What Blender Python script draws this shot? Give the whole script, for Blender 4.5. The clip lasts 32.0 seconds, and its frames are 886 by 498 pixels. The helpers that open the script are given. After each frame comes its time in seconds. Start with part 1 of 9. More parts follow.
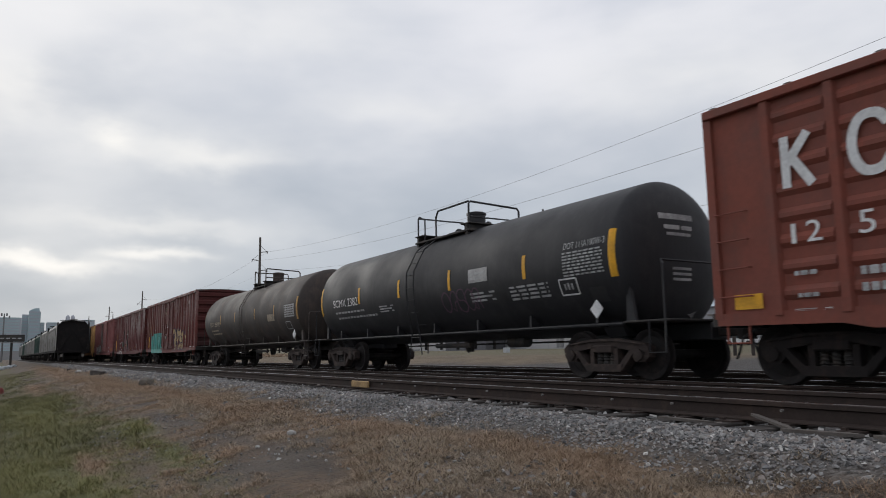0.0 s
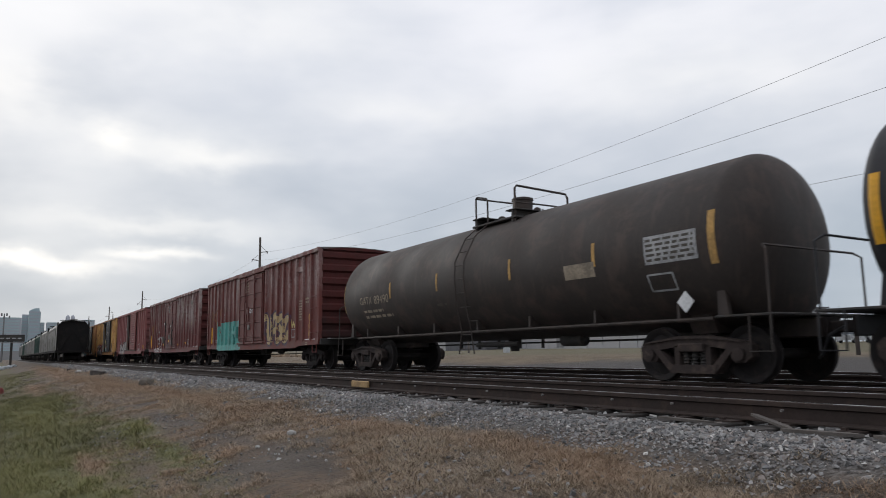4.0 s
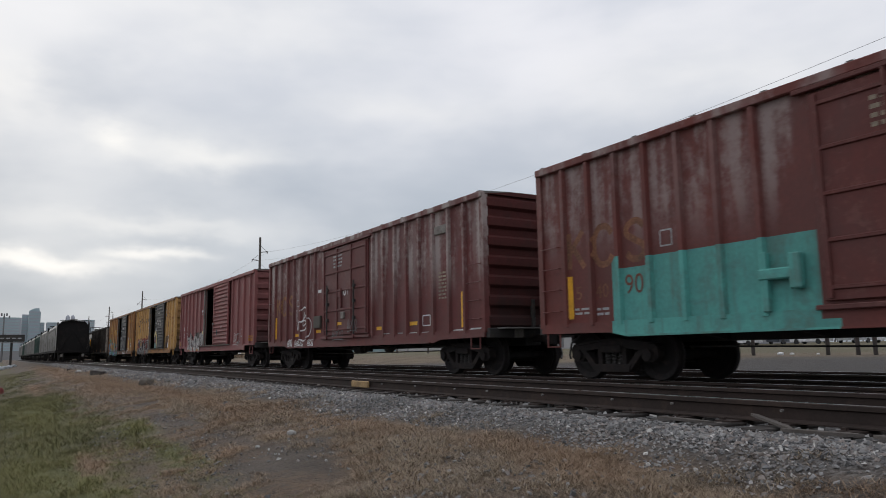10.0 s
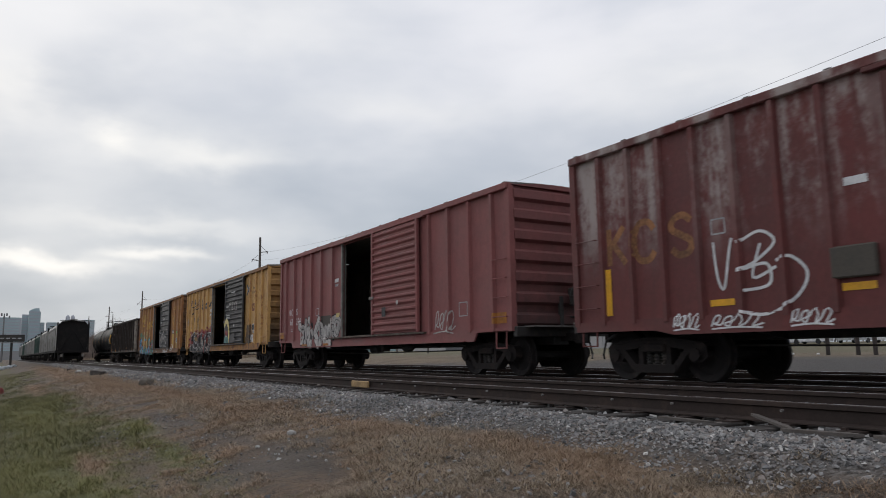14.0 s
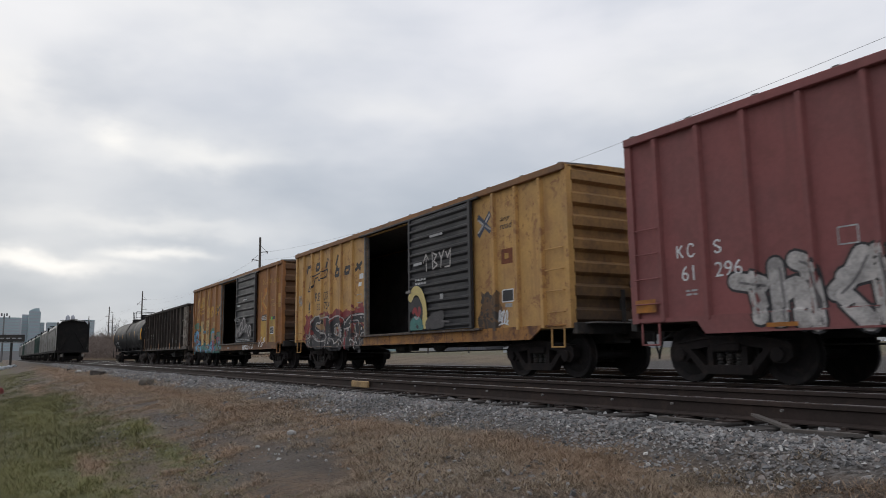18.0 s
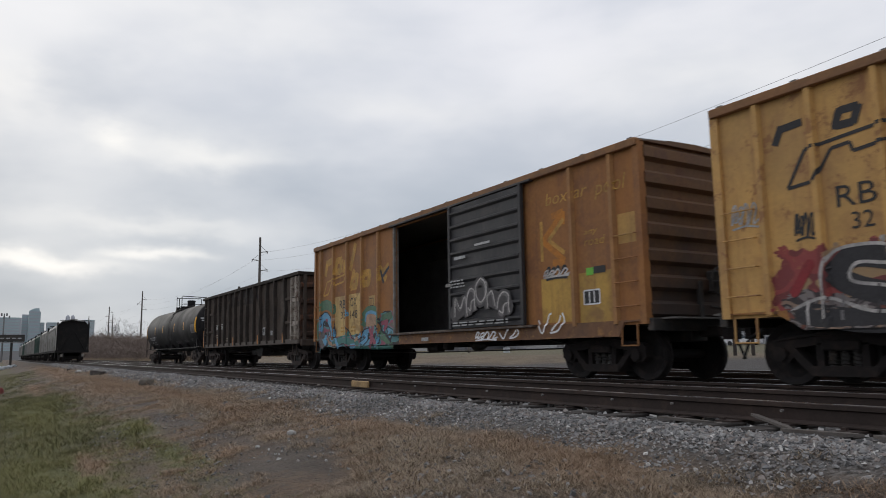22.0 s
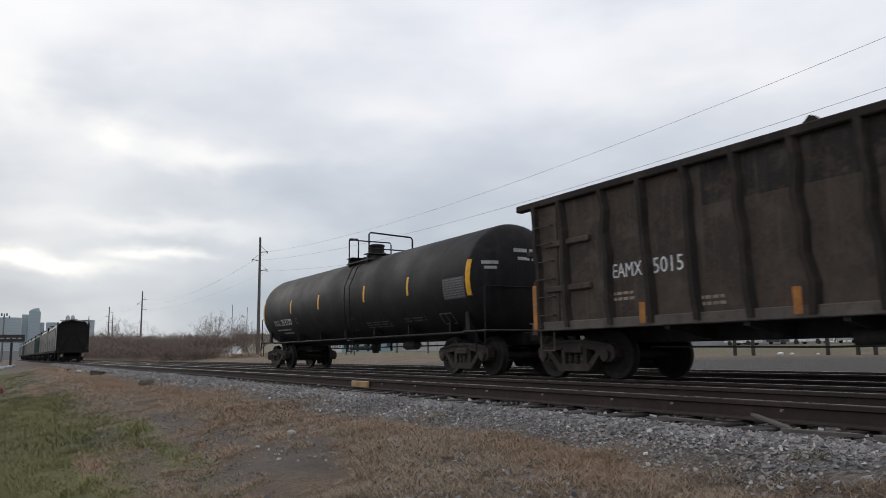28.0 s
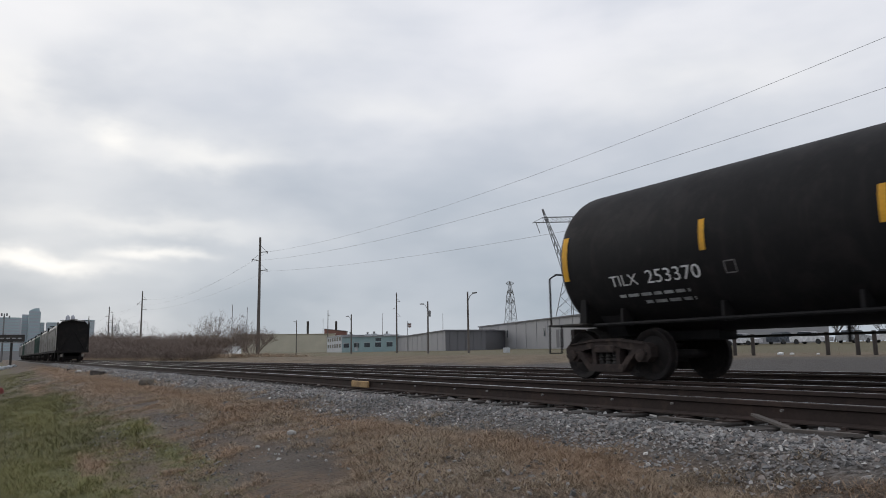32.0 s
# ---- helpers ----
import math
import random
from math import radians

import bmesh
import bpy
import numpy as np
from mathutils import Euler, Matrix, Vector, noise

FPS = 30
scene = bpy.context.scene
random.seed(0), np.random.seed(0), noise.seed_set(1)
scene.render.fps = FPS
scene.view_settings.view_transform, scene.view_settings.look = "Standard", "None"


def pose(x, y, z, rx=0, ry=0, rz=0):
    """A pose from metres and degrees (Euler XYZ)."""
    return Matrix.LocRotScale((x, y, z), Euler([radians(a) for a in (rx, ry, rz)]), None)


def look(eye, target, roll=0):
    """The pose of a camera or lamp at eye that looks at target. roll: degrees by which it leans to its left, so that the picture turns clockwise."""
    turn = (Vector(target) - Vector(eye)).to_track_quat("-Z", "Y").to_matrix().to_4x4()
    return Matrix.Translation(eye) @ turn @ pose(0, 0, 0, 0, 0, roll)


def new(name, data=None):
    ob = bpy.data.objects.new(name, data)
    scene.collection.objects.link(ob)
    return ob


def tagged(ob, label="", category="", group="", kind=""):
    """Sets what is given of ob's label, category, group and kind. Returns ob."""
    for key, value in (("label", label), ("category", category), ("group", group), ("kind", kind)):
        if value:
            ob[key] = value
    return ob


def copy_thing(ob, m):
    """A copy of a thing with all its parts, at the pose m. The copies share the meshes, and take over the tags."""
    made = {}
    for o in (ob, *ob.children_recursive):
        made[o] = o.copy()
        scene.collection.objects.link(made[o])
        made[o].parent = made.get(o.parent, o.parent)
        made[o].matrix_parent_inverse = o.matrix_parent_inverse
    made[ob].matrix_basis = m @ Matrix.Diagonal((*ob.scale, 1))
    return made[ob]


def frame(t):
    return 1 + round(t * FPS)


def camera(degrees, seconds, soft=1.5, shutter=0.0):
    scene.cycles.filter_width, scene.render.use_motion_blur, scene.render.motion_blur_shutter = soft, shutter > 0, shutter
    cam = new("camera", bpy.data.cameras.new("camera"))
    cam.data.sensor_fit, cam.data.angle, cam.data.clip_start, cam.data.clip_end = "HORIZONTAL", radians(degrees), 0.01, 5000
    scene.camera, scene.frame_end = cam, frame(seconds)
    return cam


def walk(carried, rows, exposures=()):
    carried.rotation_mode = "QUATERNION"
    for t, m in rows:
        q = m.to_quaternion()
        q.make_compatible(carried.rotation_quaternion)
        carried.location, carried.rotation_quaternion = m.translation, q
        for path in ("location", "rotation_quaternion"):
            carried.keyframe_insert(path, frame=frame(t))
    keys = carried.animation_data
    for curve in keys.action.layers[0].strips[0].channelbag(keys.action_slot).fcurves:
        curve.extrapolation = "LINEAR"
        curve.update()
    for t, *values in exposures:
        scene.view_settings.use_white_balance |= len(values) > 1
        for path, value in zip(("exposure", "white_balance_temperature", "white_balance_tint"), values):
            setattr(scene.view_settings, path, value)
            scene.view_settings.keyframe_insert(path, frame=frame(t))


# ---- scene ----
# ---- camera ----
EYE = Vector((0.0, 0.0, 0.56))
YAW, PITCH = 0.5513, 0.1424
AIM = EYE + Vector((-math.cos(YAW) * math.cos(PITCH), math.sin(YAW) * math.cos(PITCH), math.sin(PITCH)))
cam = camera(63.376, 32.0, soft=0.9, shutter=0.3)
walk(cam, [(0.0, look(EYE, AIM, -0.86)), (32.0, look(EYE, AIM, -0.86))],
     [(0.0, -0.02), (0.5, 0.04), (1.0, 0.11), (3.0, 0.14), (6.0, 0.14), (7.2, 0.07), (8.5, 0.02), (25.5, 0.02), (27.0, 0.1), (28.0, 0.15), (29.5, 0.15), (31.0, 0.08), (32.0, 0.05)])

# ---- light ----
SUN_AZ, SUN_EL = radians(184), radians(16)
sun = new("sun", bpy.data.lights.new("sun", "SUN"))
sun.data.energy, sun.data.angle, sun.data.color = 0.6, radians(30), (1.0, 0.95, 0.88)
sun.matrix_world = look((0, 0, 60), Vector((0, 0, 60)) - Vector((math.cos(SUN_AZ) * math.cos(SUN_EL), math.sin(SUN_AZ) * math.cos(SUN_EL), math.sin(SUN_EL))))


class Nodes:
    """Short way to write node trees."""

    def __init__(self, tree):
        self.t = tree
        tree.nodes.clear()

    def add(self, kind, ins=None):
        n = self.t.nodes.new(kind)
        for k, v in (ins or {}).items():
            if isinstance(v, bpy.types.NodeSocket):
                self.t.links.new(v, n.inputs[k])
            else:
                n.inputs[k].default_value = v
        return n

    def math(self, op, a, b=0.0, c=0.0, clamp=False):
        n = self.add("ShaderNodeMath", {0: a, 1: b, 2: c})
        n.operation = op
        n.use_clamp = clamp
        return n.outputs[0]

    def mix(self, fac, a, b, blend="MIX"):
        n = self.add("ShaderNodeMix")
        n.data_type, n.blend_type = "RGBA", blend
        for sock, v in ((n.inputs[0], fac), (n.inputs[6], a), (n.inputs[7], b)):
            if isinstance(v, bpy.types.NodeSocket):
                self.t.links.new(v, sock)
            else:
                sock.default_value = (*v, 1.0) if isinstance(v, (tuple, list)) and len(v) == 3 else v
        return n.outputs[2]

    def noise(self, vec, scale, detail=4.0, rough=0.55, distort=0.0):
        return self.add("ShaderNodeTexNoise", {"Vector": vec, "Scale": scale, "Detail": detail, "Roughness": rough, "Distortion": distort}).outputs[0]

    def vec(self, op, a, b):
        n = self.add("ShaderNodeVectorMath", {0: a, 1: b})
        n.operation = op
        return n.outputs["Value" if op == "DOT_PRODUCT" else "Vector"]

    def ramp(self, v, lo, hi, a=0.0, b=1.0, smooth=True):
        n = self.add("ShaderNodeMapRange", {"Value": v, 1: lo, 2: hi, 3: a, 4: b})
        n.interpolation_type = "SMOOTHSTEP" if smooth else "LINEAR"
        return n.outputs[0]


def make_sky():
    w = bpy.data.worlds.new("sky")
    scene.world = w
    w.use_nodes = True
    n = Nodes(w.node_tree)
    sky = n.add("ShaderNodeTexSky")
    sky.sky_type, sky.sun_disc, sky.sun_elevation, sky.sun_rotation = "NISHITA", False, SUN_EL, math.pi / 2 - SUN_AZ
    d = n.add("ShaderNodeTexCoord").outputs["Generated"]
    sep = n.add("ShaderNodeSeparateXYZ", {0: d})
    soft = n.noise(n.add("ShaderNodeMapping", {"Vector": d, "Scale": (1.5, 1.5, 3.0)}).outputs[0], 1.0, 2.5, 0.45)
    lumps = n.noise(n.add("ShaderNodeMapping", {"Vector": d, "Location": (3.7, 1.9, 0.4), "Scale": (1.0, 1.0, 2.3)}).outputs[0], 3.8, 4.0, 0.48, 0.1)
    rolls = n.noise(n.add("ShaderNodeMapping", {"Vector": d, "Scale": (2.0, 2.0, 9.0)}).outputs[0], 1.3, 4.0, 0.5, 0.3)
    up = n.ramp(sep.outputs[2], 0.03, 0.43)
    f = n.ramp(n.math("ADD", n.math("MULTIPLY", soft, 0.4), n.math("ADD", n.math("MULTIPLY", lumps, 0.42), n.math("MULTIPLY", rolls, 0.18))), 0.38, 0.64)
    grey = n.mix(up, (0.365, 0.425, 0.493), (0.63, 0.665, 0.745))
    pale = n.mix(up, (0.54, 0.585, 0.645), (0.86, 0.865, 0.915))
    col = n.mix(f, grey, pale)
    sunward = Vector((math.cos(SUN_AZ) * math.cos(SUN_EL), math.sin(SUN_AZ) * math.cos(SUN_EL), math.sin(SUN_EL)))
    glow = n.math("MAXIMUM", n.vec("DOT_PRODUCT", d, sunward), 0.0)
    veil = n.math("MULTIPLY", n.math("POWER", glow, 12.0), n.ramp(lumps, 0.36, 0.64, 0.4, 1.0))
    col = n.mix(n.math("MULTIPLY", veil, 0.5), col, (0.93, 0.93, 0.925))
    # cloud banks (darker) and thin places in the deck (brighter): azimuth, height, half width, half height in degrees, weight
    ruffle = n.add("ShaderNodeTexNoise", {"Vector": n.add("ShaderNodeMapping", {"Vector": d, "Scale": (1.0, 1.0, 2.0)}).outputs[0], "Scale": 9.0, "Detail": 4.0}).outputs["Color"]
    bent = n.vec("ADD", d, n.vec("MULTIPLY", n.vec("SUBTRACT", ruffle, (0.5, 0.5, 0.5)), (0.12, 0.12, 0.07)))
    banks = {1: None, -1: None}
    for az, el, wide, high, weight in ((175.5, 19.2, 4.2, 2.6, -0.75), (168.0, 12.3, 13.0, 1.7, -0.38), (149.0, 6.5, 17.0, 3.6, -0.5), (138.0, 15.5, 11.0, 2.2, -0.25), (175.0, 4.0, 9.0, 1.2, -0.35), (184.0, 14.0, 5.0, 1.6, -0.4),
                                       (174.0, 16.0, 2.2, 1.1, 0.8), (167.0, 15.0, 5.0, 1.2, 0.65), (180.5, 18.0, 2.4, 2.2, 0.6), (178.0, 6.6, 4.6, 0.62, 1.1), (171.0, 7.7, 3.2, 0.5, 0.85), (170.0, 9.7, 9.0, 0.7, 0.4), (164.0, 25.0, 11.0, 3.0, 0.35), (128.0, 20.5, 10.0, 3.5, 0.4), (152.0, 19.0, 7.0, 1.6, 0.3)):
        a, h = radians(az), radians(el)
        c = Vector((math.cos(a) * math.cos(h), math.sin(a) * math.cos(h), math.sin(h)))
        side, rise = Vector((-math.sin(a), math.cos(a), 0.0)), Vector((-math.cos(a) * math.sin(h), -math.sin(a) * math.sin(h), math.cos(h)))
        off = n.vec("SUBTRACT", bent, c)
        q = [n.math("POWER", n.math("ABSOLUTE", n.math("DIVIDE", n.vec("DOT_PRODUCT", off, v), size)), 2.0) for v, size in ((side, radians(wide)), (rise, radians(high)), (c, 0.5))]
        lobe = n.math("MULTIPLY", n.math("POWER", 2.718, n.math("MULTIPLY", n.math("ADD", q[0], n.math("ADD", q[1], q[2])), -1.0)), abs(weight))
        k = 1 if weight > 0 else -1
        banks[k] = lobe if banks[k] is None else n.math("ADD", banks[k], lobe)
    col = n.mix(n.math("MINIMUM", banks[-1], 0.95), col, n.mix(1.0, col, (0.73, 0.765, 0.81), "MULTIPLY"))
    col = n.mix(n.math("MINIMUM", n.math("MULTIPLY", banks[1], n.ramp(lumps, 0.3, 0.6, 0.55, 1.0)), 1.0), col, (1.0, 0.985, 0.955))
    col = n.mix(n.ramp(sep.outputs[2], -0.02, 0.0, 1.0, 0.0), col, (0.2, 0.2, 0.19))
    b1 = n.add("ShaderNodeBackground", {"Color": sky.outputs[0], "Strength": 0.05})
    b2 = n.add("ShaderNodeBackground", {"Color": col, "Strength": 1.0})
    s = n.add("ShaderNodeMixShader", {0: 0.96, 1: b1.outputs[0], 2: b2.outputs[0]})
    n.add("ShaderNodeOutputWorld", {0: s.outputs[0]})


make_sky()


# ---- materials ----
def material(name, color, rough=0.7, metal=0.0, vary=0.25, scale=1.2, dirt=None, dirt_amount=0.35, streak=0.0, grain=18.0, bump=0.15, boxes=(), rust=None, rust_amount=0.0, chalk=None, murals=(), gloss=0.5, low_dark=None):
    """Paint, metal, wood or soil: base colour, stains at two sizes, upright streaks, boxes of other paint (x0, x1, z0, z1, colour)."""
    m = bpy.data.materials.new(name)
    m.use_nodes = True
    n = Nodes(m.node_tree)
    co = n.add("ShaderNodeTexCoord").outputs["Object"]
    rnd = n.add("ShaderNodeObjectInfo").outputs["Random"]
    off = n.vec("ADD", co, n.add("ShaderNodeCombineXYZ", {0: 0.0, 1: n.math("MULTIPLY", rnd, 37.0), 2: 0.0}).outputs[0])
    wide = n.noise(off, scale, 5.0, 0.6)
    fine = n.noise(off, scale * grain, 4.0, 0.6)
    sep = n.add("ShaderNodeSeparateXYZ", {0: co})
    col = (*color, 1.0)
    bare = 1.0
    for x0, x1, z0, z1, c in boxes:
        inside = n.math("MULTIPLY", n.math("MULTIPLY", n.math("GREATER_THAN", sep.outputs[0], x0), n.math("LESS_THAN", sep.outputs[0], x1)),
                        n.math("MULTIPLY", n.math("GREATER_THAN", sep.outputs[2], z0), n.math("LESS_THAN", sep.outputs[2], z1)))
        col = n.mix(inside, col, c)
        bare = n.math("MULTIPLY", bare, n.math("SUBTRACT", 1.0, inside))
    dark = tuple(c * (1 - vary) for c in color)
    tone = n.math("ADD", n.math("MULTIPLY", wide, 0.7), n.math("MULTIPLY", fine, 0.3))
    col = n.mix(1.0, col, n.add("ShaderNodeCombineColor", {k: n.ramp(tone, 0.3, 0.7, 1.0 - vary, 1.0 + vary * 0.5) for k in range(3)}).outputs[0], "MULTIPLY")
    if dirt:
        col = n.mix(n.math("MULTIPLY", n.ramp(n.noise(off, scale * 2.3, 6.0, 0.65, 0.4), 0.48, 0.68), dirt_amount), col, dirt)
    if streak:
        long = n.add("ShaderNodeMapping", {"Vector": off, "Scale": (5.0, 5.0, 0.35)}).outputs[0]
        sk = n.math("MULTIPLY", n.ramp(n.noise(long, scale * 1.5, 5.0, 0.6), 0.5, 0.72), streak)
        col = n.mix(sk, col, dirt or dark)
    if rust:
        r = n.math("MULTIPLY", n.ramp(n.math("ADD", n.math("MULTIPLY", n.noise(off, scale * 3.0, 8.0, 0.7, 0.6), 0.75), n.math("MULTIPLY", fine, 0.25)), 0.53, 0.6), rust_amount)
        col = n.mix(r, col, rust)
    if chalk:
        c, z0, z1, amount = chalk
        tall = n.add("ShaderNodeMapping", {"Vector": off, "Scale": (2.2, 1.0, 0.3)}).outputs[0]
        k = n.ramp(n.math("ADD", n.math("MULTIPLY", n.noise(tall, 1.0, 3.0, 0.5, 0.2), 0.7), n.math("MULTIPLY", n.noise(off, 5.0, 5.0, 0.7), 0.3)), 0.42, 0.6)
        bay = n.math("PINGPONG", n.math("SUBTRACT", sep.outputs[0], 0.74), 0.355)
        k = n.math("MULTIPLY", k, n.ramp(n.math("ADD", bay, n.math("MULTIPLY", n.math("SUBTRACT", fine, 0.5), 0.25)), 0.05, 0.19, 0.35, 1.0))
        col = n.mix(n.math("MULTIPLY", n.math("MULTIPLY", n.math("MULTIPLY", k, bare), n.ramp(sep.outputs[2], z0, z1)), amount), col, c)
    # second colour mixed in towards the bottom, its upper edge broken by noise
    if low_dark:
        c, z0, z1, amount = low_dark
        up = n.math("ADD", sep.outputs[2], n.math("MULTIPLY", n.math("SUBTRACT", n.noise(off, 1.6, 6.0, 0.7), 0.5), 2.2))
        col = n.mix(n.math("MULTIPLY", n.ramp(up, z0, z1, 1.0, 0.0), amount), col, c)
    for x0, x1, z0, z1, ragged, size, colours in murals:
        wob = n.math("MULTIPLY", n.math("SUBTRACT", n.noise(co, 1.6, 4.0), 0.5), ragged)
        zz = n.math("ADD", sep.outputs[2], wob)
        xx = n.math("ADD", sep.outputs[0], wob)
        m1 = n.math("MULTIPLY", n.math("GREATER_THAN", xx, x0), n.math("LESS_THAN", xx, x1))
        m2 = n.math("MULTIPLY", n.math("GREATER_THAN", zz, z0), n.math("LESS_THAN", zz, z1))
        m3 = n.math("MULTIPLY", n.math("MULTIPLY", m1, m2), n.math("LESS_THAN", sep.outputs[1], -0.5))
        band = n.add("ShaderNodeMapping", {"Vector": co, "Scale": (1.0, 0.0, 1.25), "Location": (x0, 0.0, z0 * 3.0)}).outputs[0]
        ramp = n.add("ShaderNodeValToRGB", {0: n.ramp(n.noise(band, size, 1.5, 0.5, 1.2), 0.28, 0.72, smooth=False)})
        ramp.color_ramp.interpolation = "CONSTANT"
        el = ramp.color_ramp.elements
        while len(el) < len(colours):
            el.new(0.5)
        for q, cc in enumerate(colours):
            el[q].position, el[q].color = q / len(colours), (*cc, 1.0)
        worn = n.math("MULTIPLY", m3, n.ramp(fine, 0.3, 0.42, 0.55, 0.95))
        col = n.mix(worn, col, ramp.outputs[0])
    b = n.add("ShaderNodeBump", {"Strength": bump, "Distance": 0.01, "Height": fine})
    rg = n.ramp(wide, 0.3, 0.7, max(0.05, rough - 0.1), min(1.0, rough + 0.1))
    p = n.add("ShaderNodeBsdfPrincipled", {"Base Color": col, "Roughness": rg, "Metallic": metal, "Specular IOR Level": gloss, "Normal": b.outputs[0]})
    n.add("ShaderNodeOutputMaterial", {0: p.outputs[0]})
    return m


def paint(name, color, rough=0.6, wear=0.25):
    return material(name, color, rough, 0.0, wear, 3.0, None, 0.0, 0.0, 8.0, 0.05)


DARK_STEEL = material("dark_steel", (0.035, 0.032, 0.03), 0.75, 0.0, 0.4, 1.5, (0.09, 0.065, 0.05), 0.5)
# box-car truck colour also holds the shade of the wide body above
TRUCK_STEEL = material("truck_steel", (0.021, 0.017, 0.0165), 0.9, 0.0, 0.4, 2.0, (0.042, 0.03, 0.025), 0.6, gloss=0.25)
DUSTY_STEEL = material("dusty_truck_steel", (0.044, 0.034, 0.031), 0.9, 0.0, 0.35, 2.0, (0.1, 0.072, 0.06), 0.6, gloss=0.25)
WHEEL_STEEL = material("wheel_steel", (0.019, 0.016, 0.016), 0.8, 0.1, 0.3, 3.0, (0.055, 0.04, 0.034), 0.4, gloss=0.3)
RAIL_RUST = material("rail_rust", (0.044, 0.032, 0.028), 0.88, 0.0, 0.35, 2.0, (0.075, 0.05, 0.04), 0.45, gloss=0.25)
RAIL_TOP = material("rail_top", (0.45, 0.44, 0.44), 0.3, 1.0, 0.2, 2.0)
TIE_WOOD = material("tie_wood", (0.03, 0.025, 0.022), 0.95, 0.0, 0.5, 2.0, (0.07, 0.058, 0.05), 0.5, bump=0.6)
MATT_TANK = material("matt_black_tank", (0.013, 0.0125, 0.0135), 0.66, 0.0, 0.3, 0.7, (0.028, 0.024, 0.024), 0.5, 0.45, gloss=0.16)
BLACK_TANK = material("black_tank", (0.021, 0.021, 0.024), 0.58, 0.0, 0.3, 0.7, (0.045, 0.042, 0.044), 0.4, 0.3, gloss=0.34)
BROWN_TANK = material("weathered_black_tank", (0.044, 0.035, 0.031), 0.65, 0.0, 0.3, 0.7, (0.085, 0.058, 0.048), 0.6, 0.45, gloss=0.35)
YELLOW_TAPE = paint("yellow_tape", (0.75, 0.38, 0.02))
WHITE_PAINT = paint("white_paint", (0.72, 0.72, 0.72))
GREY_PAINT = paint("faded_white_paint", (0.4, 0.4, 0.4), 0.7, 0.5)
BLACK_PAINT = paint("black_paint", (0.02, 0.02, 0.022))


# ---- mesh tools ----
class Geo:
    """Collects points and faces for one mesh."""

    def __init__(self):
        self.v, self.f = [], []

    def add(self, verts, faces):
        k = len(self.v)
        self.v += [tuple(p) for p in verts]
        self.f += [tuple(i + k for i in q) for q in faces]
        return self

    def box(self, x0, x1, y0, y1, z0, z1, b=0.0):
        if b <= 0:
            v = [(x, y, z) for x in (x0, x1) for y in (y0, y1) for z in (z0, z1)]
            return self.add(v, [(0, 1, 3, 2), (4, 6, 7, 5), (0, 4, 5, 1), (2, 3, 7, 6), (0, 2, 6, 4), (1, 5, 7, 3)])
        b = min(b, 0.45 * min(x1 - x0, y1 - y0, z1 - z0))
        v, idx = [], {}
        for sx in (0, 1):
            for sy in (0, 1):
                for sz in (0, 1):
                    for a in range(3):
                        q = [(x0 + b, x1 - b)[sx], (y0 + b, y1 - b)[sy], (z0 + b, z1 - b)[sz]]
                        q[a] = ((x0, x1)[sx], (y0, y1)[sy], (z0, z1)[sz])[a]
                        idx[sx, sy, sz, a] = len(v)
                        v.append(q)
        f = []
        for a in range(3):
            o, p = (a + 1) % 3, (a + 2) % 3
            for s in (0, 1):
                def key(u, w, ax):
                    k = [0, 0, 0]
                    k[a], k[o], k[p] = s, u, w
                    return idx[k[0], k[1], k[2], ax]
                q = [key(0, 0, a), key(1, 0, a), key(1, 1, a), key(0, 1, a)]
                f.append(q if s else q[::-1])
            for u in (0, 1):
                for w in (0, 1):
                    def key2(s, ax):
                        k = [0, 0, 0]
                        k[a], k[o], k[p] = s, u, w
                        return idx[k[0], k[1], k[2], ax]
                    q = [key2(0, o), key2(1, o), key2(1, p), key2(0, p)]
                    f.append(q if u == w else q[::-1])
        for sx in (0, 1):
            for sy in (0, 1):
                for sz in (0, 1):
                    q = [idx[sx, sy, sz, a] for a in range(3)]
                    f.append(q if (sx + sy + sz) % 2 else q[::-1])
        return self.add(v, f)

    def prism(self, pts, axis, a, b):
        """A closed outline in the two other axes, drawn out along axis from a to b."""
        def at(p, h):
            return (h, p[0], p[1]) if axis == 0 else (p[0], h, p[1]) if axis == 1 else (p[0], p[1], h)
        k = len(pts)
        v = [at(p, a) for p in pts] + [at(p, b) for p in pts]
        f = [(i, (i + 1) % k, k + (i + 1) % k, k + i) for i in range(k)] + [tuple(range(k))[::-1], tuple(range(k, 2 * k))]
        return self.add(v, f)

    def rod(self, p, q, r, n=8, r2=None):
        p, q = Vector(p), Vector(q)
        d = (q - p).normalized()
        u = d.orthogonal().normalized()
        w = d.cross(u)
        v = [c + (u * math.cos(6.28319 * i / n) + w * math.sin(6.28319 * i / n)) * rr for c, rr in ((p, r), (q, r if r2 is None else r2)) for i in range(n)]
        f = [(i, (i + 1) % n, n + (i + 1) % n, n + i) for i in range(n)] + [tuple(range(n))[::-1], tuple(range(n, 2 * n))]
        return self.add(v, f)

    def spike(self, p, q, r):
        """A fine three-sided twig that runs out to a point."""
        d = (q - p).normalized()
        u = d.orthogonal().normalized() * r
        w = d.cross(u)
        return self.add([p + u, p - u * 0.5 + w * 0.87, p - u * 0.5 - w * 0.87, q], [(0, 1, 3), (1, 2, 3), (2, 0, 3)])

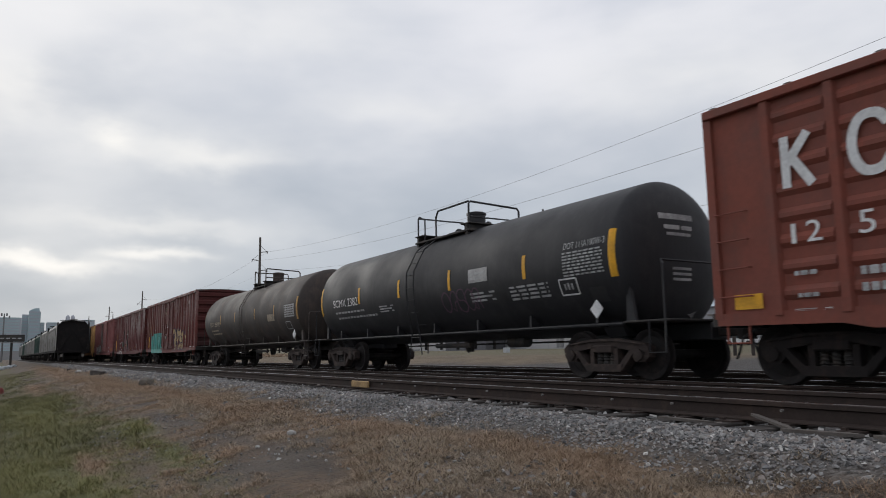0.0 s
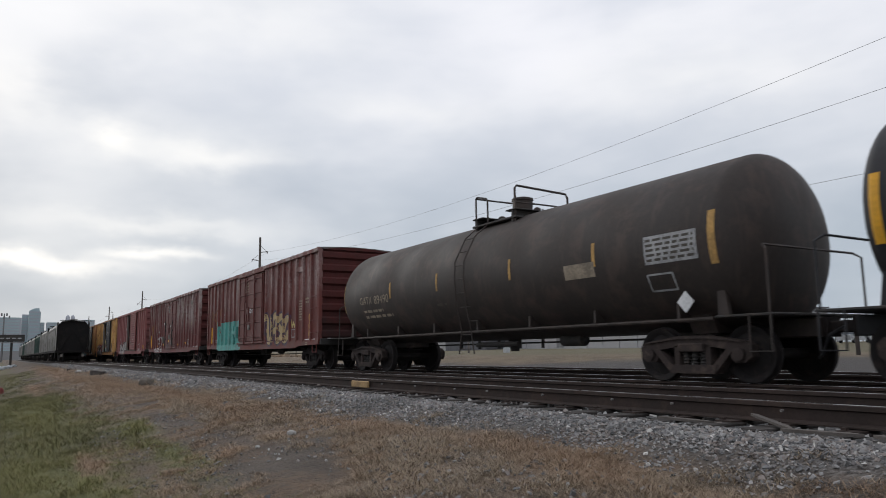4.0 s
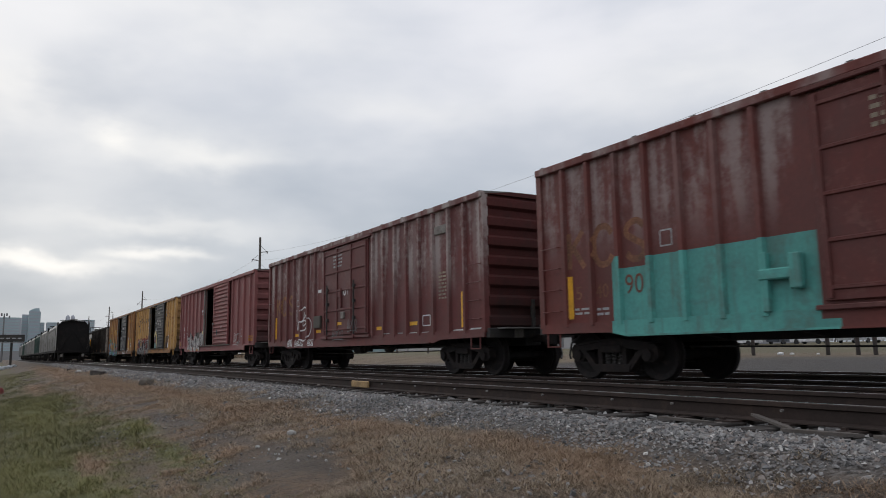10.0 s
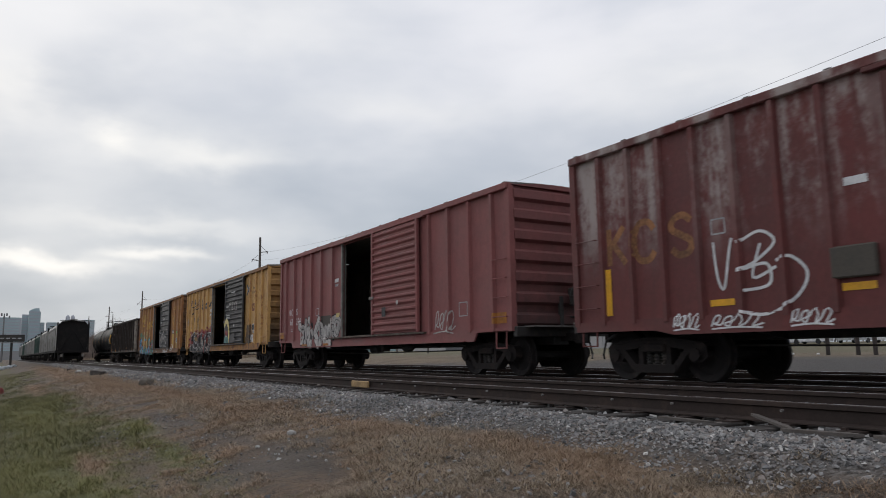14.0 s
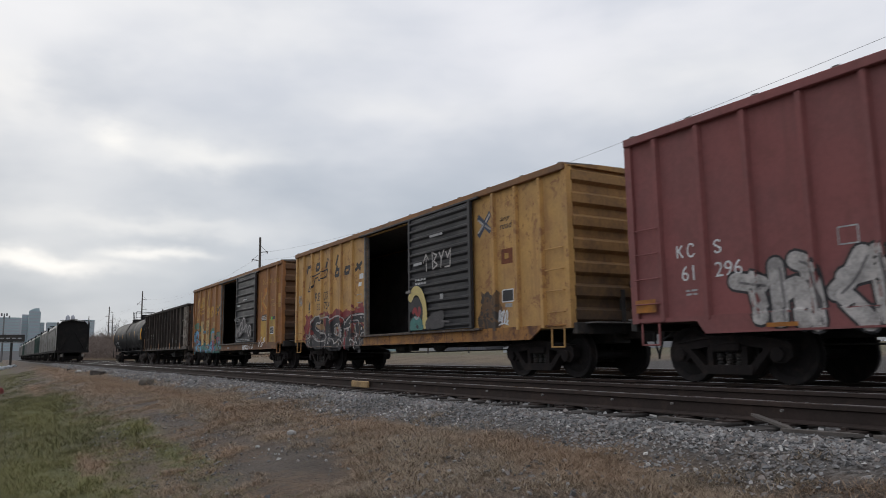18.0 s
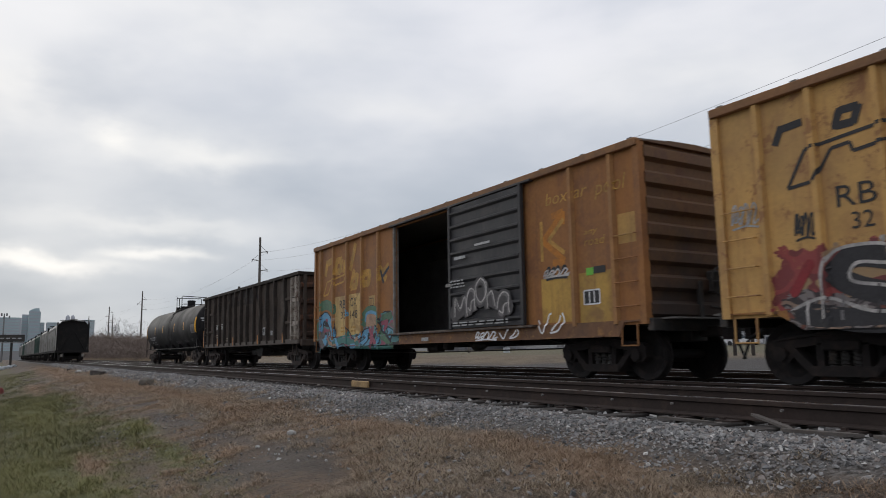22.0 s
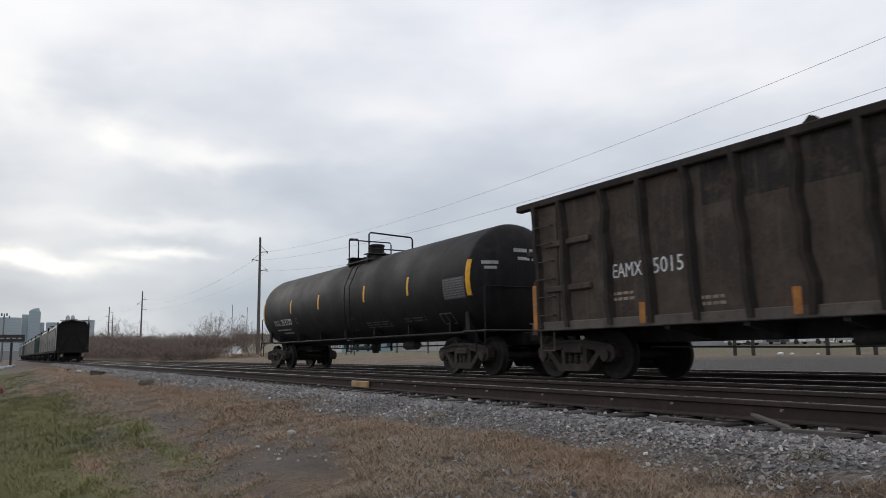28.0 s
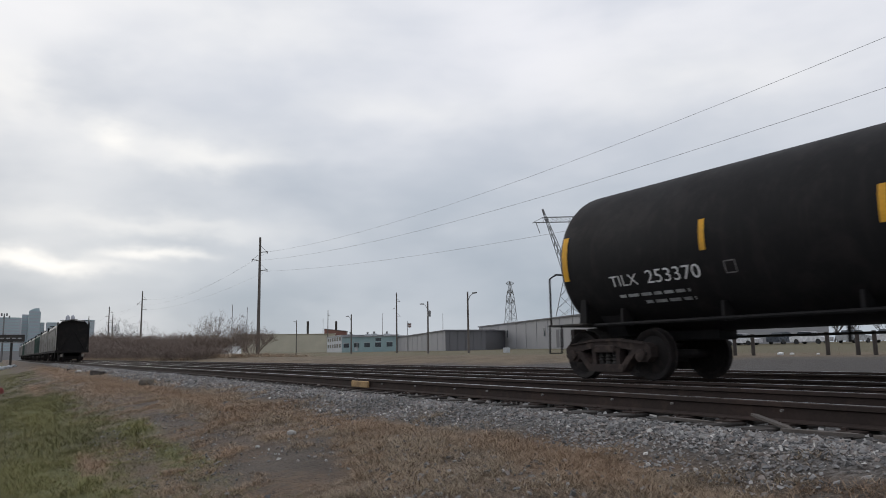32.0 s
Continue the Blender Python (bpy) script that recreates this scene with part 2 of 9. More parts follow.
    def pipe(self, pts, r, n=6):
        """One unbroken bent tube through pts."""
        pts = [Vector(p) for p in pts]
        v, f, u = [], [], None
        for i, p in enumerate(pts):
            d = (pts[min(i + 1, len(pts) - 1)] - pts[max(i - 1, 0)]).normalized()
            u = (d.orthogonal() if u is None else u - d * u.dot(d)).normalized()
            w = d.cross(u)
            v += [p + (u * math.cos(6.28319 * k / n) + w * math.sin(6.28319 * k / n)) * r for k in range(n)]
        for i in range(len(pts) - 1):
            f += [(i * n + k, i * n + (k + 1) % n, (i + 1) * n + (k + 1) % n, (i + 1) * n + k) for k in range(n)]
        f += [tuple(range(n))[::-1], tuple(range((len(pts) - 1) * n, len(pts) * n))]
        return self.add(v, f)

    def lathe(self, prof, axis, c, n=24):
        """prof: (height along axis, radius) pairs, turned about axis through c."""
        v, f = [], []
        for h, r in prof:
            for i in range(n):
                a = 6.28319 * i / n
                o = (r * math.cos(a), r * math.sin(a))
                p = (h, *o) if axis == 0 else (o[0], h, o[1]) if axis == 1 else (*o, h)
                v.append((p[0] + c[0], p[1] + c[1], p[2] + c[2]))
        for j in range(len(prof) - 1):
            for i in range(n):
                f.append((j * n + i, j * n + (i + 1) % n, (j + 1) * n + (i + 1) % n, (j + 1) * n + i))
        f += [tuple(range(n))[::-1], tuple(range((len(prof) - 1) * n, len(prof) * n))]
        return self.add(v, f)

    def mesh(self, name, mat, smooth=False):
        me = bpy.data.meshes.new(name)
        me.from_pydata(self.v, [], self.f)
        me.materials.append(mat)
        bm = bmesh.new()
        bm.from_mesh(me)
        bmesh.ops.recalc_face_normals(bm, faces=bm.faces)
        bm.to_mesh(me)
        bm.free()
        if smooth:
            me.shade_smooth()
            me.set_sharp_from_angle(angle=radians(35))
        return me


def part(name, geo, mat, parent=None, label="", at=None, smooth=False):
    me = geo if isinstance(geo, bpy.types.Mesh) else geo.mesh(name, mat, smooth)
    ob = new(name, me)
    if at is not None:
        ob.location = at
    if parent is not None:
        ob.parent = parent
    return tagged(ob, label)


def thing(name, geo, mat, label, category, group="", kind="", smooth=False, at=None):
    return tagged(part(name, geo, mat, None, "", at, smooth), label, category, group, kind)


def holder(name, at, label, category, group="", kind=""):
    ob = new(name)
    ob.location = at
    ob.empty_display_size = 0.3
    return tagged(ob, label, category, group, kind)


# ---- train: shared parts ----
TRACK_Y, NEAR_Y, FAR_Y = 10.78, 6.45, 14.95
TRAIN = []
WHEELS = []
WHEEL_R = 0.457


def travel(t):
    u = t - 16.0
    return 4.619 * u + 0.00242 * u * u + 0.0000785 * u ** 3


def ribbon(geo, pts, width, depth_of, z_scale=1.0):
    """A painted stroke along pts (x, z) that lies on the surface y = depth_of(x, z)."""
    dense = []
    for (x0, z0), (x1, z1) in zip(pts, pts[1:]):
        k = max(1, int(math.hypot(x1 - x0, z1 - z0) / 0.035))
        dense += [(x0 + (x1 - x0) * i / k, z0 + (z1 - z0) * i / k) for i in range(k)]
    dense.append(pts[-1])
    cols = max(2, int(width / 0.04))
    v = []
    for i, (x, z) in enumerate(dense):
        xa, za = dense[max(0, i - 1)]
        xb, zb = dense[min(len(dense) - 1, i + 1)]
        d = math.hypot(xb - xa, zb - za) or 1.0
        nx, nz = -(zb - za) / d * width / 2, (xb - xa) / d * width / 2
        for s in (2 * q / cols - 1 for q in range(cols + 1)):
            px, pz = x + s * nx, z + s * nz
            v.append((px, depth_of(px, pz) - 2e-6 * (len(geo.v) + len(v)), pz))
    f = []
    for i in range(len(dense) - 1):
        for s in range(cols):
            k = (cols + 1) * i + s
            f.append((k, k + 1, k + cols + 2, k + cols + 1))
    return geo.add(v, f)


def patch(geo, x0, x1, z0, z1, depth_of, step=0.04, skew=0.0):
    """A painted rectangle that follows the surface."""
    nx, nz = max(1, int((x1 - x0) / step)), max(1, int((z1 - z0) / (step * 3)))
    v = []
    for j in range(nz + 1):
        z = z0 + (z1 - z0) * j / nz
        for i in range(nx + 1):
            x = x0 + (x1 - x0) * i / nx + skew * (z - z0)
            v.append((x, depth_of(x, z), z))
    return geo.add(v, [(j * (nx + 1) + i, j * (nx + 1) + i + 1, (j + 1) * (nx + 1) + i + 1, (j + 1) * (nx + 1) + i) for j in range(nz) for i in range(nx)])


def lettering(name, text, x, z, height, depth_of, mat, parent, label="", width=None, slant=0.0):
    """Letters of the built-in font laid on the surface, left end x, base line z."""
    cu = bpy.data.curves.new("letters", "FONT")
    cu.body, cu.size, cu.shear, cu.resolution_u = text, height / 0.69, slant, 3
    tmp = bpy.data.objects.new("letters", cu)
    scene.collection.objects.link(tmp)
    bpy.context.view_layer.update()
    me = bpy.data.meshes.new_from_object(tmp)
    bpy.data.objects.remove(tmp)
    xs = [v.co.x for v in me.vertices]
    lo, hi = min(xs), max(xs)
    k = width / (hi - lo) if width else 1.0
    for v in me.vertices:
        px, pz = x + (v.co.x - lo) * k, z + v.co.y
        v.co = (px, depth_of(px, pz), pz)
    me.materials.clear()
    me.materials.append(mat)
    ob = new(name, me)
    ob.parent = parent
    return tagged(ob, label)


def side_frame_mesh(mat):
    """A cast truck side frame, outline in x and z, with its two window openings."""
    g = Geo()
    top = [(-1.1, 0.58), (-1.02, 0.66), (-0.6, 0.72), (-0.3, 0.76), (0.3, 0.76), (0.6, 0.72), (1.02, 0.66), (1.1, 0.58)]
    y0, y1 = -0.085, 0.085
    g.prism(top + [(1.1, 0.5), (0.72, 0.53), (0.36, 0.58), (-0.36, 0.58), (-0.72, 0.53), (-1.1, 0.5)], 1, y0, y1)
    g.prism([(-0.98, 0.66), (-0.3, 0.745), (0.3, 0.745), (0.98, 0.66), (0.98, 0.64), (0.3, 0.71), (-0.3, 0.71), (-0.98, 0.64)], 1, y0 - 0.035, y1 + 0.035)
    for s in (-1, 1):
        g.prism([(s * 0.82, 0.55), (s * 0.68, 0.55), (s * 0.34, 0.22), (s * 0.46, 0.17)], 1, y0 - 0.02, y1 + 0.02)
        g.prism([(s * 0.36, 0.6), (s * 0.26, 0.6), (s * 0.26, 0.2), (s * 0.36, 0.2)], 1, y0, y1)
        g.prism([(s * 1.1, 0.6), (s * 0.7, 0.6), (s * 0.72, 0.40), (s * 0.79, 0.33), (s * 0.99, 0.33), (s * 1.1, 0.42)], 1, y0 + 0.01, y1 + 0.02)
        for h, rr in ((y0 - 0.03, 0.1), (y1 + 0.03, 0.1)):
            g.lathe([(h - 0.03, 0.06), (h - 0.02, 0.105), (h + 0.02, 0.105), (h + 0.03, 0.06)], 1, (s * 0.889, 0, 0.457), 14)
    g.prism([(-0.5, 0.29), (-0.44, 0.15), (0.44, 0.15), (0.5, 0.29)], 1, y0 - 0.035, y1 + 0.035)
    g.box(-0.26, 0.26, y0 - 0.05, y1 + 0.05, 0.5, 0.64, 0.02)
    return g.mesh("side_frame", mat, True)


def wheel_set_mesh():
    g = Geo()
    r = WHEEL_R
    for s in (-1, 1):
        c = s * 0.755
        g.lathe([(c + s * 0.07, 0.12), (c + s * 0.085, 0.13), (c + s * 0.05, 0.2), (c + s * 0.02, 0.34), (c + s * 0.07, r - 0.05), (c + s * 0.075, r - 0.01), (c + s * 0.065, r), (c - s * 0.035, r), (c - s * 0.05, r + 0.026), (c - s * 0.07, r + 0.02), (c - s * 0.07, r - 0.06), (c - s * 0.03, 0.34), (c - s * 0.06, 0.14)], 1, (0, 0, 0), 28)
        for k in range(3):
            a = 2.0944 * k
            g.rod((math.cos(a) * 0.07, s * 1.08, math.sin(a) * 0.07), (math.cos(a) * 0.07, s * 1.11, math.sin(a) * 0.07), 0.016, 6)
    g.rod((0, -1.085, 0), (0, 1.085, 0), 0.085, 14)
    return g.mesh("wheel_set", WHEEL_STEEL, True)


def spring_mesh():
    g = Geo()
    prof = [(0.24, 0.05)]
    for k in range(6):
        z = 0.25 + k * 0.052
        prof += [(z, 0.055), (z + 0.014, 0.072), (z + 0.028, 0.055)]
    g.lathe(prof + [(0.56, 0.05)], 2, (0, 0, 0), 10)
    return g.mesh("spring", DARK_STEEL, True)


SIDE_FRAME, DUSTY_FRAME, WHEEL_SET, SPRING = side_frame_mesh(TRUCK_STEEL), side_frame_mesh(DUSTY_STEEL), wheel_set_mesh(), spring_mesh()
BOLSTER = Geo().box(-0.2, 0.2, -0.95, 0.95, 0.44, 0.66, 0.03).lathe([(0.66, 0.19), (0.74, 0.19)], 2, (0, 0, 0), 16).mesh("truck", TRUCK_STEEL)
ADAPTER = Geo().box(-0.12, 0.12, -0.09, 0.09, 0.44, 0.55, 0.02).mesh("bearing_adapter", TRUCK_STEEL)
BRAKE_BEAM = Geo().box(-0.05, 0.05, -0.8, 0.8, 0.3, 0.42, 0.01).box(-0.04, 0.04, -0.85, -0.7, 0.3, 0.6).box(-0.04, 0.04, 0.7, 0.85, 0.3, 0.6).mesh("brake_beam", DARK_STEEL)


def truck(car, x, moving=True, frame_mesh=None):
    """One freight truck under a car: bolster, two side frames, springs, two wheel sets."""
    t = part("truck", BOLSTER, TRUCK_STEEL, car, "", (x, 0, 0))
    for s in (-1, 1):
        part("side_frame", frame_mesh or SIDE_FRAME, None, t, "", (0, s * 1.0, 0))
        for sx in (-0.17, 0.0, 0.17):
            part("spring", SPRING, None, t, "", (sx, s * 1.0, 0))
        for e in (-1, 1):
            part("bearing_adapter", ADAPTER, None, t, "", (e * 0.889, s * 1.0, 0))
    for e in (-1, 1):
        part("brake_beam", BRAKE_BEAM, None, t, "", (e * 0.36, 0, 0))
        w = part("wheel_set", WHEEL_SET, None, t, "", (e * 0.889, 0, WHEEL_R))
        if moving:
            WHEELS.append((w, e * 0.889, random.uniform(0, 1.5)))
    return t


COUPLER = (Geo().box(-0.55, 0.0, -0.08, 0.08, 0.76, 0.94, 0.02).prism([(0.0, -0.16), (0.14, -0.19), (0.26, -0.1), (0.22, 0.02), (0.12, 0.03), (0.16, 0.14), (0.02, 0.17)], 2, 0.70, 1.0)).mesh("coupler", TRUCK_STEEL)


def couplings(car, length, reach):
    """A coupler and an air hose at each end."""
    for x, turn in ((length + reach, 0), (-reach, 180)):
        c = part("coupler", COUPLER, None, car)
        c.matrix_basis = pose(x, 0, 0, 0, 0, turn)
        s = 1 if turn == 0 else -1
        h = Geo().pipe([(x - s * 0.35, s * 0.35, 0.85), (x - s * 0.1, s * 0.36, 0.72), (x + s * 0.05, s * 0.3, 0.45), (x + s * 0.22, s * 0.12, 0.38)], 0.022, 6)
        part("air_hose", h, BLACK_PAINT, car)


def underframe(car, length, belly=True):
    part("centre_sill", Geo().box(0.1, length - 0.1, -0.22, 0.22, 0.68, 1.02, 0.02), DARK_STEEL, car)
    for i in range(6):
        x = 3.4 + (length - 6.8) * i / 5
        part("cross_bearer", Geo().prism([(-1.38, 0.98), (-1.38, 0.88), (-0.3, 0.7), (0.3, 0.7), (1.38, 0.88), (1.38, 0.98)], 0, x - 0.05, x + 0.05), DARK_STEEL, car)
    if belly:
        part("brake_reservoir", Geo().lathe([(length * 0.42, 0.02), (length * 0.42 + 0.06, 0.14), (length * 0.42 + 0.6, 0.14), (length * 0.42 + 0.66, 0.02)], 0, (0, -0.55, 0.68), 16), DARK_STEEL, car, smooth=True)
        part("brake_cylinder", Geo().lathe([(length * 0.56, 0.02), (length * 0.56 + 0.03, 0.12), (length * 0.56 + 0.35, 0.12), (length * 0.56 + 0.55, 0.04)], 0, (0, -0.5, 0.7), 14), DARK_STEEL, car, smooth=True)
        part("control_valve", Geo().box(length * 0.49, length * 0.49 + 0.22, -0.8, -0.55, 0.6, 0.8, 0.03), DARK_STEEL, car)
        part("brake_rod", Geo().pipe([(2.2, -0.5, 0.6), (length * 0.4, -0.7, 0.55), (length - 2.2, -0.5, 0.6)], 0.016, 5), DARK_STEEL, car)


def car_holder(name, a, label, category):
    car = holder(name, (a + travel(0.0), TRACK_Y, 0.0), label, category, "cars of the moving freight train")
    TRAIN.append((car, a))
    return car


# ---- box cars ----
HW = 1.44


def box_car(a, length, label, body, end_mat, posts, door, sill=0.78, eave=4.2, style="", roof_mat=None, end_ribs=7, post_w=0.09, post_d=0.075, door_mat=None, gap=None, belly=True, sill_mat=None, name="box_car", step=(1.9, 0.08, 0.4), post_mat=None, lining=None):
    """a: place of the left end in the train. posts: x of the side posts. door: (x0, x1) of the door; gap: (x0, x1) of an open doorway."""
    car = car_holder(name, a, label, "box car")
    n_out, sheet, floor_z, top = -HW - post_d, -HW, 1.1, eave
    hole = gap or None
    spans = [(0.0, length)] if not hole else [(0.0, hole[0]), (hole[1], length)]
    for x0, x1 in spans:
        part("side_wall", Geo().box(x0, x1, -HW, -HW + 0.05, floor_z - 0.12, top), body, car)
    if hole:
        part("door_post", Geo().box(hole[0] - 0.08, hole[0], -HW - 0.06, -HW + 0.1, floor_z - 0.1, top - 0.1, 0.01), WORN_EDGE, car, "scuffed grey door post edge")
        part("door_post", Geo().box(hole[1], hole[1] + 0.05, -HW - 0.03, -HW + 0.1, floor_z - 0.1, top - 0.1, 0.01), body, car)
        part("door_lintel", Geo().box(hole[0], hole[1], -HW, -HW + 0.06, top - 0.16, top), body, car)
    part("side_wall", Geo().box(0.0, length, HW - 0.05, HW, floor_z - 0.12, top), body, car)
    part("floor_deck", Geo().box(0.03, length - 0.03, -HW + 0.05, HW - 0.05, floor_z - 0.1, floor_z), PLANK, car)
    if hole:
        part("lining", Geo().box(0.06, length - 0.06, HW - 0.09, HW - 0.052, floor_z, top - 0.05), lining or LINING, car, "dark scuffed inner lining")
        for lx in [hole[0] + 0.35 * k for k in range(int((hole[1] - hole[0]) / 0.35) + 1)]:
            part("lining_post", Geo().box(lx, lx + 0.06, HW - 0.12, HW - 0.091, floor_z, top - 0.05), lining or LINING, car)
    for x in posts:
        for s in (-1, 1):
            if s == 1 and (door and door[0] - 0.05 < x < door[1] + 0.05):
                continue
            y0, y1 = (s * HW, s * (HW + post_d))
            g = Geo().prism([(x - post_w * 0.75, y0), (x - post_w * 0.45, y1), (x + post_w * 0.45, y1), (x + post_w * 0.75, y0)], 2, floor_z - 0.1, top - 0.06)
            part("side_post", g, post_mat or body, car)
    sm = sill_mat or body
    for s in (-1, 1):
        b1, zc = step[0], sill + step[1]
        prof = [(0.0, 1.06), (length, 1.06), (length, zc + 0.02), (length - b1, zc), (length - b1 - step[2], sill), (b1 + step[2], sill), (b1, zc), (0.0, zc + 0.02)]
        g = Geo().prism(prof, 1, s * (HW + 0.004), s * (HW + 0.05))
        part("side_sill", g, sm, car)
        part("sill_flange", Geo().box(b1 + 0.5, length - b1 - 0.5, min(s * HW, s * (HW + 0.09)), max(s * HW, s * (HW + 0.09)), sill, sill + 0.03), sm, car)
        part("top_chord", Geo().box(-0.02, length + 0.02, min(s * (HW - 0.02), s * (HW + 0.1)), max(s * (HW - 0.02), s * (HW + 0.1)), top - 0.1, top + 0.04, 0.012), roof_mat or body, car)
    part("roof", Geo().prism([(-HW - 0.03, top + 0.02), (-HW * 0.45, top + 0.08), (0, top + 0.1), (HW * 0.45, top + 0.08), (HW + 0.03, top + 0.02), (0, top - 0.02)], 0, 0.0, length), ROOF_STEEL, car, "galvanised roof")
    for i in range(13):
        x = 0.15 + (length - 0.3) * i / 12
        part("roof_rib", Geo().prism([(-HW - 0.05, top + 0.02), (-HW - 0.05, top + 0.075), (-HW * 0.45, top + 0.125), (0, top + 0.14), (HW * 0.45, top + 0.125), (HW + 0.05, top + 0.075), (HW + 0.05, top + 0.02), (0, top + 0.05)], 0, x - 0.05, x + 0.05), ROOF_STEEL, car)
    for xe, s in ((0.0, -1), (length, 1)):
        prof = []
        z0, z1 = 0.98, top
        k = end_ribs
        for i in range(k):
            za, zb = z0 + (z1 - z0) * i / k, z0 + (z1 - z0) * (i + 1) / k
            h = zb - za
            prof += [(xe, za), (xe, za + h * 0.22), (xe + s * 0.09, za + h * 0.36), (xe + s * 0.09, za + h * 0.74), (xe, za + h * 0.88)]
        inner = [(xe - s * 0.05, z1), (xe - s * 0.05, z0)]
        g = Geo().prism(prof + [(xe, z1)] + inner, 1, -HW + 0.06, HW - 0.06)
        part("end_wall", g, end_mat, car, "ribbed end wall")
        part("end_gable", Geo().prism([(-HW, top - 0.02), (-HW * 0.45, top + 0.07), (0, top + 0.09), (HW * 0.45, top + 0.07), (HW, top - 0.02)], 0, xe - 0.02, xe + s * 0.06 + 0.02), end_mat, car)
        for sy in (-1, 1):
            part("corner_post", Geo().prism([(xe - s * 0.1, sy * HW), (xe - s * 0.1, sy * (HW + 0.055)), (xe + s * 0.04, sy * (HW + 0.055)), (xe + s * 0.06, sy * (HW - 0.08)), (xe, sy * (HW - 0.08))], 2, 0.98, top), body, car)
        part("end_sill", Geo().box(min(xe, xe + s * 0.14), max(xe, xe + s * 0.14), -HW, HW, 0.86, 1.08, 0.015), DARK_STEEL, car)
        for iz in range(7 if s > 0 else 4):
            z = 1.35 + 0.42 * iz
            part("grab_iron", Geo().pipe([(xe + s * 0.1, 0.75, z), (xe + s * 0.16, 0.75, z), (xe + s * 0.16, 1.25, z), (xe + s * 0.1, 1.25, z)], 0.012, 6), end_mat, car)
        part("end_platform", Geo().box(min(xe + s * 0.1, xe + s * 0.42), max(xe + s * 0.1, xe + s * 0.42), -1.2, 1.0, 1.06, 1.09), GREY_STEEL, car, "narrow grating step across the end")
        if s > 0:
            part("brake_wheel", Geo().pipe([(xe + 0.24, 0.25 + 0.26 * math.cos(0.2618 * q), 1.75 + 0.26 * math.sin(0.2618 * q)) for q in range(25)], 0.018, 6).rod((xe + 0.05, 0.25, 1.75), (xe + 0.26, 0.25, 1.75), 0.03).rod((xe + 0.24, 0.0, 1.75), (xe + 0.24, 0.5, 1.75), 0.012).rod((xe + 0.24, 0.25, 1.5), (xe + 0.24, 0.25, 2.0), 0.012), DARK_STEEL, car)
            part("brake_housing", Geo().box(xe + 0.02, xe + 0.2, 0.1, 0.4, 1.55, 1.95, 0.03), DARK_STEEL, car)
            part("brake_lever", Geo().box(xe + 0.04, xe + 0.12, -0.2, -0.1, 1.1, 1.75, 0.01).rod((xe + 0.1, 0.1, 1.3), (xe + 0.1, 0.9, 1.25), 0.02, 6), DARK_STEEL, car)
        xs = 0.1 if s < 0 else length - 0.62
        for iz in range(4):
            z = 1.3 + 0.42 * iz
            part("grab_iron", Geo().pipe([(xs, -HW - 0.03, z), (xs, -HW - 0.1, z), (xs + 0.52, -HW - 0.1, z), (xs + 0.52, -HW - 0.03, z)], 0.012, 6), body, car)
        part("stirrup_step", Geo().pipe([(xs + 0.05, -HW - 0.02, 0.98), (xs + 0.05, -HW - 0.03, 0.62), (xs + 0.42, -HW - 0.03, 0.62), (xs + 0.42, -HW - 0.02, 0.98)], 0.02, 6), body, car)
    underframe(car, length, belly)
    couplings(car, length, 0.5)
    truck(car, 1.5)
    truck(car, length - 1.5)

    def on_side(x, z):
        best = sheet - 0.05 if 0.7 < z < 1.065 else sheet
        for p in posts:
            d = abs(x - p)
            if d < post_w * 0.45:
                return n_out - 0.004
            if d < post_w * 0.75:
                best = min(best, sheet - post_d * (post_w * 0.75 - d) / (post_w * 0.3))
        return best - 0.004
    return car, on_side


